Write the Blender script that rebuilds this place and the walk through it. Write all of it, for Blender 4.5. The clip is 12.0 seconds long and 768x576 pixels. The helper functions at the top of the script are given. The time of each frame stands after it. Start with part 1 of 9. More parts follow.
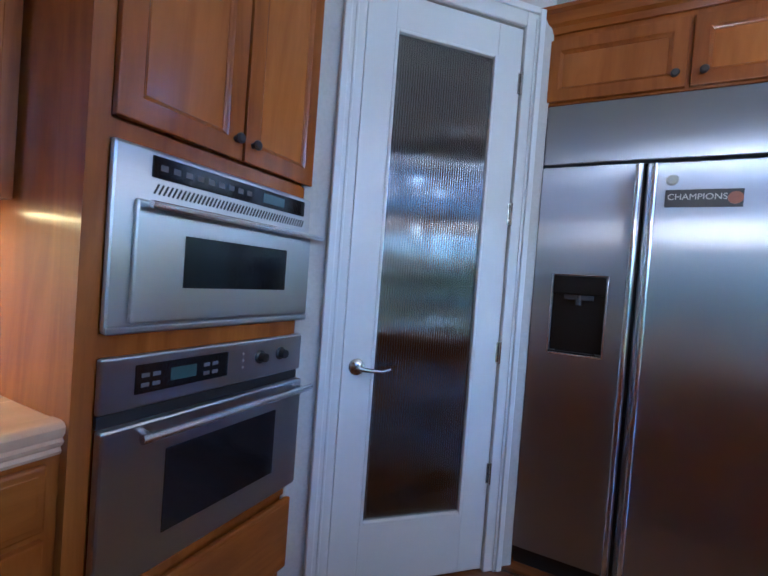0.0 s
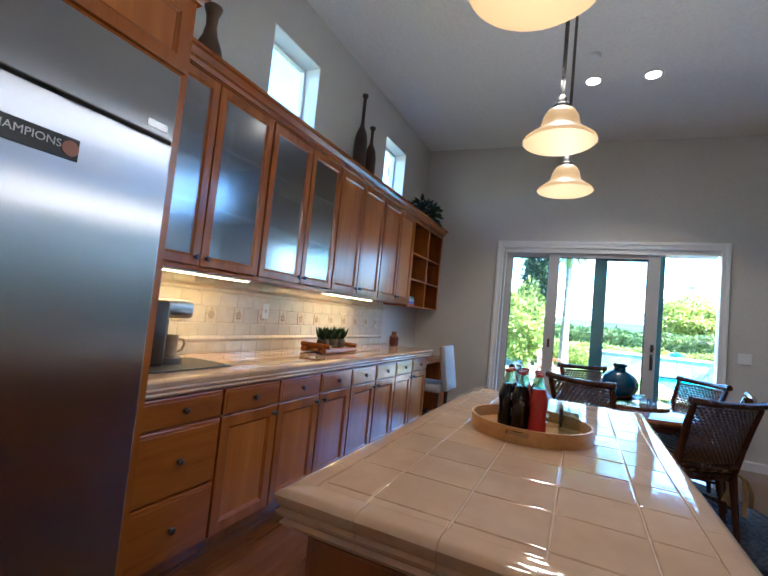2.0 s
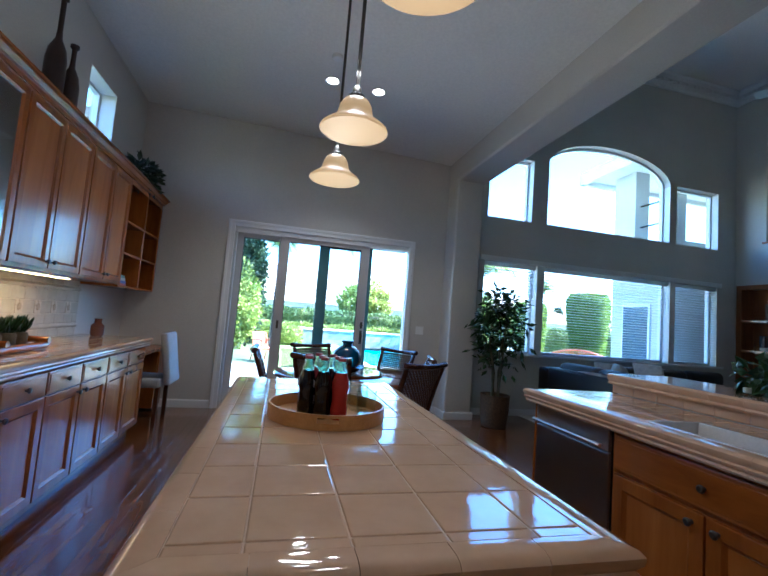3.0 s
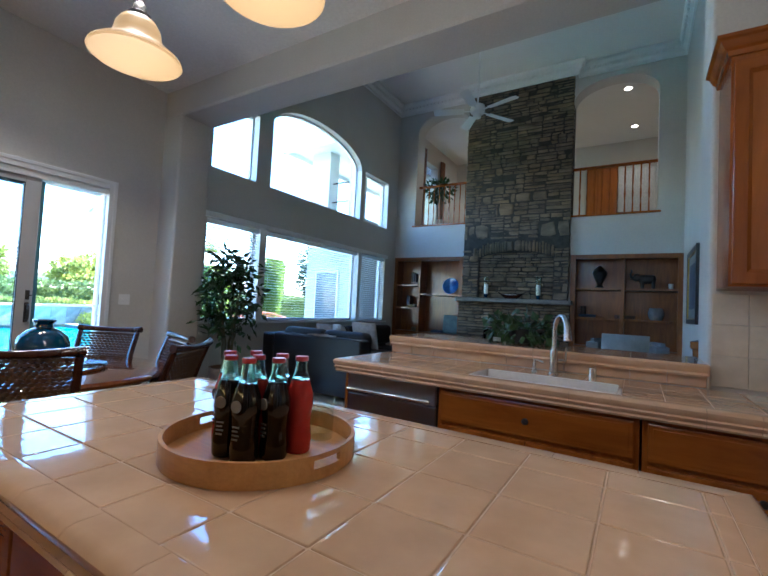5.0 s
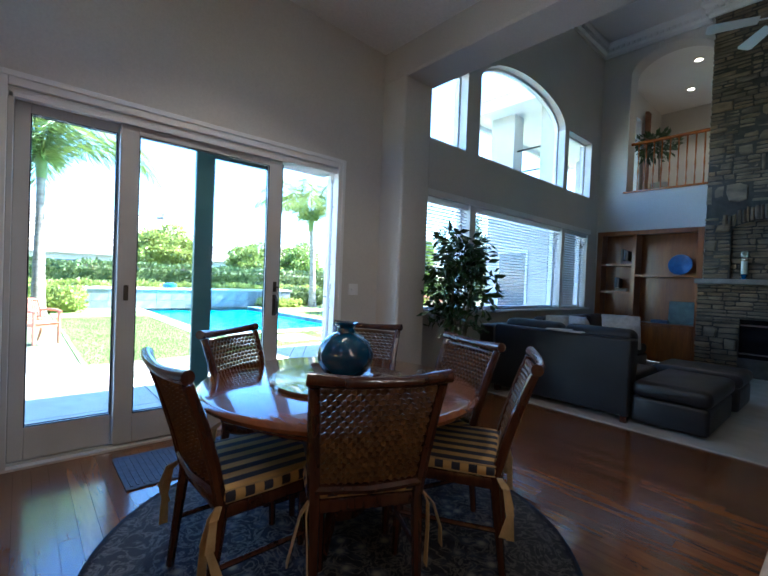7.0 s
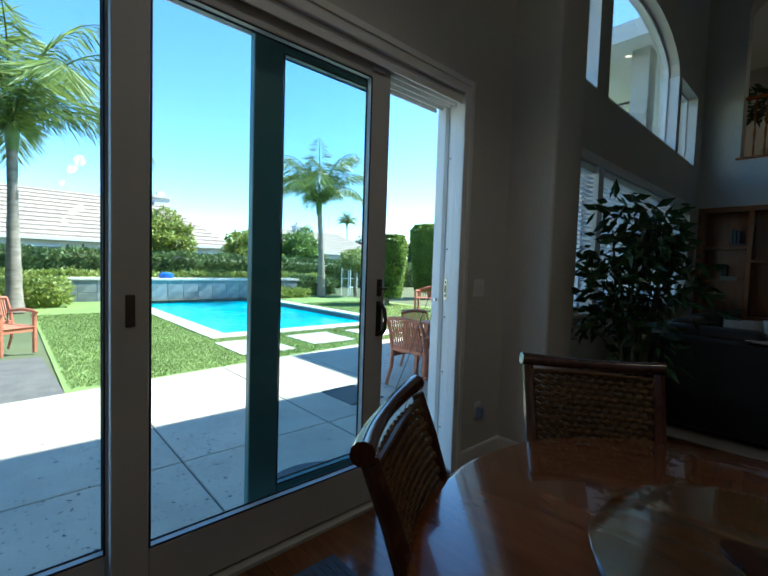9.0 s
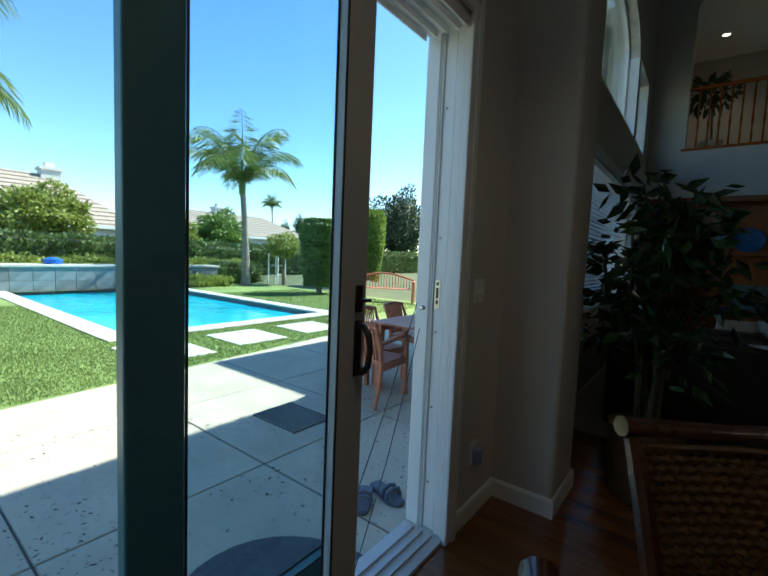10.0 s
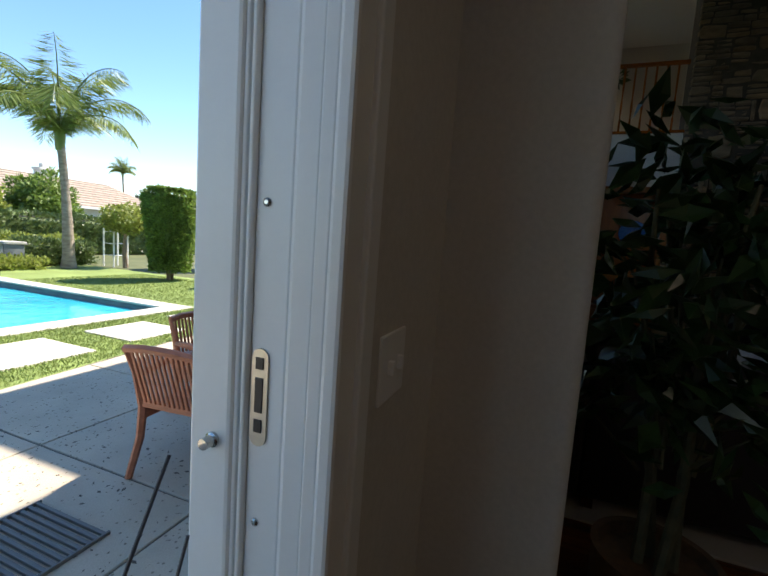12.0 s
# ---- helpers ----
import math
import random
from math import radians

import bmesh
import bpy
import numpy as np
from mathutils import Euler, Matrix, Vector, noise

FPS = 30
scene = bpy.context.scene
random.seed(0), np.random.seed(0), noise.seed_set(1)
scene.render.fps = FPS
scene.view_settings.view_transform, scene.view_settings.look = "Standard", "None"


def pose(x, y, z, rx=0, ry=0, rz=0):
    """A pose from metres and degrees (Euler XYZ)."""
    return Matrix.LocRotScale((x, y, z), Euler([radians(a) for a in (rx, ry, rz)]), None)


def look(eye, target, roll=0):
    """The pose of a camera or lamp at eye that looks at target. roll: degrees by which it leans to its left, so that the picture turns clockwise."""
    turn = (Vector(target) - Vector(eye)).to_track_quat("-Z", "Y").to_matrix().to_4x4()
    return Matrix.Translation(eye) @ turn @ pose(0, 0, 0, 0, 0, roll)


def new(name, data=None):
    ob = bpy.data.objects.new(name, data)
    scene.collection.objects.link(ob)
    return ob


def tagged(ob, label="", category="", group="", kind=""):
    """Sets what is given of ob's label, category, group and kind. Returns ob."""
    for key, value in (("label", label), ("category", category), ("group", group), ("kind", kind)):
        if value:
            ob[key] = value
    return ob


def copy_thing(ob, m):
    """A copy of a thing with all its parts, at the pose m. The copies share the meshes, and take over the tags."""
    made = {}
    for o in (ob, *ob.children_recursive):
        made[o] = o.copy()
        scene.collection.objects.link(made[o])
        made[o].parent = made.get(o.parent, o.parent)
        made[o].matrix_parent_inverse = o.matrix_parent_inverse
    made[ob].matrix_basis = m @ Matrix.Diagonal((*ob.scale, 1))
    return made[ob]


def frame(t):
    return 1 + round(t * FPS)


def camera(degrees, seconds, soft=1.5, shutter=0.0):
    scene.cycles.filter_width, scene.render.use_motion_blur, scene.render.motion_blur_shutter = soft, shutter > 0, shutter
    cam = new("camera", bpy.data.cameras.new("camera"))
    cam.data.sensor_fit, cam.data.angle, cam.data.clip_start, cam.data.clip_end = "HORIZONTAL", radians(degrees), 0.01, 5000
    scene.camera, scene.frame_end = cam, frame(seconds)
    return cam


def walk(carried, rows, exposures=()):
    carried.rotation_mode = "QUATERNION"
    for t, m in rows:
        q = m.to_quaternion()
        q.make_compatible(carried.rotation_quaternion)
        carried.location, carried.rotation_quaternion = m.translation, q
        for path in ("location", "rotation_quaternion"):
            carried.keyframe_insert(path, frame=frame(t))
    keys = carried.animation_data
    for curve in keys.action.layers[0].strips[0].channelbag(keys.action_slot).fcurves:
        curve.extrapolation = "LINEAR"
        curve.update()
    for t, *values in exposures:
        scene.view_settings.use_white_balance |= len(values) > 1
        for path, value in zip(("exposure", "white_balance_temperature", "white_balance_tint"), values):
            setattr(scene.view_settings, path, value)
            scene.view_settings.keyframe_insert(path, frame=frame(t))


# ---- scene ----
cam = camera(85.7, 12.0, soft=1.7)
PATH = [
    (0, (0.603, 0.896, 1.289), (-0.313, 2.673, 1.248), 4.3),
    (0.5, (0.489, 1.062, 1.263), (0.273, 3.051, 1.268), 5.4),
    (1, (0.403, 1.222, 1.286), (0.977, 3.138, 1.327), 5.9),
    (1.5, (0.346, 1.325, 1.288), (1.733, 2.763, 1.387), 6.0),
    (2, (0.343, 1.44, 1.286), (2.141, 2.308, 1.409), 5.6),
    (2.5, (0.406, 1.602, 1.299), (2.392, 1.796, 1.435), 5.3),
    (3, (0.435, 1.778, 1.272), (2.372, 1.308, 1.43), 4.5),
    (3.5, (0.489, 1.88, 1.266), (2.161, 0.796, 1.428), 3.8),
    (3.7, (0.542, 1.895, 1.262), (2.065, 0.61, 1.423), 3.4),
    (5.3, (1.443, 2.313, 1.251), (2.483, 0.606, 1.333), 3.0),
    (5.5, (1.575, 2.336, 1.262), (2.641, 0.645, 1.332), 2.9),
    (6, (1.957, 2.392, 1.262), (3.273, 0.886, 1.295), 2.6),
    (6.5, (2.334, 2.408, 1.259), (3.802, 1.051, 1.257), 2.3),
    (7, (2.751, 2.381, 1.272), (4.253, 1.061, 1.239), 2.3),
    (7.5, (3.195, 2.392, 1.273), (4.713, 1.09, 1.212), 2.2),
    (7.7, (3.379, 2.383, 1.278), (4.896, 1.082, 1.207), 2.2),
    (9.3, (4.805, 2.029, 1.302), (6.242, 0.643, 1.182), 1.6),
    (9.5, (4.971, 1.953, 1.322), (6.346, 0.508, 1.181), 1.9),
    (10, (5.291, 1.697, 1.328), (6.504, 0.114, 1.172), 2.4),
    (10.5, (5.486, 1.378, 1.349), (6.481, -0.349, 1.178), 3.4),
    (11, (5.626, 1.024, 1.358), (6.432, -0.797, 1.17), 4.2),
    (11.5, (5.788, 0.716, 1.37), (6.449, -1.161, 1.163), 5.0),
    (12, (5.923, 0.468, 1.378), (6.631, -1.391, 1.165), 4.1),
]
EXPOSURES = [(0.0, 4.45, 4600, 12), (0.7, 4.45, 4650, 12), (1.5, 4.35, 5350, 11), (2.5, 3.86, 5300, 8), (3.0, 3.62, 4950, 8), (3.5, 3.79, 5100, 9), (5.5, 3.96, 5420, 10), (6.5, 3.72, 5500, 10), (7.7, 3.24, 5550, 11), (9.3, 1.65, 6000, -2), (10.5, 1.45, 6600, 3), (12.0, 1.4, 7100, 12)]
walk(cam, [(t, look(eye, target, roll)) for t, eye, target, roll in PATH], EXPOSURES)

# ---- world and sun ----
SUN_WAY = Vector((0.28, 0.72, -1.0)).normalized()
world = bpy.data.worlds.new("sky")
scene.world = world
world.use_nodes = True
wn = world.node_tree.nodes
sky = wn.new("ShaderNodeTexSky")
sky.sky_type = "NISHITA"
sky.sun_disc = False
sky.sun_elevation = math.asin(-SUN_WAY.z)
sky.sun_rotation = math.atan2(-SUN_WAY.x, -SUN_WAY.y)
sky.air_density, sky.dust_density, sky.ozone_density = 1.0, 0.1, 2.5
wn["Background"].inputs["Strength"].default_value = 0.12
clear_air = wn.new("ShaderNodeHueSaturation")
clear_air.inputs["Saturation"].default_value = 1.18
world.node_tree.links.new(sky.outputs[0], clear_air.inputs["Color"])
world.node_tree.links.new(clear_air.outputs[0], wn["Background"].inputs["Color"])
sun = new("sun", bpy.data.lights.new("sun", "SUN"))
sun.data.energy, sun.data.angle, sun.data.color = 4.4, radians(0.53), (1.0, 0.95, 0.87)
sun.matrix_world = look((0, 0, 20), Vector((0, 0, 20)) + SUN_WAY)


# ---- mesh helpers ----
def box(bm, x0, x1, y0, y1, z0, z1, bevel=0.0, seg=2):
    made = bmesh.ops.create_cube(bm, size=1.0)["verts"]
    bmesh.ops.transform(bm, verts=made, matrix=Matrix.LocRotScale(
        ((x0 + x1) / 2, (y0 + y1) / 2, (z0 + z1) / 2), None, (abs(x1 - x0), abs(y1 - y0), abs(z1 - z0))))
    if bevel > 0:
        edges = list({e for v in made for e in v.link_edges})
        bmesh.ops.bevel(bm, geom=edges, offset=min(bevel, 0.45 * min(abs(x1 - x0), abs(y1 - y0), abs(z1 - z0))),
                        segments=seg, affect="EDGES", profile=0.5)
    return bm


def boxm(bm, m, sx, sy, sz, bevel=0.0, seg=2):
    """A box of that size about the pose m."""
    other = bmesh.new()
    box(other, -sx / 2, sx / 2, -sy / 2, sy / 2, -sz / 2, sz / 2, bevel, seg)
    return merge(bm, other, m)


def merge(bm, other, m=None):
    if m is not None:
        bmesh.ops.transform(other, verts=other.verts, matrix=m)
    data = bpy.data.meshes.new("piece")
    other.to_mesh(data)
    other.free()
    bm.from_mesh(data)
    bpy.data.meshes.remove(data)
    return bm


def lathe(bm, profile, seg=24, at=(0, 0, 0)):
    """A turned body from (radius, height) pairs, closed at both ends."""
    rings = []
    for r, z in profile:
        if r < 1e-5:
            rings.append([bm.verts.new((at[0], at[1], at[2] + z))])
        else:
            rings.append([bm.verts.new((at[0] + r * math.cos(2 * math.pi * k / seg), at[1] + r * math.sin(2 * math.pi * k / seg), at[2] + z)) for k in range(seg)])
    for a, b in zip(rings, rings[1:]):
        for k in range(seg):
            k2 = (k + 1) % seg
            if len(a) == 1 and len(b) == 1:
                continue
            if len(a) == 1:
                bm.faces.new((a[0], b[k2], b[k]))
            elif len(b) == 1:
                bm.faces.new((a[k], a[k2], b[0]))
            else:
                bm.faces.new((a[k], a[k2], b[k2], b[k]))
    for ring, flip in ((rings[0], True), (rings[-1], False)):
        if len(ring) > 1:
            bm.faces.new(ring[::-1] if flip else ring)
    bmesh.ops.recalc_face_normals(bm, faces=bm.faces)
    return bm


def tube(bm, points, radius, seg=8, caps=True):
    """A round bar along points; radius is a number or one for each point."""
    pts = [Vector(p) for p in points]
    rad = [radius] * len(pts) if isinstance(radius, (int, float)) else radius
    rings, side = [], None
    for i, p in enumerate(pts):
        way = (pts[min(i + 1, len(pts) - 1)] - pts[max(i - 1, 0)]).normalized()
        if side is None:
            side = way.orthogonal().normalized()
        side = (side - way * side.dot(way)).normalized()
        up = way.cross(side)
        rings.append([bm.verts.new(p + rad[i] * (math.cos(2 * math.pi * k / seg) * side + math.sin(2 * math.pi * k / seg) * up)) for k in range(seg)])
    for a, b in zip(rings, rings[1:]):
        for k in range(seg):
            bm.faces.new((a[k], a[(k + 1) % seg], b[(k + 1) % seg], b[k]))
    if caps:
        bm.faces.new(rings[0][::-1])
        bm.faces.new(rings[-1])
    return bm


def cyl(bm, a, b, radius, seg=16):
    return tube(bm, (a, b), radius, seg)


def prism(bm, outline, lo, hi, axis="x"):
    """An outline in the two other axes (in order), pushed from lo to hi along axis."""
    def spot(u, v, w):
        return {"x": (w, u, v), "y": (u, w, v), "z": (u, v, w)}[axis]
    a = [bm.verts.new(spot(u, v, lo)) for u, v in outline]
    b = [bm.verts.new(spot(u, v, hi)) for u, v in outline]
    n = len(outline)
    faces = [bm.faces.new(a[::-1]), bm.faces.new(b)]
    for k in range(n):
        faces.append(bm.faces.new((a[k], a[(k + 1) % n], b[(k + 1) % n], b[k])))
    bmesh.ops.recalc_face_normals(bm, faces=faces)
    return bm


def sweep(bm, profile, path, closed=False):
    """A moulding: profile of (out, up) pairs along a level path of (x, y, z); out is to the right of the way."""
    pts = [Vector(p) for p in path]
    n = len(pts)
    rings = []
    for i in range(n):
        before = (pts[i] - pts[i - 1]).normalized() if (i > 0 or closed) else (pts[1] - pts[0]).normalized()
        after = (pts[(i + 1) % n] - pts[i]).normalized() if (i < n - 1 or closed) else before
        ra, rb = Vector((before.y, -before.x, 0)), Vector((after.y, -after.x, 0))
        mid = (ra + rb).normalized()
        mid = mid / max(0.3, mid.dot(ra))
        rings.append([bm.verts.new(pts[i] + mid * o + Vector((0, 0, u))) for o, u in profile])
    m = len(profile)
    for i in range(n if closed else n - 1):
        a, b = rings[i], rings[(i + 1) % n]
        for k in range(m):
            bm.faces.new((a[k], a[(k + 1) % m], b[(k + 1) % m], b[k]))
    if not closed:
        bm.faces.new(rings[0])
        bm.faces.new(rings[-1][::-1])
    bmesh.ops.recalc_face_normals(bm, faces=bm.faces)
    return bm


def leafy(bm, spot, size, way, rng, width=0.4, fold=0.25):
    """One pointed leaf of four faces."""
    way = Vector(way).normalized()
    side = way.orthogonal().normalized()
    side.rotate(Matrix.Rotation(rng.uniform(0, 6.28), 3, way))
    lift = way.cross(side)
    p = Vector(spot)
    a, e = bm.verts.new(p), bm.verts.new(p + way * size)
    m = bm.verts.new(p + way * size * 0.5 - lift * size * fold * 0.5)
    l = bm.verts.new(p + way * size * 0.45 + side * size * width * 0.5)
    r = bm.verts.new(p + way * size * 0.45 - side * size * width * 0.5)
    for f in ((a, l, m), (l, e, m), (a, m, r), (m, e, r)):
        bm.faces.new(f)


def finish(bm, smooth=False, angle=40):
    data = bpy.data.meshes.new("mesh")
    bm.to_mesh(data)
    bm.free()
    if smooth:
        data.shade_smooth()
        data.set_sharp_from_angle(angle=radians(angle))
    return data


def part(name, bm, material, parent, label="", smooth=False, at=None):
    """One mesh under a thing or under a part."""
    data = bm if isinstance(bm, bpy.types.Mesh) else finish(bm, smooth)
    data.materials.clear()
    data.materials.append(material)
    ob = new(name, data)
    ob.parent = parent
    if at is not None:
        ob.matrix_basis = at
    return tagged(ob, label)


def thing(name, m, label, category, group=""):
    ob = new(name)
    ob.empty_display_size = 0.05
    ob.matrix_basis = m
    return tagged(ob, label, category, group)


def solid(name, bm, material, label, category, m=None, group="", kind="", smooth=False):
    """A thing that is one mesh."""
    ob = new(name, finish(bm, smooth))
    ob.data.materials.append(material)
    if m is not None:
        ob.matrix_basis = m
    return tagged(ob, label, category, group, kind)


def structure(name, bm, material, label, category, smooth=False):
    return solid(name, bm, material, label, category, kind="structure", smooth=smooth)


# ---- materials ----
def shader(name):
    m = bpy.data.materials.new(name)
    m.use_nodes = True
    return m, m.node_tree.nodes, m.node_tree.links, m.node_tree.nodes["Principled BSDF"]


def coords(n, l, stretch=(1, 1, 1), world_space=False):
    mp = n.new("ShaderNodeMapping")
    mp.inputs["Scale"].default_value = stretch
    l.new(n.new("ShaderNodeNewGeometry").outputs["Position"] if world_space else n.new("ShaderNodeTexCoord").outputs["Object"], mp.inputs["Vector"])
    return mp.outputs["Vector"]


def noise_tex(n, l, vec, scale, detail=4.0, rough=0.55, distort=0.0):
    t = n.new("ShaderNodeTexNoise")
    t.inputs["Scale"].default_value, t.inputs["Detail"].default_value = scale, detail
    t.inputs["Roughness"].default_value, t.inputs["Distortion"].default_value = rough, distort
    l.new(vec, t.inputs["Vector"])
    return t.outputs["Fac"]


def ramp(n, l, fac, stops):
    r = n.new("ShaderNodeValToRGB")
    while len(r.color_ramp.elements) < len(stops):
        r.color_ramp.elements.new(0.5)
    for e, (p, c) in zip(r.color_ramp.elements, stops):
        e.position, e.color = p, (*c, 1)
    l.new(fac, r.inputs["Fac"])
    return r.outputs["Color"]


def mixc(n, l, mode, fac, a, b):
    x = n.new("ShaderNodeMix")
    x.data_type, x.blend_type = "RGBA", mode
    for sock, value in ((x.inputs[0], fac), (x.inputs[6], a), (x.inputs[7], b)):
        if isinstance(value, (int, float)):
            sock.default_value = value
        elif isinstance(value, tuple):
            sock.default_value = (*value, 1)
        else:
            l.new(value, sock)
    return x.outputs[2]


def bump(n, l, p, height, strength, distance=0.01):
    b = n.new("ShaderNodeBump")
    b.inputs["Strength"].default_value, b.inputs["Distance"].default_value = strength, distance
    l.new(height, b.inputs["Height"])
    l.new(b.outputs["Normal"], p.inputs["Normal"])


def span(n, l, fac, lo, hi):
    m = n.new("ShaderNodeMapRange")
    m.inputs["To Min"].default_value, m.inputs["To Max"].default_value = lo, hi
    l.new(fac, m.inputs["Value"])
    return m.outputs["Result"]


def surface(name, dark, light, rough=0.5, scale=8.0, stretch=(1, 1, 1), bumpy=0.1, fine=60.0, metal=0.0, coat=0.0, spec=0.5, vary=0.0, island=False, rough_span=0.12, depth=0.01, tones=None, through_light=0.0, world_space=False, speckle=0.35):
    """A surface with broad blotches, fine grain, uneven gloss and light relief."""
    m, n, l, p = shader(name)
    v = coords(n, l, stretch, world_space)
    broad, grain = noise_tex(n, l, v, scale, 4), noise_tex(n, l, v, fine, 3, 0.6)
    col = ramp(n, l, broad, ((0.3, dark), (0.7, light)))
    col = mixc(n, l, "MULTIPLY", speckle, col, ramp(n, l, grain, ((0.3, (0.72, 0.72, 0.72)), (0.7, (1, 1, 1)))))
    if vary > 0:
        if island:
            rnd = n.new("ShaderNodeNewGeometry").outputs["Random Per Island"]
        else:
            rnd = n.new("ShaderNodeObjectInfo").outputs["Random"]
        col = mixc(n, l, "MULTIPLY", 1.0, col, ramp(n, l, rnd, tones or ((0.0, (1 - vary,) * 3), (1.0, (1, 1, 1)))))
    l.new(col, p.inputs["Base Color"])
    if through_light > 0:
        thin, both = n.new("ShaderNodeBsdfTranslucent"), n.new("ShaderNodeMixShader")
        both.inputs[0].default_value = through_light
        l.new(col, thin.inputs["Color"])
        l.new(p.outputs[0], both.inputs[1])
        l.new(thin.outputs[0], both.inputs[2])
        l.new(both.outputs[0], n["Material Output"].inputs["Surface"])
    l.new(span(n, l, broad, max(0.02, rough - rough_span), min(1, rough + rough_span)), p.inputs["Roughness"])
    p.inputs["Metallic"].default_value = metal
    p.inputs["Coat Weight"].default_value, p.inputs["Coat Roughness"].default_value = coat, 0.08
    p.inputs["Specular IOR Level"].default_value = spec
    if bumpy > 0:
        bump(n, l, p, grain, bumpy, depth)
    return m


def wood(name, dark, light, grain_axis="z", rough=0.32, coat=0.25, scale=6.0, vary=0.0, island=False, world_space=False, pores=0.3, relief=0.06):
    m, n, l, p = shader(name)
    s = {"x": (0.12, 1, 1), "y": (1, 0.12, 1), "z": (1, 1, 0.12)}[grain_axis]
    v = coords(n, l, s, world_space)
    rings = noise_tex(n, l, v, scale * 2.2, 5, 0.6, 1.3)
    fine = noise_tex(n, l, v, scale * 26, 3, 0.65)
    patch = noise_tex(n, l, coords(n, l, (1, 1, 1), world_space), 1.7, 2)
    mid = tuple((a + b) / 2 for a, b in zip(dark, light))
    col = ramp(n, l, rings, ((0.28, dark), (0.5, mid), (0.72, light)))
    col = mixc(n, l, "MULTIPLY", pores, col, ramp(n, l, fine, ((0.32, (0.6, 0.55, 0.5)), (0.62, (1, 1, 1)))))
    col = mixc(n, l, "MULTIPLY", 0.5, col, ramp(n, l, patch, ((0.3, (0.8, 0.76, 0.72)), (0.7, (1, 1, 1)))))
    if vary > 0:
        rnd = n.new("ShaderNodeNewGeometry").outputs["Random Per Island"] if island else n.new("ShaderNodeObjectInfo").outputs["Random"]
        col = mixc(n, l, "MULTIPLY", 1.0, col, ramp(n, l, rnd, ((0.0, (1 - vary, 1 - vary, 1 - vary)), (1.0, (1, 1, 1)))))
    l.new(col, p.inputs["Base Color"])
    l.new(span(n, l, fine, rough - relief, rough + 1.5 * relief), p.inputs["Roughness"])
    p.inputs["Coat Weight"].default_value, p.inputs["Coat Roughness"].default_value = coat, 0.12
    bump(n, l, p, fine, relief, 0.004)
    return m


def plain(name, colour, rough=0.5, metal=0.0, spec=0.5, coat=0.0):
    return surface(name, tuple(c * 0.9 for c in colour), colour, rough, 5.0, bumpy=0.03, fine=90, metal=metal, spec=spec, coat=coat, rough_span=0.05)


def brushed(name, colour, axis="x", rough=0.28):
    m, n, l, p = shader(name)
    v = coords(n, l, {"x": (0.6, 90, 90), "z": (90, 90, 0.6)}[axis])
    g = noise_tex(n, l, v, 6.0, 3, 0.6)
    l.new(ramp(n, l, g, ((0.3, tuple(c * 0.97 for c in colour)), (0.7, colour))), p.inputs["Base Color"])
    p.inputs["Metallic"].default_value = 1.0
    l.new(span(n, l, g, rough - 0.01, rough + 0.01), p.inputs["Roughness"])
    p.inputs["Anisotropic"].default_value = 0.96
    bump(n, l, p, noise_tex(n, l, coords(n, l, (0.5, 1, 2.2)), 3.0, 1), 0.25, 0.006)
    return m


def glowing(name, colour, strength):
    m, n, l, p = shader(name)
    p.inputs["Base Color"].default_value = (*colour, 1)
    p.inputs["Emission Color"].default_value = (*colour, 1)
    p.inputs["Emission Strength"].default_value = strength
    return m


def pane_glass(name, tint=(1, 1, 1), gloss=1.0, rough=0.0):
    """Flat window glass: clear, with its mirror sheen by angle."""
    m = bpy.data.materials.new(name)
    m.use_nodes = True
    n, l = m.node_tree.nodes, m.node_tree.links
    n.remove(n["Principled BSDF"])
    tr, gl, mx, fr = n.new("ShaderNodeBsdfTransparent"), n.new("ShaderNodeBsdfGlossy"), n.new("ShaderNodeMixShader"), n.new("ShaderNodeLayerWeight")
    tr.inputs["Color"].default_value = (*tint, 1)
    gl.inputs["Roughness"].default_value = rough
    fr.inputs["Blend"].default_value = 0.5
    po = n.new("ShaderNodeMath")
    po.operation, po.inputs[1].default_value = "POWER", 5.0
    l.new(fr.outputs["Facing"], po.inputs[0])
    l.new(span(n, l, po.outputs[0], 0.03 * gloss, 0.9), mx.inputs[0])
    l.new(tr.outputs[0], mx.inputs[1])
    l.new(gl.outputs[0], mx.inputs[2])
    l.new(mx.outputs[0], n["Material Output"].inputs["Surface"])
    return m


def solid_glass(name, tint, rough=0.0):
    m, n, l, p = shader(name)
    p.inputs["Base Color"].default_value = (*tint, 1)
    p.inputs["Transmission Weight"].default_value = 1.0
    p.inputs["Roughness"].default_value = rough
    p.inputs["IOR"].default_value = 1.45
    return m


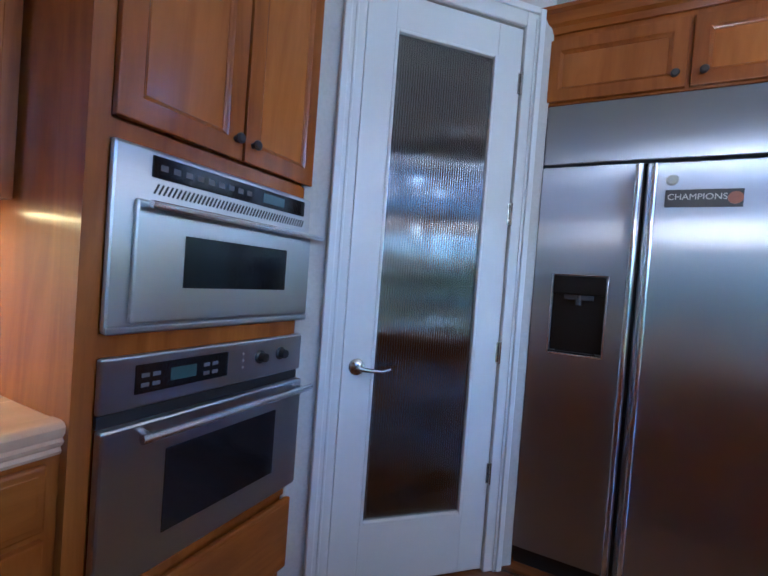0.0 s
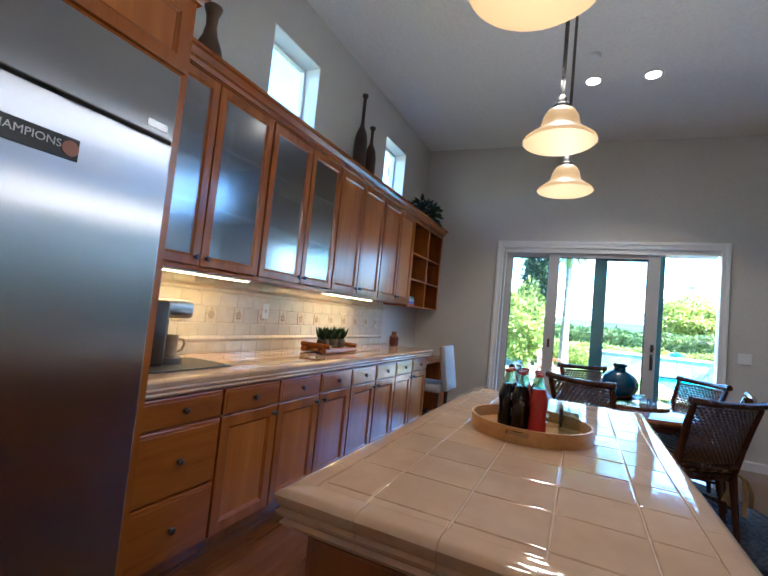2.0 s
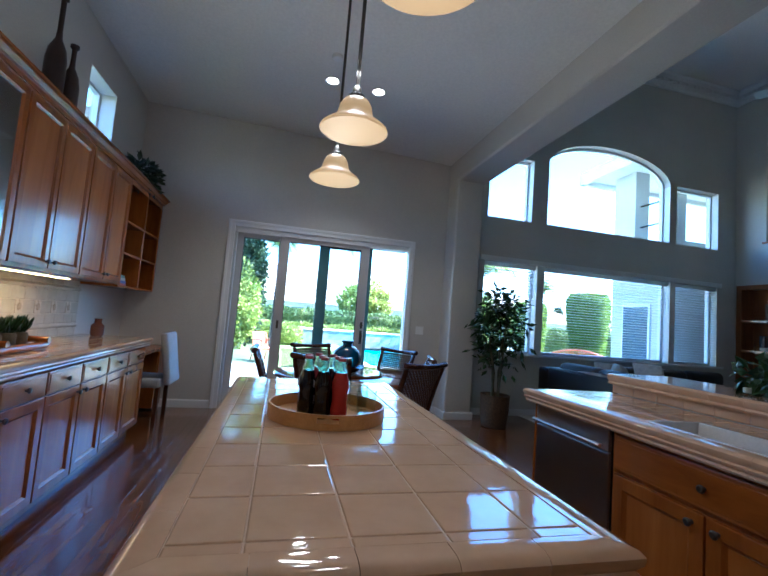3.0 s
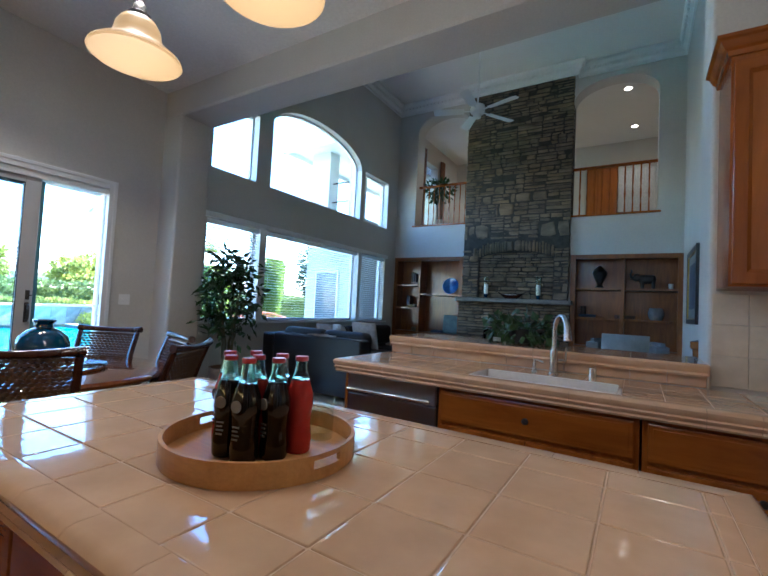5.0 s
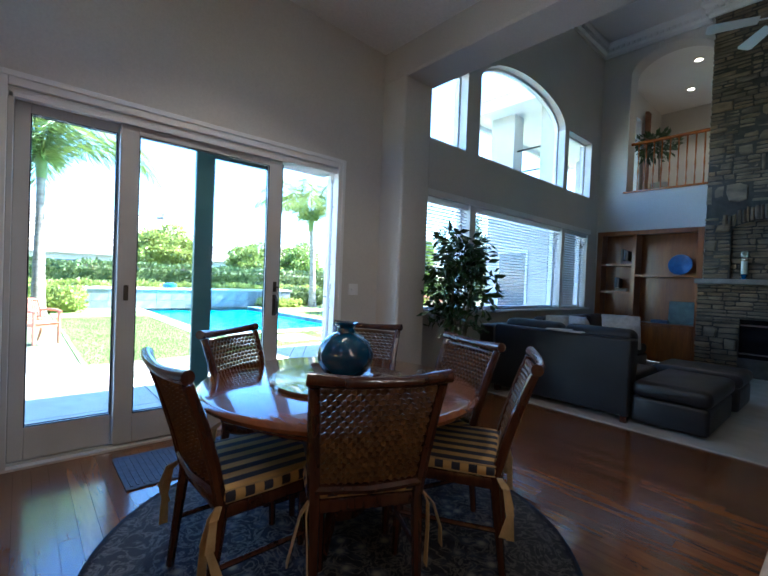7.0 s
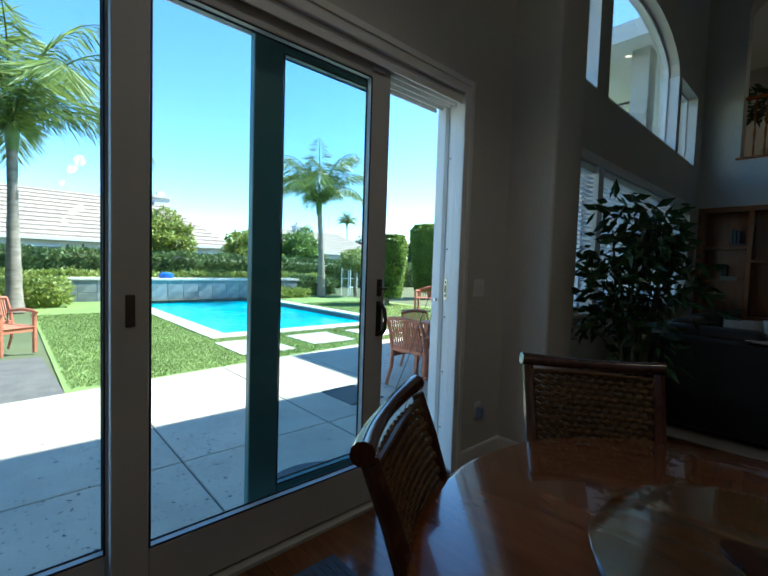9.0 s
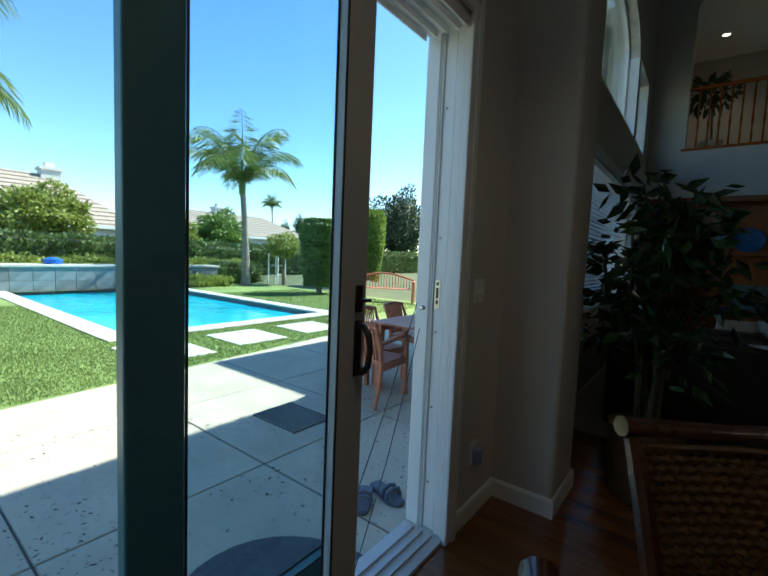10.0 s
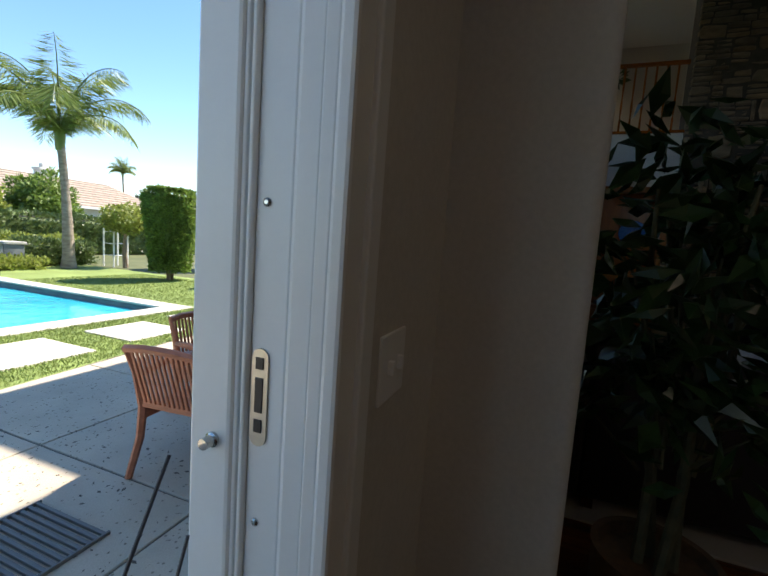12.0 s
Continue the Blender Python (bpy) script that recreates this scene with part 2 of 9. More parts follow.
WALL = surface("wall_paint", (0.60, 0.57, 0.525), (0.66, 0.63, 0.58), 0.75, 1.2, bumpy=0.12, fine=70, spec=0.3, depth=0.004)
CEIL = surface("ceiling_paint", (0.80, 0.785, 0.75), (0.85, 0.835, 0.80), 0.8, 1.0, bumpy=0.15, fine=40, spec=0.25, depth=0.006)
TRIM = surface("white_trim", (0.76, 0.76, 0.75), (0.82, 0.82, 0.81), 0.35, 2.0, bumpy=0.01, fine=80, rough_span=0.05, speckle=0.06)
GREYTRIM = surface("painted_frame", (0.50, 0.485, 0.47), (0.58, 0.565, 0.55), 0.45, 2.0, bumpy=0.015, fine=80, speckle=0.1)
CHERRY = wood("cherry_wood", (0.24, 0.060, 0.006), (0.42, 0.125, 0.015), "z", 0.26, 0.25, 4.0, pores=0.12, relief=0.012)
CHERRYPANEL = wood("cherry_panel", (0.33, 0.092, 0.011), (0.52, 0.175, 0.027), "z", 0.26, 0.25, 3.0, pores=0.12, relief=0.012)
CHERRYX = wood("cherry_wood_level", (0.24, 0.060, 0.006), (0.42, 0.125, 0.015), "x", 0.26, 0.25, 4.0, pores=0.12, relief=0.012)
CHERRYY = wood("cherry_wood_deep", (0.24, 0.060, 0.006), (0.42, 0.125, 0.015), "y", 0.26, 0.25, 4.0, pores=0.12, relief=0.012)
DARKWOOD = wood("mahogany", (0.035, 0.012, 0.008), (0.09, 0.03, 0.016), "z", 0.22, 0.5)
TABLEWOOD = wood("table_wood", (0.13, 0.036, 0.011), (0.27, 0.085, 0.025), "x", 0.14, 1.0)
TABLEWOOD.node_tree.nodes["Principled BSDF"].inputs["Coat Roughness"].default_value = 0.02
FLOORWOOD = wood("floor_oak", (0.14, 0.042, 0.012), (0.31, 0.108, 0.030), "x", 0.16, 0.7, 5.0, vary=0.45, world_space=True)
FLOORREST = wood("floor_oak_rest", (0.14, 0.042, 0.012), (0.31, 0.108, 0.030), "x", 0.16, 0.7, 5.0, vary=0.45, island=True, world_space=True)
SHELFWOOD = wood("shelf_wood", (0.17, 0.048, 0.009), (0.33, 0.108, 0.018), "z", 0.3, 0.3, pores=0.15)
TRAYWOOD = wood("bamboo", (0.44, 0.20, 0.055), (0.62, 0.33, 0.11), "x", 0.38, 0.1)
TEAK = wood("teak", (0.36, 0.11, 0.055), (0.60, 0.22, 0.12), "x", 0.5, 0.05)
TILE = surface("glazed_tile", (0.66, 0.425, 0.26), (0.74, 0.49, 0.315), 0.025, 9.0, bumpy=0.1, fine=7, vary=0.07, rough_span=0.015, coat=0.5, depth=0.02, world_space=True)
TILEREST = surface("glazed_tile_rest", (0.66, 0.425, 0.26), (0.74, 0.49, 0.315), 0.025, 9.0, bumpy=0.1, fine=7, vary=0.07, island=True, rough_span=0.015, coat=0.5, depth=0.02, world_space=True)
SPLASH = surface("backsplash_tile", (0.70, 0.62, 0.50), (0.77, 0.70, 0.58), 0.16, 9.0, bumpy=0.05, fine=16, vary=0.06, rough_span=0.05, coat=0.4, depth=0.015, world_space=True)
GROUT = surface("grout", (0.56, 0.38, 0.25), (0.66, 0.46, 0.31), 0.7, 20, bumpy=0.3, fine=300)
STEEL = brushed("stainless_steel", (0.46, 0.46, 0.47), "x", 0.33)
STEELV = brushed("stainless_bar", (0.70, 0.70, 0.71), "z", 0.2)
CHROME = plain("satin_nickel", (0.62, 0.60, 0.57), 0.25, 1.0)
BRONZE = plain("dark_bronze", (0.10, 0.085, 0.07), 0.4, 0.85)
BLACKGLASS = plain("black_glass", (0.012, 0.012, 0.014), 0.06)
BLACKPLASTIC = plain("black_plastic", (0.02, 0.02, 0.022), 0.4)
LEATHER = surface("black_leather", (0.007, 0.007, 0.008), (0.014, 0.013, 0.014), 0.45, 4.0, bumpy=0.3, fine=160, depth=0.003)
WICKER = surface("woven_rush", (0.065, 0.027, 0.008), (0.17, 0.078, 0.023), 0.33, 30, bumpy=0.4, fine=220, vary=0.35, island=True, depth=0.003)
BASKET = surface("basket_weave", (0.055, 0.028, 0.012), (0.13, 0.07, 0.03), 0.6, 40, bumpy=0.4, fine=200, depth=0.004)
VASEBLUE = surface("teal_glaze", (0.0, 0.035, 0.10), (0.003, 0.085, 0.16), 0.07, 5, bumpy=0.02, fine=20, coat=1.0, rough_span=0.03)
CARPET = surface("beige_carpet", (0.40, 0.36, 0.30), (0.50, 0.45, 0.38), 0.95, 3, bumpy=0.6, fine=400, spec=0.1)
LEAF = surface("houseplant_leaf", (0.015, 0.045, 0.014), (0.045, 0.11, 0.03), 0.3, 6, bumpy=0.05, fine=40, vary=0.5, island=True, through_light=0.25)
BARK = surface("bark", (0.16, 0.11, 0.075), (0.30, 0.23, 0.16), 0.9, 12, (1, 1, 0.3), 0.6, 60, depth=0.02)
GLASS = pane_glass("window_glass")
DOORGLASS = pane_glass("tinted_door_glass", (0.93, 0.975, 0.99))
CLEAR = pane_glass("clear_glass", (0.93, 0.97, 0.96), 1.6)
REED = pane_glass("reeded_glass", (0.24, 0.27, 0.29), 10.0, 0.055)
REEDC = pane_glass("cabinet_reeded_glass", (0.42, 0.46, 0.48), 12.0, 0.16)
WHITEWARE = plain("white_enamel", (0.78, 0.77, 0.74), 0.12, coat=0.4)
CERAMIC = plain("white_ceramic", (0.7, 0.68, 0.64), 0.3)

# ---- structure ----
EAST, NORTH, SOUTH, WEST = 6.15, 3.67, -6.12, -1.05
BEAM0, BEAM1, BEAM_Z = -0.5, -0.91, 3.36


def arc(c, half, z, rise, steps=20):
    """An arched outline from the right spring to the left spring, over the middle c."""
    return [(c + half * math.cos(math.pi * k / steps), z + rise * math.sin(math.pi * k / steps)) for k in range(steps + 1)]


def ceiling_z(y):
    return 3.68 + (y - BEAM0) * 0.035


# floor slab, with planks laid on it at the end of the file
bm = bmesh.new()
box(bm, -3.2, 6.35, -9.7, 3.87, -0.3, -0.014)
floor = structure("floor", bm, DARKWOOD, "long glossy reddish brown oak floor boards", "floor")
bm = bmesh.new()
box(bm, -3.1, 6.15, -6.1, -1.84, -0.013, 0.012, 0.006)
structure("carpet_floor", bm, CARPET, "pale beige wall to wall carpet of the sitting room", "carpet")

# east wall with the sliding door and two rows of windows
SD0, SD1, SDZ = 0.06, 2.46, 2.36
LW = ((-2.06, -1.15), (-4.65, -2.185), (-5.70, -4.76))
bm = bmesh.new()
X0, X1 = EAST, 6.37
box(bm, X0, X1, SD1, 3.87, 0, 6.2)
box(bm, X0, X1, 0.0, SD1, SDZ, 6.2)
box(bm, X0, X1, -1.15, 0.0, 0, 6.2)
box(bm, X0, X1, -5.70, -1.15, 0, 0.93)
box(bm, X0, X1, -5.70, -1.15, 2.32, 3.0)
box(bm, X0, X1, -1.92, -1.15, 4.0, 6.2)
box(bm, X0, X1, -2.19, -1.92, 3.0, 6.2)
prism(bm, [(-2.19, 6.2)] + arc(-3.405, 1.215, 4.0, 0.47) + [(-4.62, 6.2)], X0, X1, "x")
box(bm, X0, X1, -4.76, -4.62, 3.0, 6.2)
box(bm, X0, X1, -5.70, -4.76, 4.03, 6.2)
box(bm, X0, X1, -6.6, -5.70, 0, 6.2)
structure("wall_east", bm, WALL, "warm grey painted plaster wall with tall windows", "wall")

# north wall with two small high windows
bm = bmesh.new()
NW = ((2.625, 3.235), (4.635, 5.245))
y0, y1 = NORTH, 3.90
box(bm, -1.27, EAST, y0, y1, 0, 2.837)
box(bm, -1.27, EAST, y0, y1, 3.41, 6.2)
for a, b in ((-1.27, 2.625), (3.235, 4.635), (5.245, EAST)):
    box(bm, a, b, y0, y1, 2.837, 3.41)
structure("wall_north", bm, WALL, "warm grey painted plaster kitchen wall", "wall")

bm = bmesh.new()
box(bm, -1.27, WEST, BEAM1, NORTH, 0, 4.2)
structure("wall_west", bm, WALL, "warm grey painted plaster kitchen wall", "wall")

# slanting wall with the pantry door, in its own frame: s along the wall, z up
PANTRY = pose(-0.03, 2.545, 0, 0, 0, 45)
bm = bmesh.new()
box(bm, -0.56, -0.36, 0, 0.1, 0, 4.0, 0.012)
box(bm, 0.36, 0.52, 0, 0.1, 0, 4.0)
box(bm, -0.36, 0.36, 0, 0.1, 2.45, 4.0)
bmesh.ops.transform(bm, verts=bm.verts, matrix=PANTRY)
structure("wall_pantry", bm, WALL, "slanting white plaster wall round the pantry door", "wall")

# column, beam and upper wall between kitchen and sitting room
bm = bmesh.new()
box(bm, 5.82, EAST + 0.1, BEAM1, BEAM0, 0, BEAM_Z + 0.02, 0.03, 4)
structure("column", bm, WALL, "rounded plaster column under the beam", "column", smooth=True)
bm = bmesh.new()
prism(bm, [(BEAM1, BEAM_Z), (BEAM0 - 0.02, BEAM_Z), (BEAM0, BEAM_Z + 0.02), (BEAM0, 6.2), (BEAM1, 6.2)], -1.27, EAST, "x")
structure("beam", bm, WALL, "deep plaster beam over the opening", "beam")
bm = bmesh.new()
box(bm, -1.27, 0.93, BEAM1, BEAM0, 0, BEAM_Z, 0.02, 3)
structure("wall_pier", bm, WALL, "plaster end of the wall beside the bar", "wall")

# south wall with two loft openings; the shelf recesses stay open for the bookcases
bm = bmesh.new()
y0, y1 = -6.46, SOUTH
LOFT_L, LOFT_R = (4.40, 5.66), (1.0, 2.36)
box(bm, 6.08, EAST, y0, y1, 0, 2.38)
box(bm, 2.30, 4.46, y0, y1, 0, 2.38)
box(bm, 0.42, 0.64, y0, y1, 0, 2.38)
box(bm, 0.42, EAST, y0, y1, 2.38, 3.09)
box(bm, 5.66, EAST, y0, y1, 3.09, 6.2)
box(bm, 2.36, 4.40, y0, y1, 3.09, 6.2)
box(bm, 0.42, 1.0, y0, y1, 3.09, 6.2)
for a, b in (LOFT_L, LOFT_R):
    prism(bm, [(b, 6.2)] + arc((a + b) / 2, (b - a) / 2, 5.28, 0.38) + [(a, 6.2)], y0, y1, "y")
structure("wall_south", bm, WALL, "pale grey plaster wall with two arched loft openings", "wall")

# west side of the sitting room: a wall with a tall recess, then the way to the hall
bm = bmesh.new()
box(bm, 0.40, 0.62, -6.12, -3.35, 0, 6.2, 0.015)
structure("wall_sitting_west", bm, WALL, "pale plaster wall of the sitting room", "wall")
bm = bmesh.new()
box(bm, -3.2, -3.0, -9.7, BEAM1, 0, 6.2)
structure("wall_hall", bm, WALL, "grey plaster wall of the hall", "wall")
bm = bmesh.new()
box(bm, -3.0, 0.40, -6.4, -6.2, 0, 6.2)
structure("wall_hall_end", bm, WALL, "grey plaster end wall of the hall", "wall")
bm = bmesh.new()
box(bm, -3.0, -1.27, BEAM1 - 0.2, BEAM1, 0, 6.2)
structure("wall_hall_north", bm, WALL, "grey plaster wall of the hall", "wall")

# ceilings
bm = bmesh.new()
prism(bm, [(BEAM0, ceiling_z(BEAM0)), (NORTH, ceiling_z(NORTH)), (NORTH, 4.3), (BEAM0, 4.3)], -1.05, EAST, "x")
structure("ceiling_kitchen", bm, CEIL, "cream plaster kitchen ceiling", "ceiling")
bm = bmesh.new()
box(bm, -3.2, EAST, -6.46, BEAM1, 6.0, 6.2)
structure("ceiling_sitting", bm, CEIL, "high white plaster ceiling of the sitting room", "ceiling")

# loft behind the south wall
bm = bmesh.new()
box(bm, 0.2, EAST, -9.7, -6.46, 2.9, 3.09)
structure("loft_floor", bm, CARPET, "beige loft floor", "floor")
bm = bmesh.new()
box(bm, 0.2, EAST, -9.7, -6.46, 5.75, 5.95)
structure("loft_ceiling", bm, CEIL, "white loft ceiling", "ceiling")
bm = bmesh.new()
box(bm, 0.0, EAST, -9.9, -9.7, 2.9, 5.95)
box(bm, 0.0, 0.2, -9.7, -6.46, 2.9, 5.95)
box(bm, X0, X1, -9.9, -6.6, 0, 3.5)
box(bm, X0, X1, -9.9, -6.6, 5.2, 6.2)
box(bm, X0, X1, -7.2, -6.6, 3.5, 5.2)
box(bm, X0, X1, -9.9, -8.3, 3.5, 5.2)
structure("wall_loft", bm, WALL, "plaster walls of the loft", "wall")
bm = bmesh.new()
box(bm, 0.3, EAST, -6.62, -6.46, 0, 2.9)
structure("wall_shelf_back", bm, WALL, "plaster wall behind the bookcases", "wall")

# roof over the whole house, with the eave that shades the patio
ROOFTILE = surface("roof_tile", (0.30, 0.235, 0.185), (0.42, 0.34, 0.275), 0.85, 3, bumpy=0.5, fine=25)
STUCCO = surface("stucco", (0.60, 0.58, 0.54), (0.70, 0.68, 0.64), 0.9, 2, bumpy=0.4, fine=90)
bm = bmesh.new()
box(bm, -3.4, 6.46, BEAM0, 4.5, 4.32, 4.46)
box(bm, -3.4, 6.45, -10.2, BEAM0, 6.22, 6.4)
box(bm, 6.37, 6.63, BEAM0, 4.5, 3.58, 3.72)
structure("roof", bm, ROOFTILE, "flat tiled roof with its eave", "roof")


# skirting boards
def skirting(name, pts):
    b = bmesh.new()
    sweep(b, [(0, 0), (0.014, 0), (0.014, 0.085), (0.008, 0.1), (0, 0.1)], pts)
    structure(name, b, TRIM, "white painted skirting board", "skirting board")


skirting("baseboard_column", [(EAST, -0.02, 0), (EAST, BEAM0, 0), (5.82, BEAM0, 0), (5.82, BEAM1, 0), (EAST, BEAM1, 0), (EAST, -6.1, 0)])
skirting("baseboard_east", [(EAST, NORTH, 0), (EAST, 2.56, 0)])
skirting("baseboard_north", [(5.12, NORTH, 0), (EAST, NORTH, 0)])

# crown moulding with dentils round the sitting room
CROWN = [(0, 0), (0.03, 0), (0.03, 0.06), (0.07, 0.09), (0.07, 0.15), (0.12, 0.2), (0.12, 0.25), (0, 0.25)]
bm = bmesh.new()
way = [(EAST, BEAM1, 5.75), (EAST, SOUTH, 5.75), (4.47, SOUTH, 5.75), (4.47, -5.98, 5.75), (2.29, -5.98, 5.75), (2.29, SOUTH, 5.75), (0.62, SOUTH, 5.75), (0.62, -3.4, 5.75)]
sweep(bm, CROWN, way)
crown = structure("crown_moulding", bm, TRIM, "white crown moulding with a row of dentils", "moulding")
bm = bmesh.new()
box(bm, -0.022, 0.022, 0, 0.035, 0, 0.045)
tooth = finish(bm)
tooth.materials.append(TRIM)
for (x0, y0, z0), (x1, y1, z1) in zip(way, way[1:]):
    run = math.hypot(x1 - x0, y1 - y0)
    ux, uy = (x1 - x0) / run, (y1 - y0) / run
    for k in range(int((run - 0.1) / 0.09)):
        d = 0.07 + k * 0.09
        o = new("dentil", tooth)
        o.parent = crown
        o.matrix_basis = Matrix(((ux, uy, 0, x0 + ux * d + uy * 0.07), (uy, -ux, 0, y0 + uy * d - ux * 0.07), (0, 0, 1, z0 + 0.1), (0, 0, 0, 1)))


# ---- windows and doors ----
def frame_bars(b, y0, y1, z0, z1, w, x0, x1):
    """A flat frame in the east wall's plane."""
    box(b, x0, x1, y0, y0 + w, z0, z1, 0.003)
    box(b, x0, x1, y1 - w, y1, z0, z1, 0.003)
    box(b, x0, x1, y0 + w, y1 - w, z0, z0 + w, 0.003)
    box(b, x0, x1, y0 + w, y1 - w, z1 - w, z1, 0.003)


def pane(name, b, parent, material=None):
    ob = part(name, b, material or GLASS, parent)
    ob.visible_shadow = False
    return ob


# lower windows with blinds
b = bmesh.new()
for y0, y1 in LW:
    frame_bars(b, y0, y1, 0.93, 2.32, 0.04, 6.27, 6.33)
box(b, 6.14, 6.37, -2.185, -2.06, 0.93, 2.32)
box(b, 6.14, 6.37, -4.76, -4.65, 0.93, 2.32)
box(b, 6.12, 6.15, -5.78, -1.07, 2.32, 2.40, 0.008)
win = structure("window_1", b, TRIM, "wide white window in three parts with raised blinds slats", "window")
b = bmesh.new()
box(b, 6.09, 6.27, -5.80, -1.05, 0.895, 0.93, 0.008)
part("window_sill", b, TRIM, win)
for y0, y1 in LW:
    b = bmesh.new()
    box(b, 6.297, 6.303, y0 + 0.04, y1 - 0.04, 0.97, 2.28)
    pane("pane", b, win)
SLAT = surface("blind_slat", (0.80, 0.81, 0.82), (0.86, 0.87, 0.88), 0.45, 5.0, bumpy=0.03, fine=90, through_light=0.4)
for y0, y1 in LW:
    bl = thing("window_blind", Matrix.Identity(4), "white wooden slatted blind, lowered and open", "blind", "window blinds")
    b = bmesh.new()
    box(b, 6.165, 6.235, y0 + 0.01, y1 - 0.01, 2.25, 2.315, 0.004)
    part("head_rail", b, SLAT, bl)
    b = bmesh.new()
    boxm(b, pose(0, 0, 0, 0, 4, 0), 0.05, y1 - y0 - 0.03, 0.003)
    slat = finish(b)
    slat.materials.append(SLAT)
    z = 0.97
    while z < 2.24:
        o = new("slat", slat)
        o.parent = bl
        o.matrix_basis = pose(6.2, (y0 + y1) / 2, z)
        z += 0.0425
    for yy in (y0 + 0.12, y1 - 0.12):
        b = bmesh.new()
        box(b, 6.199, 6.201, yy - 0.002, yy + 0.002, 0.96, 2.26)
        part("cord", b, SLAT, bl)

# upper windows
b = bmesh.new()
frame_bars(b, -1.92, -1.15, 3.0, 4.0, 0.03, 6.27, 6.33)
frame_bars(b, -5.70, -4.76, 3.0, 4.03, 0.03, 6.27, 6.33)
box(b, 6.27, 6.33, -4.62, -2.19, 3.0, 3.03)
box(b, 6.27, 6.33, -4.62, -4.59, 3.03, 4.0)
box(b, 6.27, 6.33, -2.22, -2.19, 3.03, 4.0)
o, i = arc(-3.405, 1.215, 4.0, 0.47, 24), arc(-3.405, 1.18, 4.0, 0.435, 24)
prism(b, o + i[::-1], 6.27, 6.33, "x")
for a, c in ((-1.92, -1.15), (-5.70, -4.76), (-4.62, -2.19)):
    box(b, 6.146, 6.27, a, c, 2.99, 3.006)
for yy in (-1.92, -1.156, -4.62, -2.196, -5.70, -4.766):
    box(b, 6.146, 6.27, yy, yy + 0.006, 3.006, 4.0)
up = structure("window_2", b, TRIM, "tall arched window between two square ones, white frames", "window")
for outline in ([(-1.18, 3.03), (-1.18, 3.97), (-1.89, 3.97), (-1.89, 3.03)], [(-4.79, 3.03), (-4.79, 4.0), (-5.67, 4.0), (-5.67, 3.03)], [(-2.22, 3.03)] + arc(-3.405, 1.185, 4.0, 0.44) + [(-4.59, 3.03)]):
    b = bmesh.new()
    prism(b, outline, 6.297, 6.303, "x")
    pane("pane", b, up)

# small kitchen windows
for k, (a, c) in enumerate(NW):
    b = bmesh.new()
    box(b, a, a + 0.035, 3.82, 3.87, 2.837, 3.41)
    box(b, c - 0.035, c, 3.82, 3.87, 2.837, 3.41)
    box(b, a + 0.035, c - 0.035, 3.82, 3.87, 2.837, 2.872)
    box(b, a + 0.035, c - 0.035, 3.82, 3.87, 3.375, 3.41)
    box(b, a, a + 0.008, 3.672, 3.82, 2.837, 3.41)
    box(b, c - 0.008, c, 3.672, 3.82, 2.837, 3.41)
    box(b, a + 0.008, c - 0.008, 3.672, 3.82, 3.402, 3.41)
    box(b, a + 0.008, c - 0.008, 3.672, 3.82, 2.837, 2.845)
    w = structure("window_%d" % (k + 3), b, TRIM, "small square white window high in the kitchen wall", "window")
    b = bmesh.new()
    box(b, a + 0.035, c - 0.035, 3.842, 3.848, 2.872, 3.375)
    pane("pane", b, w)

# sliding patio door: casing, a standing panel, two panels pushed together and an opening
b = bmesh.new()
box(b, 6.127, 6.15, SD1, SD1 + 0.09, 0, SDZ + 0.09, 0.006)
box(b, 6.127, 6.15, SD0 - 0.085, SD0, 0, SDZ + 0.09, 0.006)
box(b, 6.127, 6.15, SD0, SD1, SDZ, SDZ + 0.09, 0.006)
box(b, 6.118, 6.128, SD1 + 0.05, SD1 + 0.085, 0, SDZ + 0.085, 0.003)
box(b, 6.118, 6.128, SD0 - 0.08, SD0 - 0.045, 0, SDZ + 0.085, 0.003)
box(b, 6.118, 6.128, SD0 - 0.045, SD1 + 0.05, SDZ + 0.05, SDZ + 0.085, 0.003)
structure("door_casing", b, TRIM, "moulded white casing round the sliding door", "door casing")
door = thing("sliding_door", pose(6.15, 0, 0), "grey framed glass sliding patio door, half open", "door")
b = bmesh.new()
box(b, 0.0, 0.22, 0.001, SD1, -0.03, 0.018, 0.004)
for xx in (0.05, 0.1, 0.15):
    box(b, xx, xx + 0.006, SD0, SD1, 0.018, 0.03)
part("sill", b, GREYTRIM, door)
b = bmesh.new()
box(b, 0.0, 0.22, 0.001, SD1, SDZ - 0.03, SDZ, 0.003)
for xx in (0.0, 0.045, 0.1, 0.155, 0.21):
    box(b, xx, xx + 0.008, SD0, SD1, SDZ - 0.06, SDZ - 0.03)
part("head_track", b, TRIM, door)
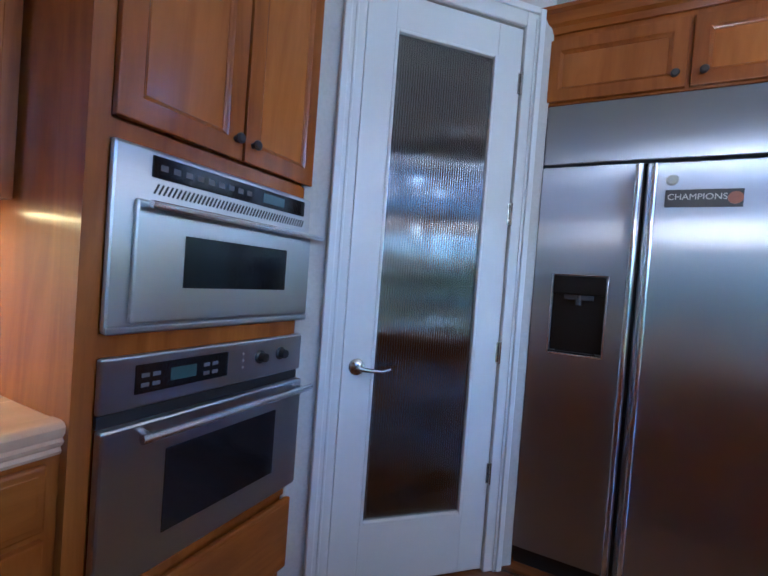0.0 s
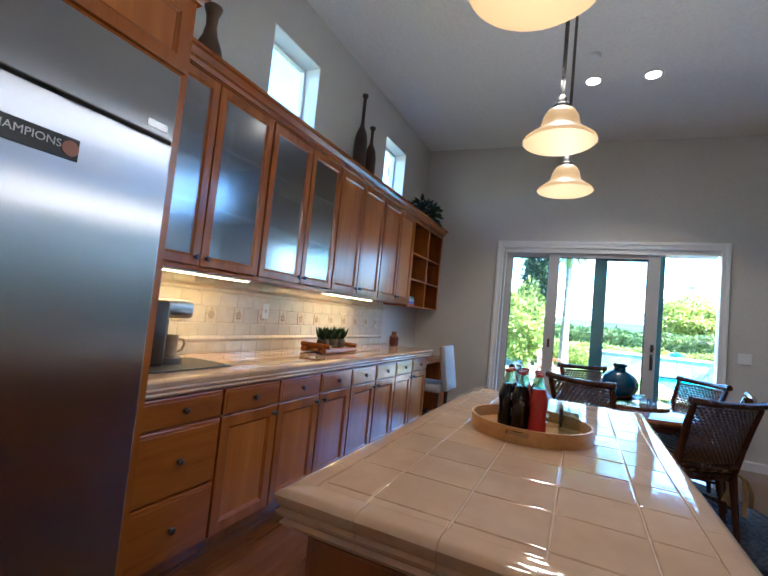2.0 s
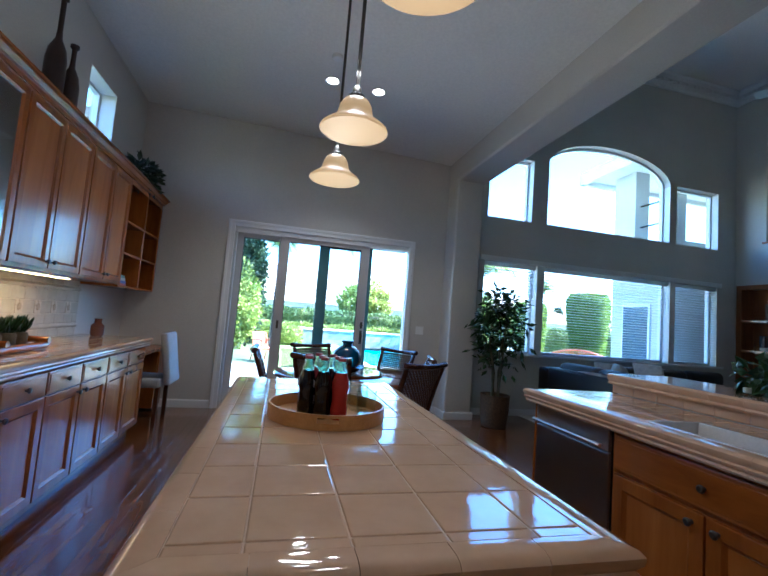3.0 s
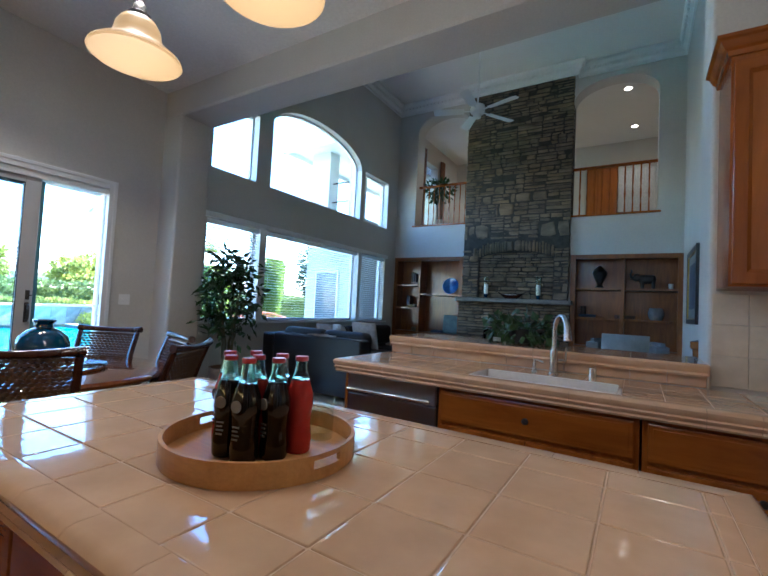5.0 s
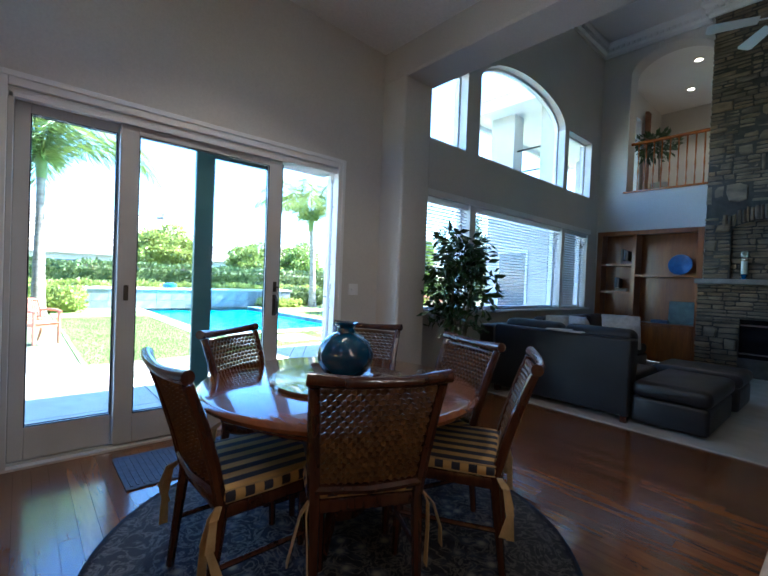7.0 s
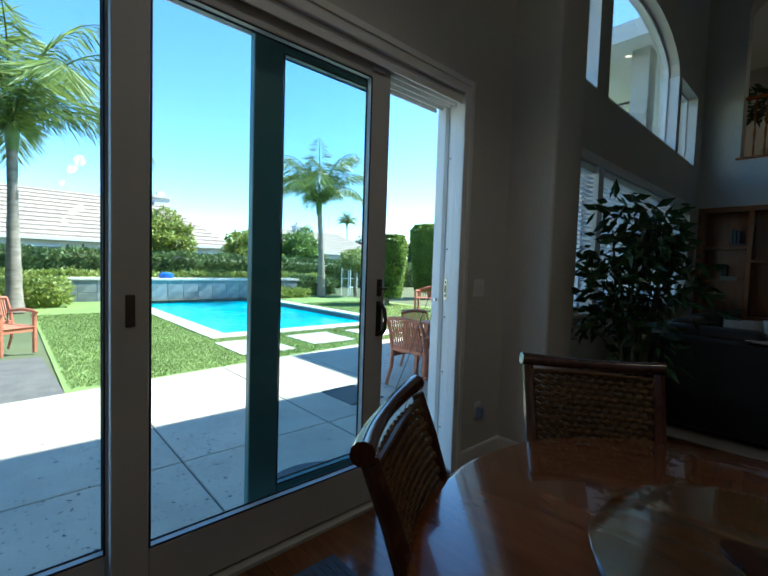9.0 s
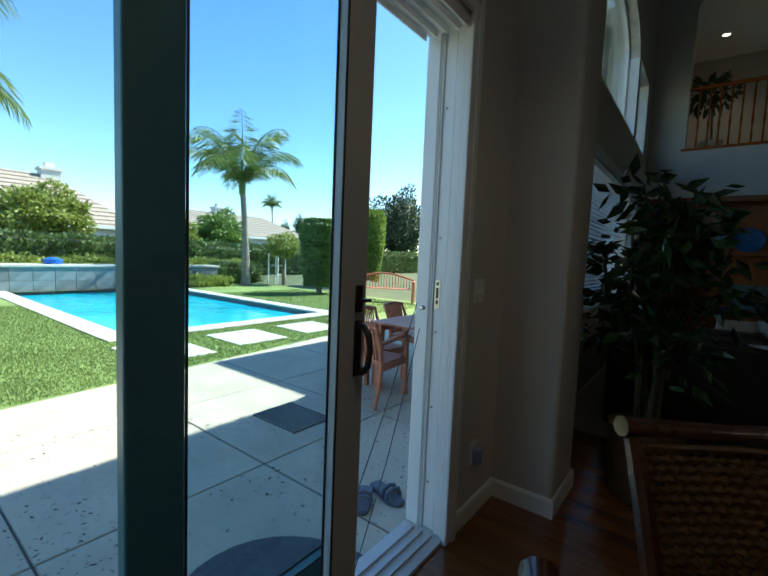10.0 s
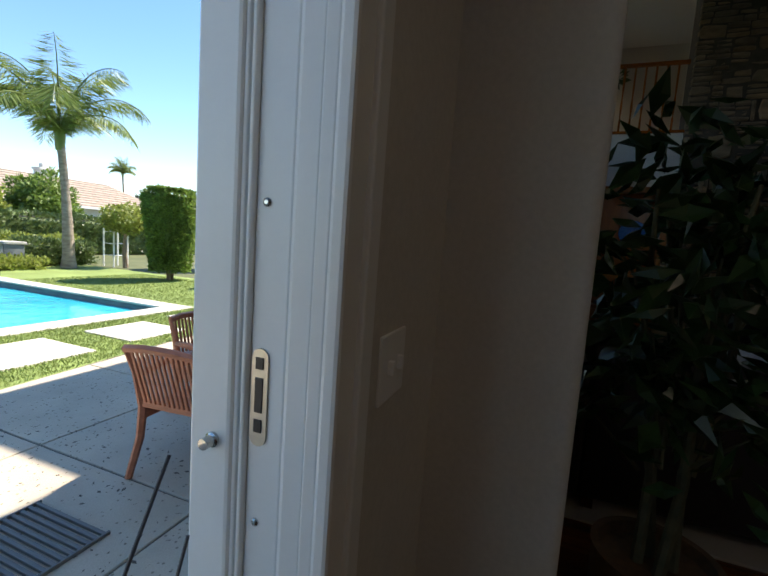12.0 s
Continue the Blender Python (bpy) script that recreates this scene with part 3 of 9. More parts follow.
# the jamb by the opening, with its channels
b = bmesh.new()
for xa, xb, out, soft_edge in ((0.0, 0.02, 0.054, 0.003), (0.02, 0.062, 0.042, 0.008), (0.062, 0.072, 0.010, 0.0), (0.072, 0.130, 0.020, 0.004),
                               (0.130, 0.136, 0.030, 0.002), (0.136, 0.144, 0.006, 0.0), (0.144, 0.150, 0.026, 0.002), (0.150, 0.222, 0.032, 0.006)):
    box(b, xa, xb, 0.001, out, 0.018, SDZ - 0.03, soft_edge)
jamb = part("jamb", b, TRIM, door, "white channelled door jamb")
b = bmesh.new()
prism(b, [(0.111 + 0.013 * math.cos(math.pi * k / 8), 1.215 + 0.013 * math.sin(math.pi * k / 8)) for k in range(9)] + [(0.111 - 0.013 * math.cos(math.pi * k / 8), 1.105 - 0.013 * math.sin(math.pi * k / 8)) for k in range(9)], 0.020, 0.023, "y")
strike = part("strike_plate", b, plain("zinc", (0.6, 0.57, 0.5), 0.35, 1.0), jamb, "zinc strike plate")
for z0, z1 in ((1.14, 1.188), (1.20, 1.216), (1.112, 1.13)):
    b = bmesh.new()
    box(b, 0.105, 0.117, 0.023, 0.0245, z0, z1)
    part("slot", b, BLACKPLASTIC, strike)
for zz in (0.25, 0.62, 0.98, 1.42, 2.0):
    b = bmesh.new()
    lathe(b, [(0.006, 0), (0.006, 0.002), (0.003, 0.004)], 10)
    part("screw", b, CHROME, jamb, at=pose(0.111, 0.020, zz, -90, 0, 0))
b = bmesh.new()
lathe(b, [(0.011, 0), (0.011, 0.004), (0.008, 0.006), (0.008, 0.02), (0.0, 0.022)], 14)
part("stop", b, CHROME, jamb, "metal door stop", at=pose(0.178, 0.032, 1.09, -90, 0, 0), smooth=True)
b = bmesh.new()
box(b, 0.0, 0.22, SD1 - 0.03, SD1, 0.018, SDZ - 0.03, 0.004)
part("jamb", b, GREYTRIM, door)


def door_panel(x0, x1, y0, y1, stile0, stile1, material, glass_material):
    """A glazed panel between y0 and y1."""
    b = bmesh.new()
    box(b, x0, x1, y0, y0 + stile0, 0.03, SDZ - 0.04, 0.006)
    box(b, x0, x1, y1 - stile1, y1, 0.03, SDZ - 0.04, 0.006)
    box(b, x0, x1, y0 + stile0, y1 - stile1, 0.03, 0.24, 0.006)
    box(b, x0, x1, y0 + stile0, y1 - stile1, 2.245, SDZ - 0.04, 0.006)
    p = part("panel", b, material, door)
    b = bmesh.new()
    xm = (x0 + x1) / 2
    box(b, xm - 0.004, xm + 0.004, y0 + stile0, y1 - stile1, 0.24, 2.245)
    pane("glass", b, p, glass_material)
    b = bmesh.new()
    e = 0.008
    for xx in (x0 - 0.001, x1 - 0.005):
        frame_bars(b, y0 + stile0 - 0.001, y1 - stile1 + 0.001, 0.239, 2.246, e, xx, xx + 0.006)
    part("gasket", b, BLACKPLASTIC, p)
    return p


TEAL = plain("teal_door_edge", (0.075, 0.175, 0.165), 0.35)
pa = door_panel(0.085, 0.13, 1.85, 2.43, 0.03, 0.08, GREYTRIM, DOORGLASS)
pb = door_panel(0.03, 0.075, 0.632, 1.872, 0.125, 0.117, GREYTRIM, DOORGLASS)
pc = door_panel(0.14, 0.185, 0.565, 1.33, 0.07, 0.14, TEAL, DOORGLASS)
b = bmesh.new()
box(b, -0.006, 0.0, 1.80, 1.83, 1.06, 1.17, 0.004)
part("latch", b, BRONZE, pb, "bronze latch plate", at=pose(0.03, 0, 0))
b = bmesh.new()
box(b, -0.008, 0.0, 0.656, 0.690, 0.925, 1.112, 0.006)
box(b, -0.008, 0.0, 0.656, 0.690, 1.138, 1.228, 0.006)
tube(b, [(-0.006, 0.673, 1.095), (-0.03, 0.673, 1.093), (-0.05, 0.673, 1.07), (-0.058, 0.673, 1.02), (-0.052, 0.673, 0.968), (-0.032, 0.673, 0.944), (-0.006, 0.673, 0.942)], [0.011, 0.011, 0.011, 0.010, 0.011, 0.012, 0.013], 12)
cyl(b, (-0.03, 0.673, 1.18), (-0.008, 0.673, 1.18), 0.006, 10)
box(b, -0.038, -0.026, 0.648, 0.700, 1.175, 1.186, 0.003)
part("handle", b, BRONZE, pb, "dark bronze door pull", smooth=True, at=pose(0.03, 0, 0))
b = bmesh.new()
box(b, -0.012, 0.0, 0.68, 0.76, 2.275, 2.3, 0.004)
part("catch", b, GREYTRIM, pb, at=pose(0.03, 0, 0))

# pantry door: white, with one tall reeded pane
pd = thing("pantry_door", PANTRY, "white closed pantry door with a tall reeded glass pane", "door")
b = bmesh.new()
box(b, -0.355, -0.235, -0.005, 0.035, 0.01, 2.44, 0.003)
box(b, 0.235, 0.355, -0.005, 0.035, 0.01, 2.44, 0.003)
box(b, -0.235, 0.235, -0.005, 0.035, 0.01, 0.27, 0.003)
box(b, -0.235, 0.235, -0.005, 0.035, 2.30, 2.44, 0.003)
leaf = part("door_leaf", b, TRIM, pd)
b = bmesh.new()
for x0, x1, z0, z1 in ((-0.235, -0.22, 0.27, 2.30), (0.22, 0.235, 0.27, 2.30), (-0.22, 0.22, 0.27, 0.285), (-0.22, 0.22, 2.285, 2.30)):
    box(b, x0, x1, -0.009, 0.02, z0, z1, 0.004)
part("glazing_bead", b, TRIM, leaf)
b = bmesh.new()
ribs = 40
prof = []
for k in range(ribs * 8 + 1):
    u = -0.221 + 0.442 * k / (ribs * 8)
    prof.append((u, 0.008 - 0.0024 * abs(math.sin(math.pi * k / 8))))
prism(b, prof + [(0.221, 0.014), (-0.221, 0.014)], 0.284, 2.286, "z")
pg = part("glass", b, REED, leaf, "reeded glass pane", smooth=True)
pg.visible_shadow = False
for zz in (0.45, 1.0, 1.62, 2.2):
    b = bmesh.new()
    cyl(b, (0.362, -0.012, zz - 0.05), (0.362, -0.012, zz + 0.05), 0.007, 10)
    box(b, 0.345, 0.362, -0.007, -0.004, zz - 0.045, zz + 0.045)
    part("hinge", b, CHROME, leaf)
b = bmesh.new()
lathe(b, [(0.034, 0), (0.034, 0.006), (0.028, 0.012), (0.012, 0.016), (0.012, 0.05), (0, 0.052)], 20)
bmesh.ops.transform(b, verts=b.verts, matrix=pose(-0.295, -0.005, 0.93, 90, 0, 0))
tube(b, [(-0.295, -0.05, 0.93), (-0.25, -0.055, 0.925), (-0.2, -0.055, 0.92), (-0.165, -0.05, 0.93)], [0.011, 0.009, 0.007, 0.006], 10)
part("door_handle", b, CHROME, leaf, "satin nickel lever handle", smooth=True)
b = bmesh.new()
for x0, x1, z0, z1 in ((-0.45, -0.36, 0, 2.54), (0.36, 0.45, 0, 2.54), (-0.36, 0.36, 2.45, 2.54)):
    box(b, x0, x1, -0.02, 0.0, z0, z1, 0.005)
    w = 0.03
    if z0 == 0:
        s = x0 if x0 < 0 else x1 - w
        box(b, s, s + w, -0.032, -0.02, z0, z1 - 0.002, 0.006)
        box(b, (x0 + x1) / 2, (x0 + x1) / 2 + 0.012, -0.026, -0.02, z0, z1 - 0.05, 0.003)
    else:
        box(b, -0.42, 0.42, -0.032, -0.02, z1 - w, z1, 0.006)
bmesh.ops.transform(b, verts=b.verts, matrix=PANTRY)
structure("door_1_casing", b, TRIM, "moulded white casing of the pantry door", "door casing")
# shelves in the pantry
for zz in (0.45, 0.85, 1.25, 1.65, 2.05):
    b = bmesh.new()
    prism(b, [(-1.03, 2.75), (-0.5, 2.75), (0.25, 3.35), (0.25, 3.65), (-1.03, 3.65)], zz, zz + 0.02, "z")
    solid("pantry_shelf", b, TRIM, "white pantry shelf behind the reeded glass", "shelf", group="pantry shelves")

# ---- kitchen: cabinets ----
# cabinets are built with x across, their face at y = 0 looking to -y, z up
def knob(parent, x, z):
    b = bmesh.new()
    lathe(b, [(0.009, 0), (0.006, 0.006), (0.006, 0.012), (0.015, 0.018), (0.016, 0.024), (0.011, 0.03), (0, 0.031)], 14)
    return part("knob", b, BRONZE, parent, "dark bronze knob", smooth=True, at=pose(x, -0.02, z, 90, 0, 0))


def panel_door(parent, x0, x1, z0, z1, knob_at=None, rail=0.06, name="door", glass=False):
    """A framed door with a sunk panel, or with reeded glass."""
    b = bmesh.new()
    t, e = 0.02, 0.012
    a0, a1, c0, c1 = x0 + rail, x1 - rail, z0 + rail, z1 - rail
    rings = []
    for inset, y in ((0.0, 0.0), (0.0, 0.004 - t), (0.001, 0.001 - t), (0.004, -t), (rail - 0.004, -t), (rail, 0.003 - t), (rail + 0.003, 0.006 - t), (rail + e - 0.003, 0.009 - t), (rail + e, 0.013 - t), (rail + e, 0.0)):
        rings.append([b.verts.new((x, y, z)) for x, z in ((x0 + inset, z0 + inset), (x1 - inset, z0 + inset), (x1 - inset, z1 - inset), (x0 + inset, z1 - inset))])
    for k in range(len(rings)):
        p, q = rings[k], rings[(k + 1) % len(rings)]
        for j in range(4):
            b.faces.new((p[j], p[(j + 1) % 4], q[(j + 1) % 4], q[j]))
    bmesh.ops.recalc_face_normals(b, faces=b.faces)
    d = part(name, b, CHERRY, parent)
    if not glass:
        b = bmesh.new()
        box(b, a0 + e - 0.001, a1 - e + 0.001, -0.0075, -0.0005, c0 + e - 0.001, c1 - e + 0.001)
        part("panel", b, CHERRYPANEL, d, "lighter flat door panel")
    if glass:
        b = bmesh.new()
        n = 30
        pr = [(a0 + (a1 - a0) * k / (n * 2), -0.010 - 0.0012 * (k % 2)) for k in range(n * 2 + 1)]
        prism(b, pr + [(a1, -0.006), (a0, -0.006)], c0, c1, "z")
        g = part("glass", b, REEDC, d, "reeded glass pane", smooth=True)
        g.visible_shadow = False
    if knob_at:
        knob(d, *knob_at)
    return d


def drawer(parent, x0, x1, z0, z1):
    b = bmesh.new()
    box(b, x0, x1, -0.02, 0, z0, z1, 0.006)
    if z1 - z0 > 0.1:
        box(b, x0 + 0.018, x1 - 0.018, -0.023, -0.019, z0 + 0.018, z1 - 0.018, 0.003)
    d = part("drawer_front", b, CHERRYX, parent)
    knob(d, (x0 + x1) / 2, (z0 + z1) / 2)
    return d


def carcass(parent, w, d, z0, z1, kick=0.0):
    b = bmesh.new()
    box(b, 0, w, 0.0, d, z0 + kick, z1)
    if kick:
        box(b, 0, w, 0.06, d, z0, z0 + kick)
    return part("body", b, CHERRY, parent)


def hollow(parent, w, d, z0, z1):
    b = bmesh.new()
    t = 0.018
    box(b, 0, t, 0, d, z0, z1)
    box(b, w - t, w, 0, d, z0, z1)
    box(b, t, w - t, 0, d, z0, z0 + t)
    box(b, t, w - t, 0, d, z1 - t, z1)
    box(b, t, w - t, d - 0.01, d, z0 + t, z1 - t)
    return part("body", b, CHERRY, parent)


BASE_Y = 3.05
XS = [1.44, 1.92, 2.355, 2.79, 3.222, 3.652, 4.085, 4.517, 4.98]
NB = "base cabinets on the long wall"
c = thing("base_cabinet", pose(XS[0], BASE_Y, 0), "cherry wood base cabinet with three drawers", "cabinet", NB)
carcass(c, XS[1] - XS[0], 0.6, 0, 0.84, 0.1)
w = XS[1] - XS[0]
drawer(c, 0.03, w - 0.006, 0.70, 0.83)
drawer(c, 0.03, w - 0.006, 0.39, 0.69)
drawer(c, 0.03, w - 0.006, 0.10, 0.38)
for k in range(1, 8):
    w = XS[k + 1] - XS[k]
    c = thing("base_cabinet", pose(XS[k], BASE_Y, 0), "cherry wood base cabinet with a drawer over a panelled door", "cabinet", NB)
    carcass(c, w, 0.6, 0, 0.84, 0.1)
    drawer(c, 0.006, w - 0.006, 0.70, 0.83)
    kx = w - 0.045 if k in (1, 2, 4, 6) else 0.045
    panel_door(c, 0.006, w - 0.006, 0.10, 0.69, (kx, 0.65))

# wall cabinets: glazed pairs, plain pairs and an open shelf unit
UP_Y = 3.34
UX = [1.44, 1.92, 2.37, 2.81, 3.235, 3.66, 4.105, 4.55, 4.955]
NU = "wall cabinets on the long wall"
UNDER = []
for k in range(0, 8, 2):
    x0, x1 = UX[k], UX[k + 2]
    w, h = x1 - x0, UX[k + 1] - x0
    gl = k < 4
    c = thing("wall_cabinet", pose(x0, UP_Y, 0), "cherry wood wall cabinet with two %s doors" % ("reeded glass" if gl else "flat panel"), "cabinet", NU)
    if gl:
        hollow(c, w, 0.33, 1.42, 2.50)
        for zz in (1.78, 2.14):
            b = bmesh.new()
            box(b, 0.018, w - 0.018, 0.03, 0.32, zz, zz + 0.018)
            part("shelf", b, TRIM, c, "white cabinet shelf")
    else:
        carcass(c, w, 0.33, 1.42, 2.50)
    panel_door(c, 0.008, h - 0.004, 1.445, 2.465, (h - 0.035, 1.49), 0.05, glass=gl)
    panel_door(c, h + 0.004, w - 0.008, 1.445, 2.465, (h + 0.035, 1.49), 0.05, glass=gl)
c = thing("open_shelf_unit", pose(4.955, UP_Y, 0), "open cherry wood shelf unit in six compartments", "shelf", NU)
w = 1.14
hollow(c, w, 0.33, 1.40, 2.50)
b = bmesh.new()
box(b, 0.018, 0.05, -0.003, 0.02, 1.42, 2.48, 0.003)
box(b, w - 0.05, w - 0.018, -0.003, 0.02, 1.42, 2.48, 0.003)
box(b, 0.55, 0.59, -0.003, 0.32, 1.42, 2.48, 0.003)
box(b, 0.05, w - 0.05, -0.003, 0.02, 2.44, 2.48, 0.003)
part("divider", b, CHERRY, c)
for zz in (1.73, 2.05):
    for a, e in ((0.018, 0.55), (0.59, w - 0.018)):
        b = bmesh.new()
        box(b, a, e, 0.0, 0.32, zz, zz + 0.022, 0.002)
        part("shelf", b, CHERRYX, c)
WCROWN = [(0, 0), (0.012, 0), (0.018, 0.022), (0.03, 0.032), (0.045, 0.062), (0.06, 0.07), (0.06, 0.085), (0, 0.085)]
bm = bmesh.new()
sweep(bm, WCROWN, [(6.1, NORTH, 2.49), (6.1, UP_Y, 2.49), (1.44, UP_Y, 2.49)][::-1])
box(bm, 1.44, 6.1, UP_Y, NORTH, 2.50, 2.515)
solid("cabinet_crown", bm, CHERRYX, "cherry wood crown moulding along the wall cabinets", "moulding")

# fridge surround and the cabinet over it
c = thing("fridge_cabinet", pose(0.30, 2.925, 0), "cherry wood cabinet with two doors over the fridge", "cabinet")
carcass(c, 1.12, 0.74, 2.14, 2.47)
for x0, x1, kx in ((0.02, 0.55, 0.51), (0.565, 1.10, 0.605)):
    panel_door(c, x0, x1, 2.15, 2.43, (kx, 2.2), 0.055)
b = bmesh.new()
box(b, 0, 0.035, 0.0, 0.74, 0, 2.14)
box(b, 1.085, 1.12, 0.0, 0.74, 0, 2.14)
part("side_panel", b, CHERRY, c)
b = bmesh.new()
sweep(b, [(o * 1.2, u * 1.15) for o, u in WCROWN], [(0, 0.7, 2.46), (0, 0, 2.46), (1.12, 0, 2.46), (1.12, 0.7, 2.46)])
box(b, 0, 1.12, 0, 0.74, 2.47, 2.49)
part("crown", b, CHERRYX, c)

# fridge
fr = thing("refrigerator", pose(0.34, 2.905, 0), "wide built-in stainless steel fridge freezer with double doors", "refrigerator")
b = bmesh.new()
box(b, 0.002, 1.038, 0.05, 0.7, 0.0, 2.128)
part("body", b, BLACKPLASTIC, fr)
b = bmesh.new()
box(b, 0, 1.04, 0, 0.05, 1.862, 2.13, 0.006)
part("top_panel", b, STEEL, fr)
b = bmesh.new()
box(b, 0, 0.082, 0, 0.049, 0.1, 1.85)
box(b, 0.295, 0.392, 0, 0.049, 0.1, 1.85)
box(b, 0.082, 0.295, 0, 0.049, 0.1, 1.022)
box(b, 0.082, 0.295, 0, 0.049, 1.368, 1.85)
bmesh.ops.remove_doubles(b, verts=b.verts, dist=0.0001)
dl = part("door", b, STEEL, fr)
b = bmesh.new()
box(b, 0.408, 1.04, 0, 0.05, 0.1, 1.85, 0.006)
dr = part("door", b, STEEL, fr)
for d, x in ((dl, 0.372), (dr, 0.428)):
    b = bmesh.new()
    cyl(b, (x, -0.055, 0.14), (x, -0.055, 1.83), 0.0125, 14)
    for zz in (0.3, 0.95, 1.4, 1.78):
        cyl(b, (x, -0.055, zz), (x, 0.002, zz), 0.009, 10)
    part("handle", b, STEELV, d, "long tubular steel handle", smooth=True)
b = bmesh.new()
for x0, x1, z0, z1 in ((0.075, 0.082, 1.015, 1.375), (0.295, 0.302, 1.015, 1.375), (0.082, 0.295, 1.015, 1.022), (0.082, 0.295, 1.368, 1.375)):
    box(b, x0, x1, -0.006, 0.004, z0, z1, 0.002)
disp = part("dispenser", b, STEELV, dl, "black ice and water dispenser")
b = bmesh.new()
box(b, 0.083, 0.294, 0.042, 0.049, 1.023, 1.367)
box(b, 0.083, 0.294, -0.002, 0.042, 1.285, 1.367, 0.004)
box(b, 0.083, 0.294, 0.0, 0.042, 1.023, 1.030)
part("recess", b, plain("dispenser_black", (0.006, 0.006, 0.007), 0.3), disp)
b = bmesh.new()
cyl(b, (0.19, 0.02, 1.24), (0.19, 0.02, 1.285), 0.012, 12)
box(b, 0.13, 0.25, 0.012, 0.03, 1.262, 1.285, 0.003)
box(b, 0.11, 0.27, 0.004, 0.036, 1.030, 1.034)
part("spout", b, plain("smoked_plastic", (0.08, 0.08, 0.085), 0.2), disp)
b = bmesh.new()
box(b, 0.93, 1.01, -0.004, 0.001, 1.885, 1.915, 0.003)
part("badge", b, CHROME, fr, "small maker's plate")
b = bmesh.new()
box(b, 0, 1.04, 0.06, 0.1, 0, 0.1)
part("toe_grille", b, BLACKPLASTIC, fr)
mg = thing("fridge_magnet", pose(0.34, 2.905, 0), "dark strip magnet with pale lettering on the fridge door", "magnet")
b = bmesh.new()
box(b, 0.475, 0.725, -0.004, 0.0, 1.665, 1.735, 0.001)
part("strip", b, plain("magnet_dark", (0.03, 0.028, 0.028), 0.3), mg)
b = bmesh.new()
lathe(b, [(0.024, 0), (0.024, 0.004), (0, 0.004)], 20, (0, 0, 0))
part("disc", b, plain("magnet_badge", (0.35, 0.12, 0.06), 0.35), mg, at=pose(0.70, -0.004, 1.70, 90, 0, 0))
mg2 = thing("round_magnet", pose(0.34, 2.905, 0), "small round pale magnet on the fridge door", "magnet")
b = bmesh.new()
lathe(b, [(0.022, 0), (0.022, 0.005), (0.016, 0.008), (0, 0.008)], 20)
part("disc", b, plain("magnet_ring", (0.5, 0.5, 0.42), 0.3), mg2, at=pose(0.495, -0.001, 1.775, 90, 0, 0))
txt = bpy.data.curves.new("lettering", "FONT")
txt.body, txt.size, txt.extrude = "CHAMPIONS", 0.034, 0.0006
to = new("lettering", txt)
to.parent = mg
to.matrix_basis = pose(0.482, -0.0048, 1.695, 90, 0, 0)
txt.materials.append(plain("pale_letters", (0.72, 0.7, 0.66), 0.4))
bpy.context.view_layer.update()
flat = bpy.data.meshes.new_from_object(to.evaluated_get(bpy.context.evaluated_depsgraph_get()))
bpy.data.objects.remove(to)
part("lettering", flat, plain("pale_letters", (0.72, 0.7, 0.66), 0.4), mg, at=pose(0.482, -0.0048, 1.695, 90, 0, 0))

# oven tower: face looks to +x
OV = pose(-0.42, 1.40, 0, 0, 0, 90)
ot = thing("oven_cabinet", OV, "tall cherry wood cabinet that holds two ovens", "cabinet")
b = bmesh.new()
W = 0.82
box(b, 0, W, 0.02, 0.62, 0.1, 2.75)
box(b, 0, 0.048, -0.0, 0.02, 0.1, 2.75)
box(b, W - 0.035, W, -0.0, 0.02, 0.1, 2.75)
for z0, z1 in ((0.1, 0.13), (0.43, 0.475), (1.055, 1.112), (1.57, 1.615), (2.62, 2.75)):
    box(b, 0.048, W - 0.035, 0.0, 0.02, z0, z1)
box(b, 0, W, 0.08, 0.62, 0, 0.1)
part("body", b, CHERRY, ot)
panel_door(ot, 0.05, 0.425, 1.622, 2.63, (0.395, 1.68), 0.062)
panel_door(ot, 0.435, 0.785, 1.622, 2.63, (0.465, 1.68), 0.062)
drawer(ot, 0.05, 0.785, 0.14, 0.42)


def oven_common(o, x0, x1, z0, z1):
    b = bmesh.new()
    box(b, x0, x1, -0.02, 0.0, z0, z1, 0.008)
    return part("frame", b, STEEL, o)


ov = thing("wall_oven", OV, "stainless steel speed oven with a dark control strip", "oven")
fo = oven_common(ov, 0.048, 0.786, 1.112, 1.57)
b = bmesh.new()
box(b, 0.10, 0.775, -0.035, -0.02, 1.135, 1.44, 0.006)
od = part("door", b, STEEL, ov)
b = bmesh.new()
box(b, 0.235, 0.64, -0.038, -0.034, 1.225, 1.365, 0.006)
part("window", b, BLACKGLASS, od, "dark oven window")
b = bmesh.new()
cyl(b, (0.11, -0.075, 1.425), (0.785, -0.075, 1.425), 0.011, 14)
for xx in (0.14, 0.75):
    cyl(b, (xx, -0.075, 1.425), (xx, -0.03, 1.425), 0.008, 10)
part("handle", b, STEELV, od, "steel bar handle", smooth=True)
b = bmesh.new()
box(b, 0.14, 0.735, -0.026, -0.018, 1.5, 1.555, 0.003)
cp = part("control_panel", b, BLACKGLASS, ov)
b = bmesh.new()
box(b, 0.52, 0.62, -0.028, -0.025, 1.512, 1.543, 0.001)
part("display", b, plain("lcd", (0.10, 0.16, 0.17), 0.2), cp)
b = bmesh.new()
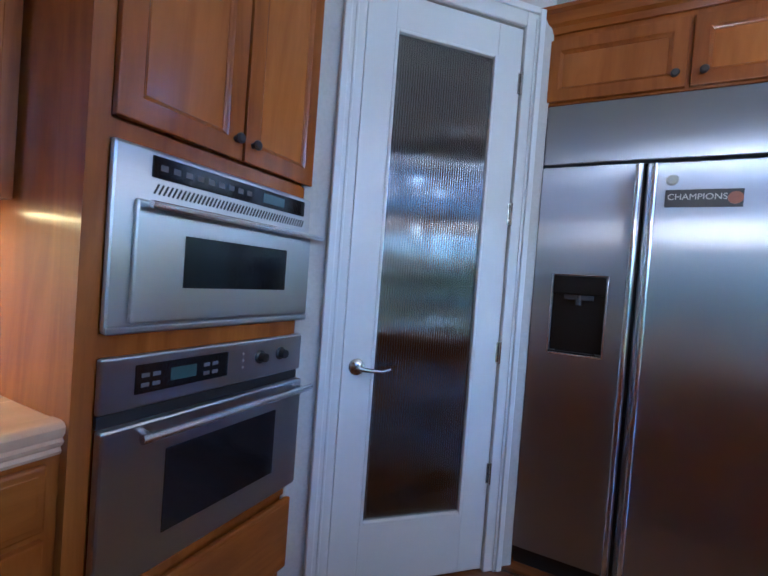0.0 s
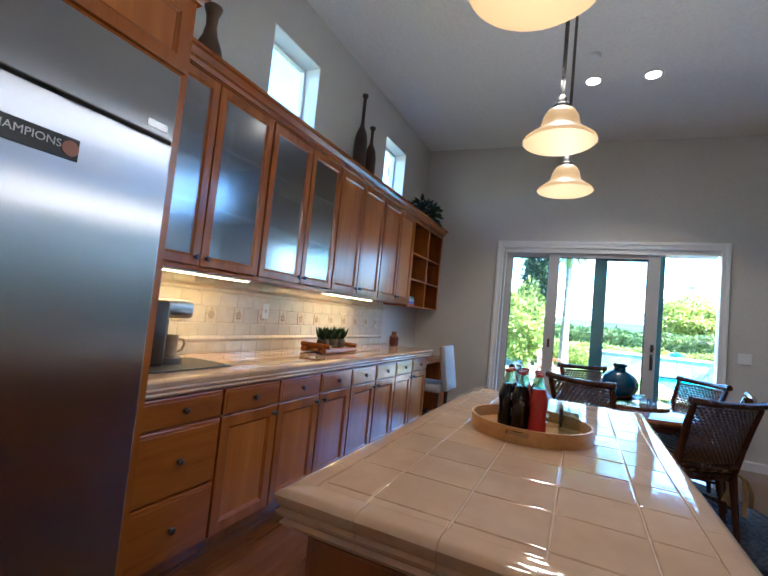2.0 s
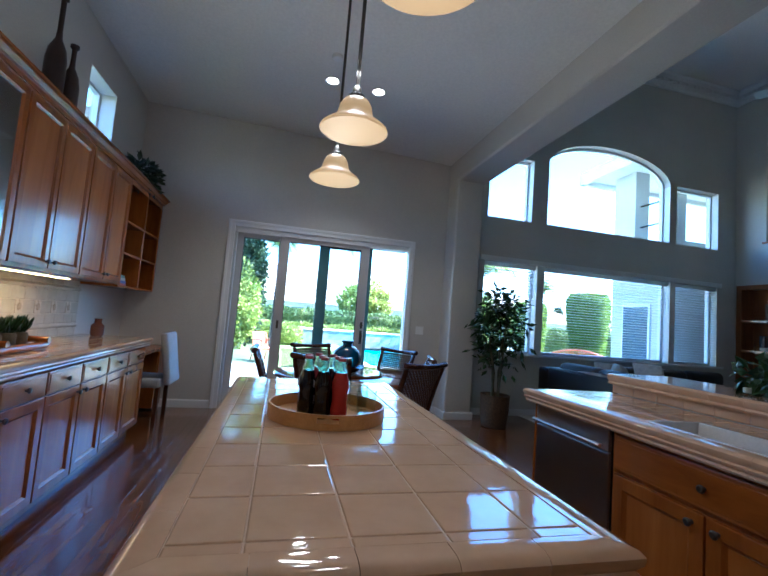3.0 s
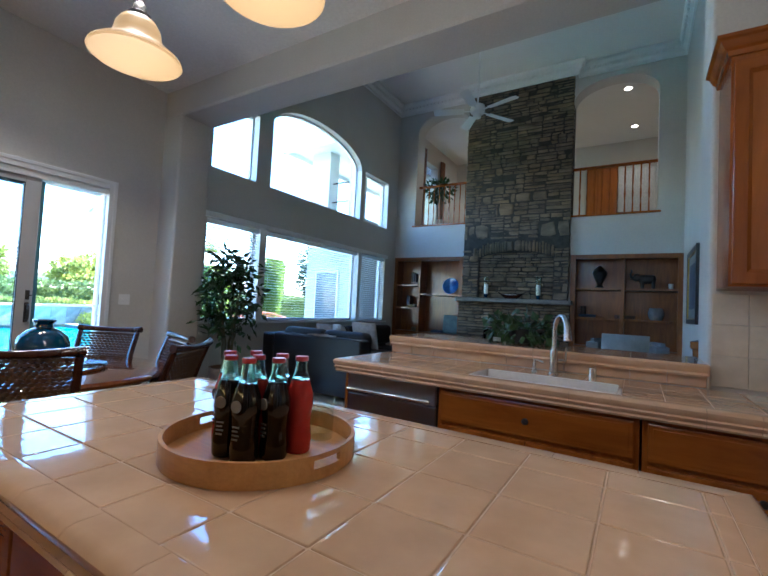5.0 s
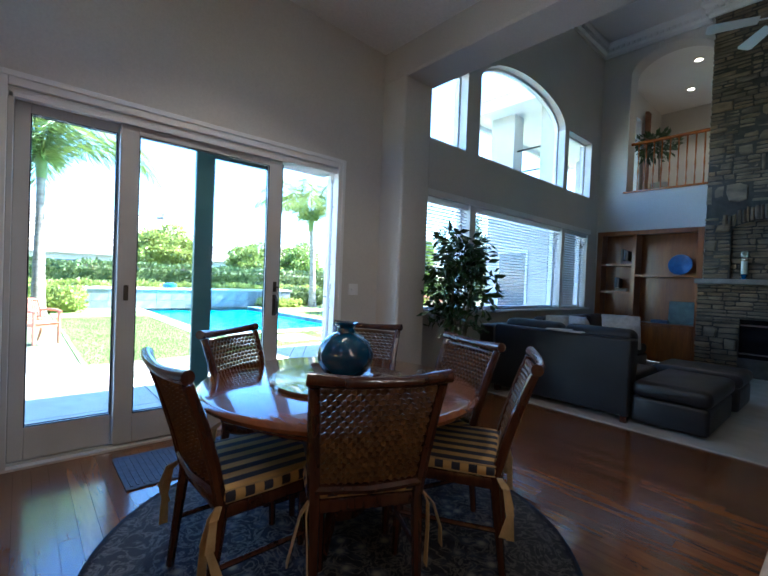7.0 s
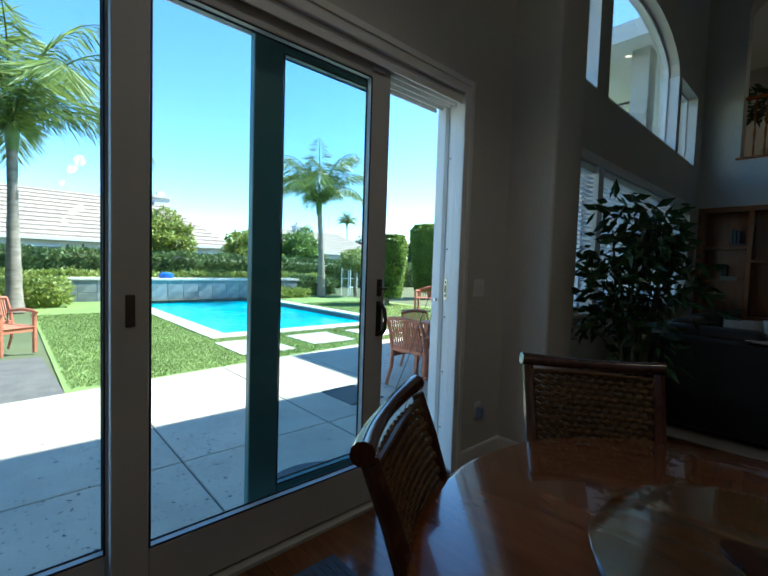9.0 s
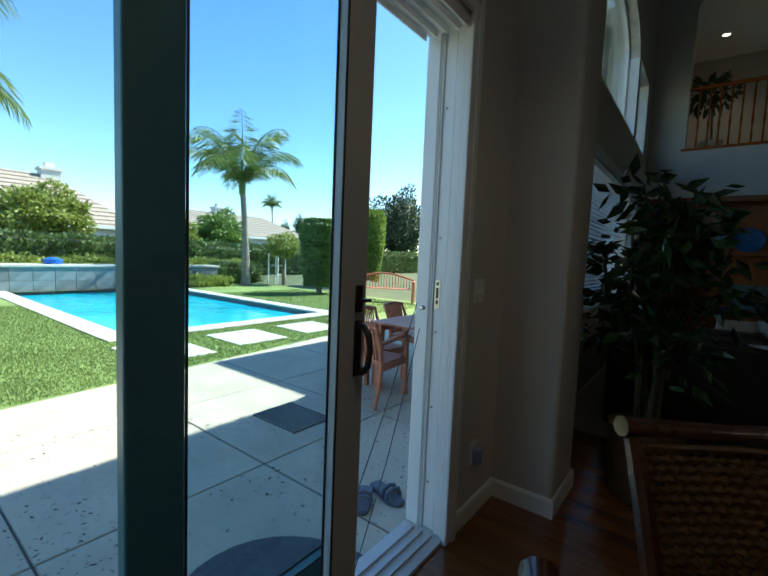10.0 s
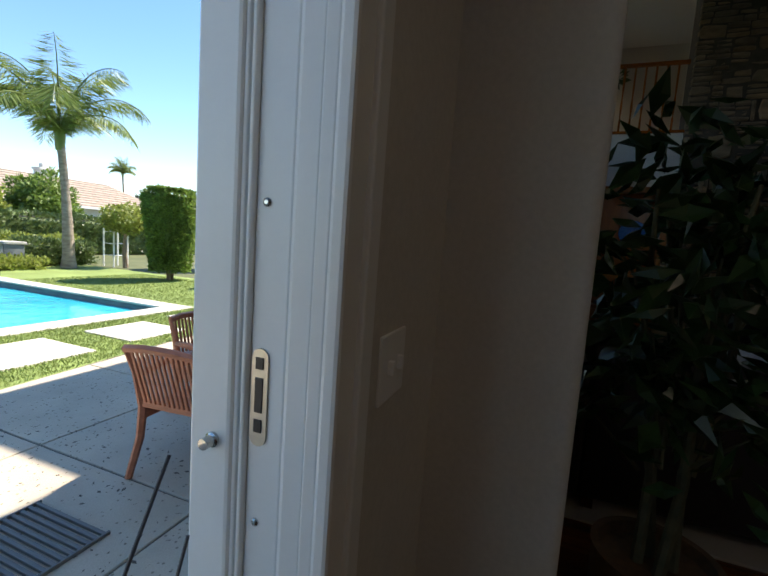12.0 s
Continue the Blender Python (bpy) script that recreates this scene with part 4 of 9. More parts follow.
for k in range(9):
    box(b, 0.16 + k * 0.036, 0.18 + k * 0.036, -0.0275, -0.0255, 1.52, 1.535, 0.001)
part("buttons", b, plain("key_marks", (0.16, 0.16, 0.17), 0.4), cp)
b = bmesh.new()
for k in range(46):
    boxm(b, pose(0.155 + k * 0.0128, -0.021, 1.473, 0, 25, 0), 0.004, 0.004, 0.028)
part("vent", b, BLACKPLASTIC, ov, "row of slanting vent slots")
b = bmesh.new()
box(b, 0.048, 0.786, -0.03, -0.02, 1.112, 1.13, 0.006)
part("lower_trim", b, STEEL, ov)

ov = thing("wall_oven", OV, "stainless steel wall oven with dials and a dark window", "oven")
b = bmesh.new()
box(b, 0.048, 0.786, -0.02, 0.0, 0.92, 1.055, 0.006)
fo = part("frame", b, STEEL, ov)
b = bmesh.new()
box(b, 0.13, 0.42, -0.024, -0.018, 0.955, 1.03, 0.003)
cp = part("control_panel", b, BLACKGLASS, ov)
b = bmesh.new()
box(b, 0.225, 0.305, -0.026, -0.023, 0.975, 1.01, 0.001)
part("display", b, plain("lcd_green", (0.05, 0.09, 0.085), 0.2), cp)
b = bmesh.new()
for k in range(4):
    box(b, 0.145 + (k % 2) * 0.03, 0.165 + (k % 2) * 0.03, -0.026, -0.023, 0.972 + (k // 2) * 0.025, 0.982 + (k // 2) * 0.025)
    box(b, 0.33 + (k % 2) * 0.03, 0.35 + (k % 2) * 0.03, -0.026, -0.023, 0.972 + (k // 2) * 0.025, 0.982 + (k // 2) * 0.025)
part("buttons", b, plain("key_marks_two", (0.16, 0.16, 0.17), 0.4), cp)
for xx in (0.56, 0.66):
    b = bmesh.new()
    lathe(b, [(0.023, 0), (0.023, 0.004), (0.017, 0.008), (0.015, 0.028), (0, 0.03)], 18)
    part("dial", b, BLACKPLASTIC, ov, "black oven dial", smooth=True, at=pose(xx, -0.02, 0.995, 90, 0, 0))
b = bmesh.new()
for k in range(3):
    cyl(b, (0.485, -0.022, 0.97 + k * 0.022), (0.485, -0.019, 0.97 + k * 0.022), 0.004, 8)
part("lamps", b, CERAMIC, ov)
b = bmesh.new()
box(b, 0.05, 0.784, -0.03, -0.001, 0.475, 0.885, 0.008)
od = part("door", b, STEEL, ov)
b = bmesh.new()
box(b, 0.22, 0.645, -0.033, -0.029, 0.565, 0.795, 0.03, 4)
part("window", b, BLACKGLASS, od, "dark oven window")
b = bmesh.new()
cyl(b, (0.12, -0.08, 0.86), (0.78, -0.08, 0.86), 0.012, 14)
for xx in (0.15, 0.74):
    cyl(b, (xx, -0.08, 0.86), (xx, -0.025, 0.86), 0.009, 10)
part("handle", b, STEELV, od, "steel bar handle", smooth=True)
b = bmesh.new()
box(b, 0.05, 0.784, -0.012, 0.0, 0.887, 0.918)
part("gap", b, BLACKPLASTIC, ov)

# short counter and cabinets south of the ovens
bu = thing("base_cabinet", pose(-0.45, 0.70, 0, 0, 0, 90), "cherry wood base cabinet with drawers beside the ovens", "cabinet")
carcass(bu, 0.70, 0.58, 0, 0.84, 0.1)
drawer(bu, 0.02, 0.67, 0.68, 0.83)
panel_door(bu, 0.02, 0.67, 0.1, 0.66)
bu = thing("base_cabinet", pose(-0.45, -0.48, 0, 0, 0, 90), "cherry wood base cabinet with a drawer over a door", "cabinet")
carcass(bu, 1.16, 0.58, 0, 0.84, 0.1)
for a, e in ((0.02, 0.57), (0.59, 1.14)):
    drawer(bu, a, e, 0.68, 0.83)
    panel_door(bu, a, e, 0.1, 0.66, (e - 0.05, 0.6))
uc = thing("wall_cabinet", pose(-0.72, 0.55, 0, 0, 0, 90), "cherry wood wall cabinet with panelled doors beside the ovens", "cabinet")
carcass(uc, 0.84, 0.33, 1.42, 2.50)
panel_door(uc, 0.01, 0.415, 1.43, 2.46, (0.38, 1.49), 0.055)
panel_door(uc, 0.425, 0.80, 1.43, 2.46, (0.46, 1.49), 0.055)

# wall cabinet on the pier beside the bar
uc = thing("wall_cabinet", pose(0.90, BEAM0 + 0.335, 0, 0, 0, 180), "cherry wood wall cabinet on the end wall by the bar", "cabinet")
carcass(uc, 0.9, 0.33, 1.42, 2.50)
panel_door(uc, 0.01, 0.44, 1.43, 2.46, (0.40, 1.49), 0.055)
panel_door(uc, 0.45, 0.89, 1.43, 2.46, (0.49, 1.49), 0.055)
b = bmesh.new()
sweep(b, WCROWN, [(0, 0.33, 2.49), (0, 0, 2.49), (0.9, 0, 2.49)])
part("crown", b, CHERRYX, uc)

# ---- counters ----
# the moulded edge of the tile counters
EDGE = [(0, -0.075), (0.012, -0.075), (0.018, -0.066), (0.012, -0.058), (0.022, -0.05), (0.026, -0.042), (0.018, -0.036), (0.028, -0.024), (0.03, -0.01), (0.022, -0.001), (0.008, 0.003), (-0.03, 0.002), (-0.03, -0.02), (0, -0.03)]


def counter(name, label, x0, x1, y0, y1, z, edge_path, tiles_x, tiles_y, near=True, skip=None):
    """A tiled counter: bed, edge tiles in lengths, and the field tiles."""
    t = thing(name, Matrix.Identity(4), label, "countertop")
    b = bmesh.new()
    if skip:
        sx0, sx1, sy0, sy1 = skip
        for q in ((x0, sx0, y0, y1), (sx1, x1, y0, y1), (sx0, sx1, y0, sy0), (sx0, sx1, sy1, y1)):
            box(b, q[0], q[1], q[2], q[3], z - 0.07, z - 0.0015)
    else:
        box(b, x0, x1, y0, y1, z - 0.07, z - 0.0015)
    part("bed", b, GROUT, t)
    # edge tiles
    n = len(edge_path)
    for i in range(n - 1):
        p, q = Vector(edge_path[i]), Vector(edge_path[i + 1])
        run = (q - p).length
        count = max(1, round(run / 0.166))
        for k in range(count):
            a, e = p.lerp(q, k / count), p.lerp(q, (k + 1) / count)
            way = (q - p).normalized()
            g = way * 0.0006
            first = [a + g, e - g]
            # mitre at the corners by carrying the neighbour's direction
            ra = Vector((way.y, -way.x, 0))
            b = bmesh.new()
            rings = []
            for end, spot in ((0, first[0]), (1, first[1])):
                loop = edge_path[0] == edge_path[-1]
                j = (i - 1 if end == 0 else i + 1) % (n - 1)
                corner = (end == 0 and k == 0 and (i > 0 or loop)) or (end == 1 and k == count - 1 and (i < n - 2 or loop))
                off = ra
                if corner:
                    o = Vector(edge_path[j + 1]) - Vector(edge_path[j])
                    o.normalize()
                    off = (ra + Vector((o.y, -o.x, 0)))
                    off = off / off.dot(ra)
                rings.append([b.verts.new(spot + off * u + Vector((0, 0, z + v))) for u, v in EDGE])
            m = len(EDGE)
            for s in range(m):
                b.faces.new((rings[0][s], rings[0][(s + 1) % m], rings[1][(s + 1) % m], rings[1][s]))
            b.faces.new(rings[0])
            b.faces.new(rings[1][::-1])
            bmesh.ops.recalc_face_normals(b, faces=b.faces)
            part("edge_tile", b, TILE, t, smooth=True)
    # field tiles, shared by size
    made = {}
    for i in range(len(tiles_x) - 1):
        for j in range(len(tiles_y) - 1):
            a0, a1, c0, c1 = tiles_x[i], tiles_x[i + 1], tiles_y[j], tiles_y[j + 1]
            if skip and a1 > skip[0] + 0.002 and a0 < skip[1] - 0.002 and c1 > skip[2] + 0.002 and c0 < skip[3] - 0.002:
                continue
            key = (round(a1 - a0, 3), round(c1 - c0, 3))
            if key not in made:
                b = bmesh.new()
                u, v = key[0] / 2 - 0.0015, key[1] / 2 - 0.0015
                box(b, -u, u, -v, v, -0.008, 0.0, 0.0045, 3)
                made[key] = finish(b)
                made[key].materials.append(TILE)
            o = new("tile", made[key])
            o.parent = t
            tilt = random.Random(i * 31 + j * 7)
            o.matrix_basis = pose((a0 + a1) / 2, (c0 + c1) / 2, z + 0.001, tilt.uniform(-0.3, 0.3), tilt.uniform(-0.3, 0.3), 0)
    return t


def steps(a, b, size):
    n = max(1, round((b - a) / size))
    return [a + (b - a) * k / n for k in range(n + 1)]


CT = 0.915
# island
IX0, IX1, IY0, IY1 = 1.066, 2.79, 1.165, 1.945
counter("island_countertop", "glossy peach cream tiled island countertop with moulded edge", IX0, IX1, IY0, IY1, CT,
        [(IX0, IY1, 0), (IX0, IY0, 0), (IX1, IY0, 0), (IX1, IY1, 0), (IX0, IY1, 0)],
        [1.096, 1.13] + [1.13 + 0.1645 * k for k in range(1, 10)] + [2.76], [1.195, 1.30, 1.467, 1.633, 1.80, 1.915])
isl = thing("kitchen_island", pose(0, 0, 0), "cherry wood kitchen island base", "island")
b = bmesh.new()
box(b, IX0 + 0.03, IX1 - 0.03, IY0 + 0.03, IY1 - 0.03, 0.09, 0.84)
box(b, IX0 + 0.08, IX1 - 0.08, IY0 + 0.08, IY1 - 0.08, 0, 0.09)
part("body", b, CHERRY, isl)
for a, e in ((1.11, 1.66), (1.67, 2.21), (2.22, 2.75)):
    b = bmesh.new()
    box(b, a, e, IY1 - 0.03, IY1 - 0.012, 0.66, 0.82, 0.005)
    part("drawer_front", b, CHERRYX, isl)
    b = bmesh.new()
    box(b, a, e, IY1 - 0.03, IY1 - 0.012, 0.1, 0.64, 0.005)
    part("door", b, CHERRY, isl)
for a, e in ((1.22, 1.54), (1.57, 1.90)):
    b = bmesh.new()
    box(b, IX0 + 0.015, IX0 + 0.03, a, e, 0.12, 0.82, 0.004)
    part("end_panel", b, CHERRY, isl)
    b = bmesh.new()
    box(b, IX1 - 0.03, IX1 - 0.015, a, e, 0.12, 0.82, 0.004)
    part("end_panel", b, CHERRY, isl)

# long counter
counter("long_countertop", "long cream tiled countertop with moulded edge under the wall cabinets", 1.40, 5.08, 3.04, 3.66, CT,
        [(1.40, 3.04, 0), (5.08, 3.04, 0), (5.08, 3.66, 0)],
        steps(1.40, 5.05, 0.166), [3.07, 3.16, 3.326, 3.49, 3.66])
# sink counter and the short counter beside the ovens
SINK = (1.30, 2.0, -0.16, 0.14)
counter("sink_countertop", "cream tiled sink countertop with moulded edge", -0.45, 2.80, -0.40, 0.20, CT,
        [(2.80, -0.40, 0), (2.80, 0.20, 0), (-0.45, 0.20, 0)],
        [-0.45] + steps(-0.3, 1.30, 0.166) + steps(1.30, 2.0, 0.166)[1:] + steps(2.0, 2.77, 0.166)[1:], [-0.40, -0.16, 0.0, 0.14, 0.17], skip=SINK)
counter("oven_countertop", "short cream tiled countertop beside the ovens", -1.05, -0.46, 0.2, 1.40, CT,
        [(-0.46, 0.2, 0), (-0.46, 1.40, 0)], steps(-1.05, -0.49, 0.166), steps(0.2, 1.40, 0.166))

# ---- lamps ----
WARM = (1.0, 0.86, 0.68)
SHADE = glowing("alabaster_shade", (1.0, 0.58, 0.23), 0.032)
SHADE.node_tree.nodes["Principled BSDF"].inputs["Base Color"].default_value = (0.3, 0.21, 0.11, 1)
BULB = glowing("bulb", (1.0, 0.88, 0.66), 0.9)
CAN = glowing("can_lamp", (1.0, 0.86, 0.66), 1.5)
STRIP = glowing("strip_lamp", (1.0, 0.66, 0.22), 1.6)


def pendant(x, y, z):
    p = thing("pendant_lamp", pose(x, y, z), "glowing alabaster bell pendant on a dark bronze rod, lit", "pendant lamp", "pendants over the island")
    b = bmesh.new()
    outer = [(0.138, 0.0), (0.134, 0.009), (0.118, 0.022), (0.094, 0.038), (0.077, 0.054), (0.071, 0.075), (0.066, 0.1), (0.052, 0.124), (0.03, 0.137)]
    inner = [(r - 0.005, h) for r, h in outer]
    lathe(b, [(r, h) for r, h in outer] + [(r, h - 0.004) for r, h in inner[::-1]], 32)
    part("shade", b, SHADE, p, smooth=True)
    b = bmesh.new()
    lathe(b, [(0.0, 0.0), (0.028, 0.012), (0.034, 0.035), (0.02, 0.07), (0.013, 0.09), (0.0, 0.092)], 14, (0, 0, 0.05))
    part("bulb", b, BULB, p, smooth=True)
    top = ceiling_z(y) - z
    b = bmesh.new()
    lathe(b, [(0.036, 0.132), (0.036, 0.145), (0.022, 0.155), (0.018, 0.18), (0.008, 0.19), (0.007, top - 0.02), (0.05, top - 0.02), (0.06, top - 0.005), (0.06, top)], 16)
    part("rod", b, BRONZE, p, smooth=True)
    return p


for x, z in ((1.165, 1.975), (2.05, 2.025), (2.675, 2.025)):
    pendant(x, 1.563, z)
    lamp = new("pendant_light", bpy.data.lights.new("pendant_light", "POINT"))
    lamp.data.energy, lamp.data.color, lamp.data.shadow_soft_size = 0.3, WARM, 0.04
    lamp.location = (x, 1.563, z - 0.22)
    glow = new("pendant_glow", bpy.data.lights.new("pendant_glow", "POINT"))
    glow.data.energy, glow.data.color, glow.data.shadow_soft_size = 0.42, (1.0, 0.92, 0.82), 0.05
    glow.location = (x, 1.563, z + 0.26)


def downlight(x, y, z, watts=0.0):
    d = thing("recessed_light", pose(x, y, z), "white recessed ceiling light, lit", "recessed light", "recessed ceiling lights")
    b = bmesh.new()
    lathe(b, [(0.062, 0.002), (0.062, -0.004), (0.085, -0.006), (0.09, -0.001), (0.09, 0.004)], 28)
    part("trim_ring", b, TRIM, d, smooth=True)
    b = bmesh.new()
    lathe(b, [(0.0, -0.003), (0.061, -0.003), (0.061, 0.003), (0, 0.003)], 24)
    part("lamp", b, CAN, d)
    if watts:
        lamp = new("downlight", bpy.data.lights.new("downlight", "SPOT"))
        lamp.data.energy, lamp.data.color, lamp.data.spot_size, lamp.data.spot_blend, lamp.data.shadow_soft_size = watts, WARM, radians(120), 0.6, 0.05
        lamp.matrix_world = look((x, y, z - 0.02), (x, y, 0))


for x, y in ((4.67, 0.98), (4.67, 1.48)):
    downlight(x, y, ceiling_z(y), 4.0)
for x, y in ((4.9, -7.3), (5.3, -8.6), (1.5, -6.9), (1.4, -8.8)):
    downlight(x, y, 5.75, 4.0)
sd = thing("smoke_alarm", pose(4.245, 1.483, ceiling_z(1.483)), "small white round smoke alarm on the ceiling", "smoke alarm")
b = bmesh.new()
lathe(b, [(0.055, 0.0), (0.055, -0.018), (0.045, -0.03), (0, -0.032)], 20)
part("case", b, TRIM, sd, smooth=True)

for x0, x1 in ((1.48, 2.36), (3.28, 4.10)):
    u = thing("under_cabinet_light", pose(x0, 3.40, 1.418), "slim warm strip light under the wall cabinets, lit", "strip light", "under cabinet lights")
    b = bmesh.new()
    box(b, 0, x1 - x0, -0.04, 0.04, -0.014, 0.0, 0.003)
    part("case", b, TRIM, u)
    b = bmesh.new()
    box(b, 0.01, x1 - x0 - 0.01, -0.03, 0.03, -0.018, -0.013)
    part("tube", b, STRIP, u)

u = thing("under_cabinet_light", pose(-0.88, 0.60, 1.418), "slim warm strip light under the wall cabinet by the ovens, lit", "strip light", "under cabinet lights")
b = bmesh.new()
box(b, -0.04, 0.04, 0, 0.72, -0.014, 0.0, 0.003)
part("case", b, TRIM, u)
b = bmesh.new()
box(b, -0.03, 0.03, 0.01, 0.71, -0.018, -0.013)
part("tube", b, STRIP, u)


# ---- small things of the kitchen ----
def vase(name, m, profile, material, label, category="vase", group=""):
    b = bmesh.new()
    lathe(b, profile, 24)
    return solid(name, b, material, label, category, m, group, smooth=True)


BROWNCLAY = surface("brown_clay", (0.09, 0.05, 0.03), (0.17, 0.10, 0.06), 0.5, 8, bumpy=0.15, fine=60)
DARKCLAY = surface("dark_turned_wood", (0.025, 0.012, 0.009), (0.06, 0.028, 0.018), 0.35, 10, (1, 1, 0.2), 0.1, 60)
TOPC = 2.576
vase("tall_vase", pose(1.93, 3.48, TOPC), [(0.06, 0), (0.075, 0.02), (0.085, 0.07), (0.07, 0.14), (0.042, 0.21), (0.03, 0.27), (0.034, 0.33), (0.05, 0.375), (0.052, 0.385), (0.03, 0.385)], BROWNCLAY, "brown waisted wooden vase on top of the cabinets")
vase("bottle_vase", pose(3.80, 3.52, TOPC), [(0.05, 0), (0.062, 0.02), (0.066, 0.14), (0.066, 0.38), (0.055, 0.46), (0.022, 0.54), (0.017, 0.6), (0.017, 0.83), (0.03, 0.84), (0.03, 0.865), (0.012, 0.865)], DARKCLAY, "tall dark wooden bottle on top of the cabinets", group="wooden bottles")
vase("bottle_vase", pose(3.98, 3.50, TOPC), [(0.046, 0), (0.06, 0.02), (0.062, 0.1), (0.062, 0.28), (0.05, 0.36), (0.02, 0.43), (0.016, 0.48), (0.017, 0.575), (0.03, 0.59), (0.03, 0.61), (0.012, 0.61)], DARKCLAY, "shorter dark wooden bottle on top of the cabinets", group="wooden bottles")


def leaf_plant(parent, centre, size, count, leaf, material, seed, name="leaves", droop=0.3, width=0.45):
    rng = np.random.default_rng(seed)
    d = rng.normal(size=(count, 3))
    d /= np.linalg.norm(d, axis=1)[:, None]
    p = d * (rng.random((count, 1)) ** 0.45) * np.array(size) / 2 + np.array(centre)
    w = d + rng.normal(size=d.shape) * 0.5 + np.array([0, 0, -droop])
    b = bmesh.new()
    r = random.Random(seed)
    for q, v in zip(p, w):
        leafy(b, q, leaf * r.uniform(0.6, 1.3), v, r, width)
    ob = part(name, b, material, parent)
    ob["kind"] = "stuff"
    return ob


FERN = surface("fern_leaf", (0.01, 0.03, 0.012), (0.03, 0.07, 0.025), 0.5, 6, bumpy=0, fine=30, vary=0.5, island=True)
fp = thing("trailing_fern", pose(5.55, 3.48, TOPC), "dark green trailing fern on top of the cabinets", "plant")
leaf_plant(fp, (0, -0.02, 0.10), (0.75, 0.35, 0.36), 420, 0.1, FERN, 81)
b = bmesh.new()
lathe(b, [(0.08, 0), (0.1, 0.08), (0.09, 0.09), (0, 0.09)], 16)
part("pot", b, BASKET, fp)
fp = thing("basket_plant", pose(0.95, 3.25, 2.49), "green leafy plant in a basket on top of the fridge cabinet", "plant")
b = bmesh.new()
lathe(b, [(0.10, 0), (0.13, 0.02), (0.15, 0.2), (0.155, 0.21), (0.13, 0.21)], 20)
part("basket", b, BASKET, fp, smooth=True)
leaf_plant(fp, (0.1, 0, 0.22), (0.8, 0.3, 0.42), 300, 0.11, FERN, 82)

# backsplash: plaster rails, rows of tiles and small ornament tiles
SPL0, SPL1 = 1.41, 4.98
bs = thing("backsplash", pose(0, NORTH - 0.001, 0), "cream tiled backsplash with a row of small ornament tiles", "backsplash")
b = bmesh.new()
box(b, SPL0, SPL1, -0.0085, 0.0, CT, 1.42)
part("bed", b, surface("pale_grout", (0.62, 0.545, 0.43), (0.70, 0.625, 0.50), 0.7, 20, bumpy=0.2, fine=300), bs)
made = {}


def wall_tile(x0, x1, z0, z1, material=SPLASH, name="tile", proud=0.011):
    key = (round(x1 - x0, 3), round(z1 - z0, 3), material.name)
    if key not in made:
        q = bmesh.new()
        u, h = (x1 - x0) / 2 - 0.0012, (z1 - z0) / 2 - 0.0012
        box(q, -u, u, -proud, -0.004, -h, h, 0.0025, 1)
        made[key] = finish(q, True)
        made[key].materials.append(material)
    o = new(name, made[key])
    o.parent = bs
    o.matrix_basis = pose((x0 + x1) / 2, 0, (z0 + z1) / 2)


for z0, z1, w, off in ((CT + 0.005, 0.985, 0.155, 0), (1.03, 1.112, 0.155, 0.07), (1.225, 1.32, 0.155, 0.07), (1.37, 1.42, 0.155, 0)):
    x = SPL0 + off
    while x < SPL1 - 0.02:
        wall_tile(x, min(x + w, SPL1), z0, z1)
        x += w
ORN = surface("ornament_tile", (0.62, 0.51, 0.38), (0.72, 0.62, 0.48), 0.3, 30, bumpy=0.3, fine=60)
ORNLINE = plain("ornament_line", (0.50, 0.38, 0.25), 0.35)
x, k = SPL0, 0
while x < SPL1 - 0.05:
    w = 0.092 if k % 2 else 0.153
    if k % 2:
        wall_tile(x, x + w, 1.117, 1.22, ORN, "ornament_tile", 0.013)
        q = bmesh.new()
        for r in (0, 45, 90, 135):
            boxm(q, pose(x + w / 2, -0.0145, 1.1685, 0, r, 0), 0.056, 0.004, 0.012, 0.001)
        part("ornament", q, ORNLINE, bs)
    else:
        wall_tile(x, min(x + w, SPL1), 1.117, 1.22)
    x += w
    k += 1
for z0 in (0.987, 1.322):
    x = SPL0
    while x < SPL1 - 0.02:
        key = ("rail",)
        if key not in made:
            q = bmesh.new()
            prism(q, [(-0.004, 0), (-0.014, 0.002), (-0.022, 0.014), (-0.024, 0.022), (-0.016, 0.03), (-0.012, 0.04), (-0.004, 0.042)], -0.0765, 0.0765, "x")
            made[key] = finish(q, True)
            made[key].materials.append(SPLASH)
        o = new("rail_tile", made[key])
        o.parent = bs
        o.matrix_basis = pose(x + 0.0775, 0, z0)
        x += 0.155


def plate(m, label, kind, gangs=(0.0,)):
    s = thing(kind, m, label, kind.replace("_", " "))
    b = bmesh.new()
    half = 0.036 + max(gangs)
    box(b, -half, half, -0.006, 0.0, -0.058, 0.058, 0.004)
    part("cover", b, TRIM, s)
    for g in gangs:
        b = bmesh.new()
        box(b, g - 0.005, g + 0.005, -0.016, -0.005, -0.012, 0.012, 0.002)
        part("toggle", b, TRIM, s)
    return s


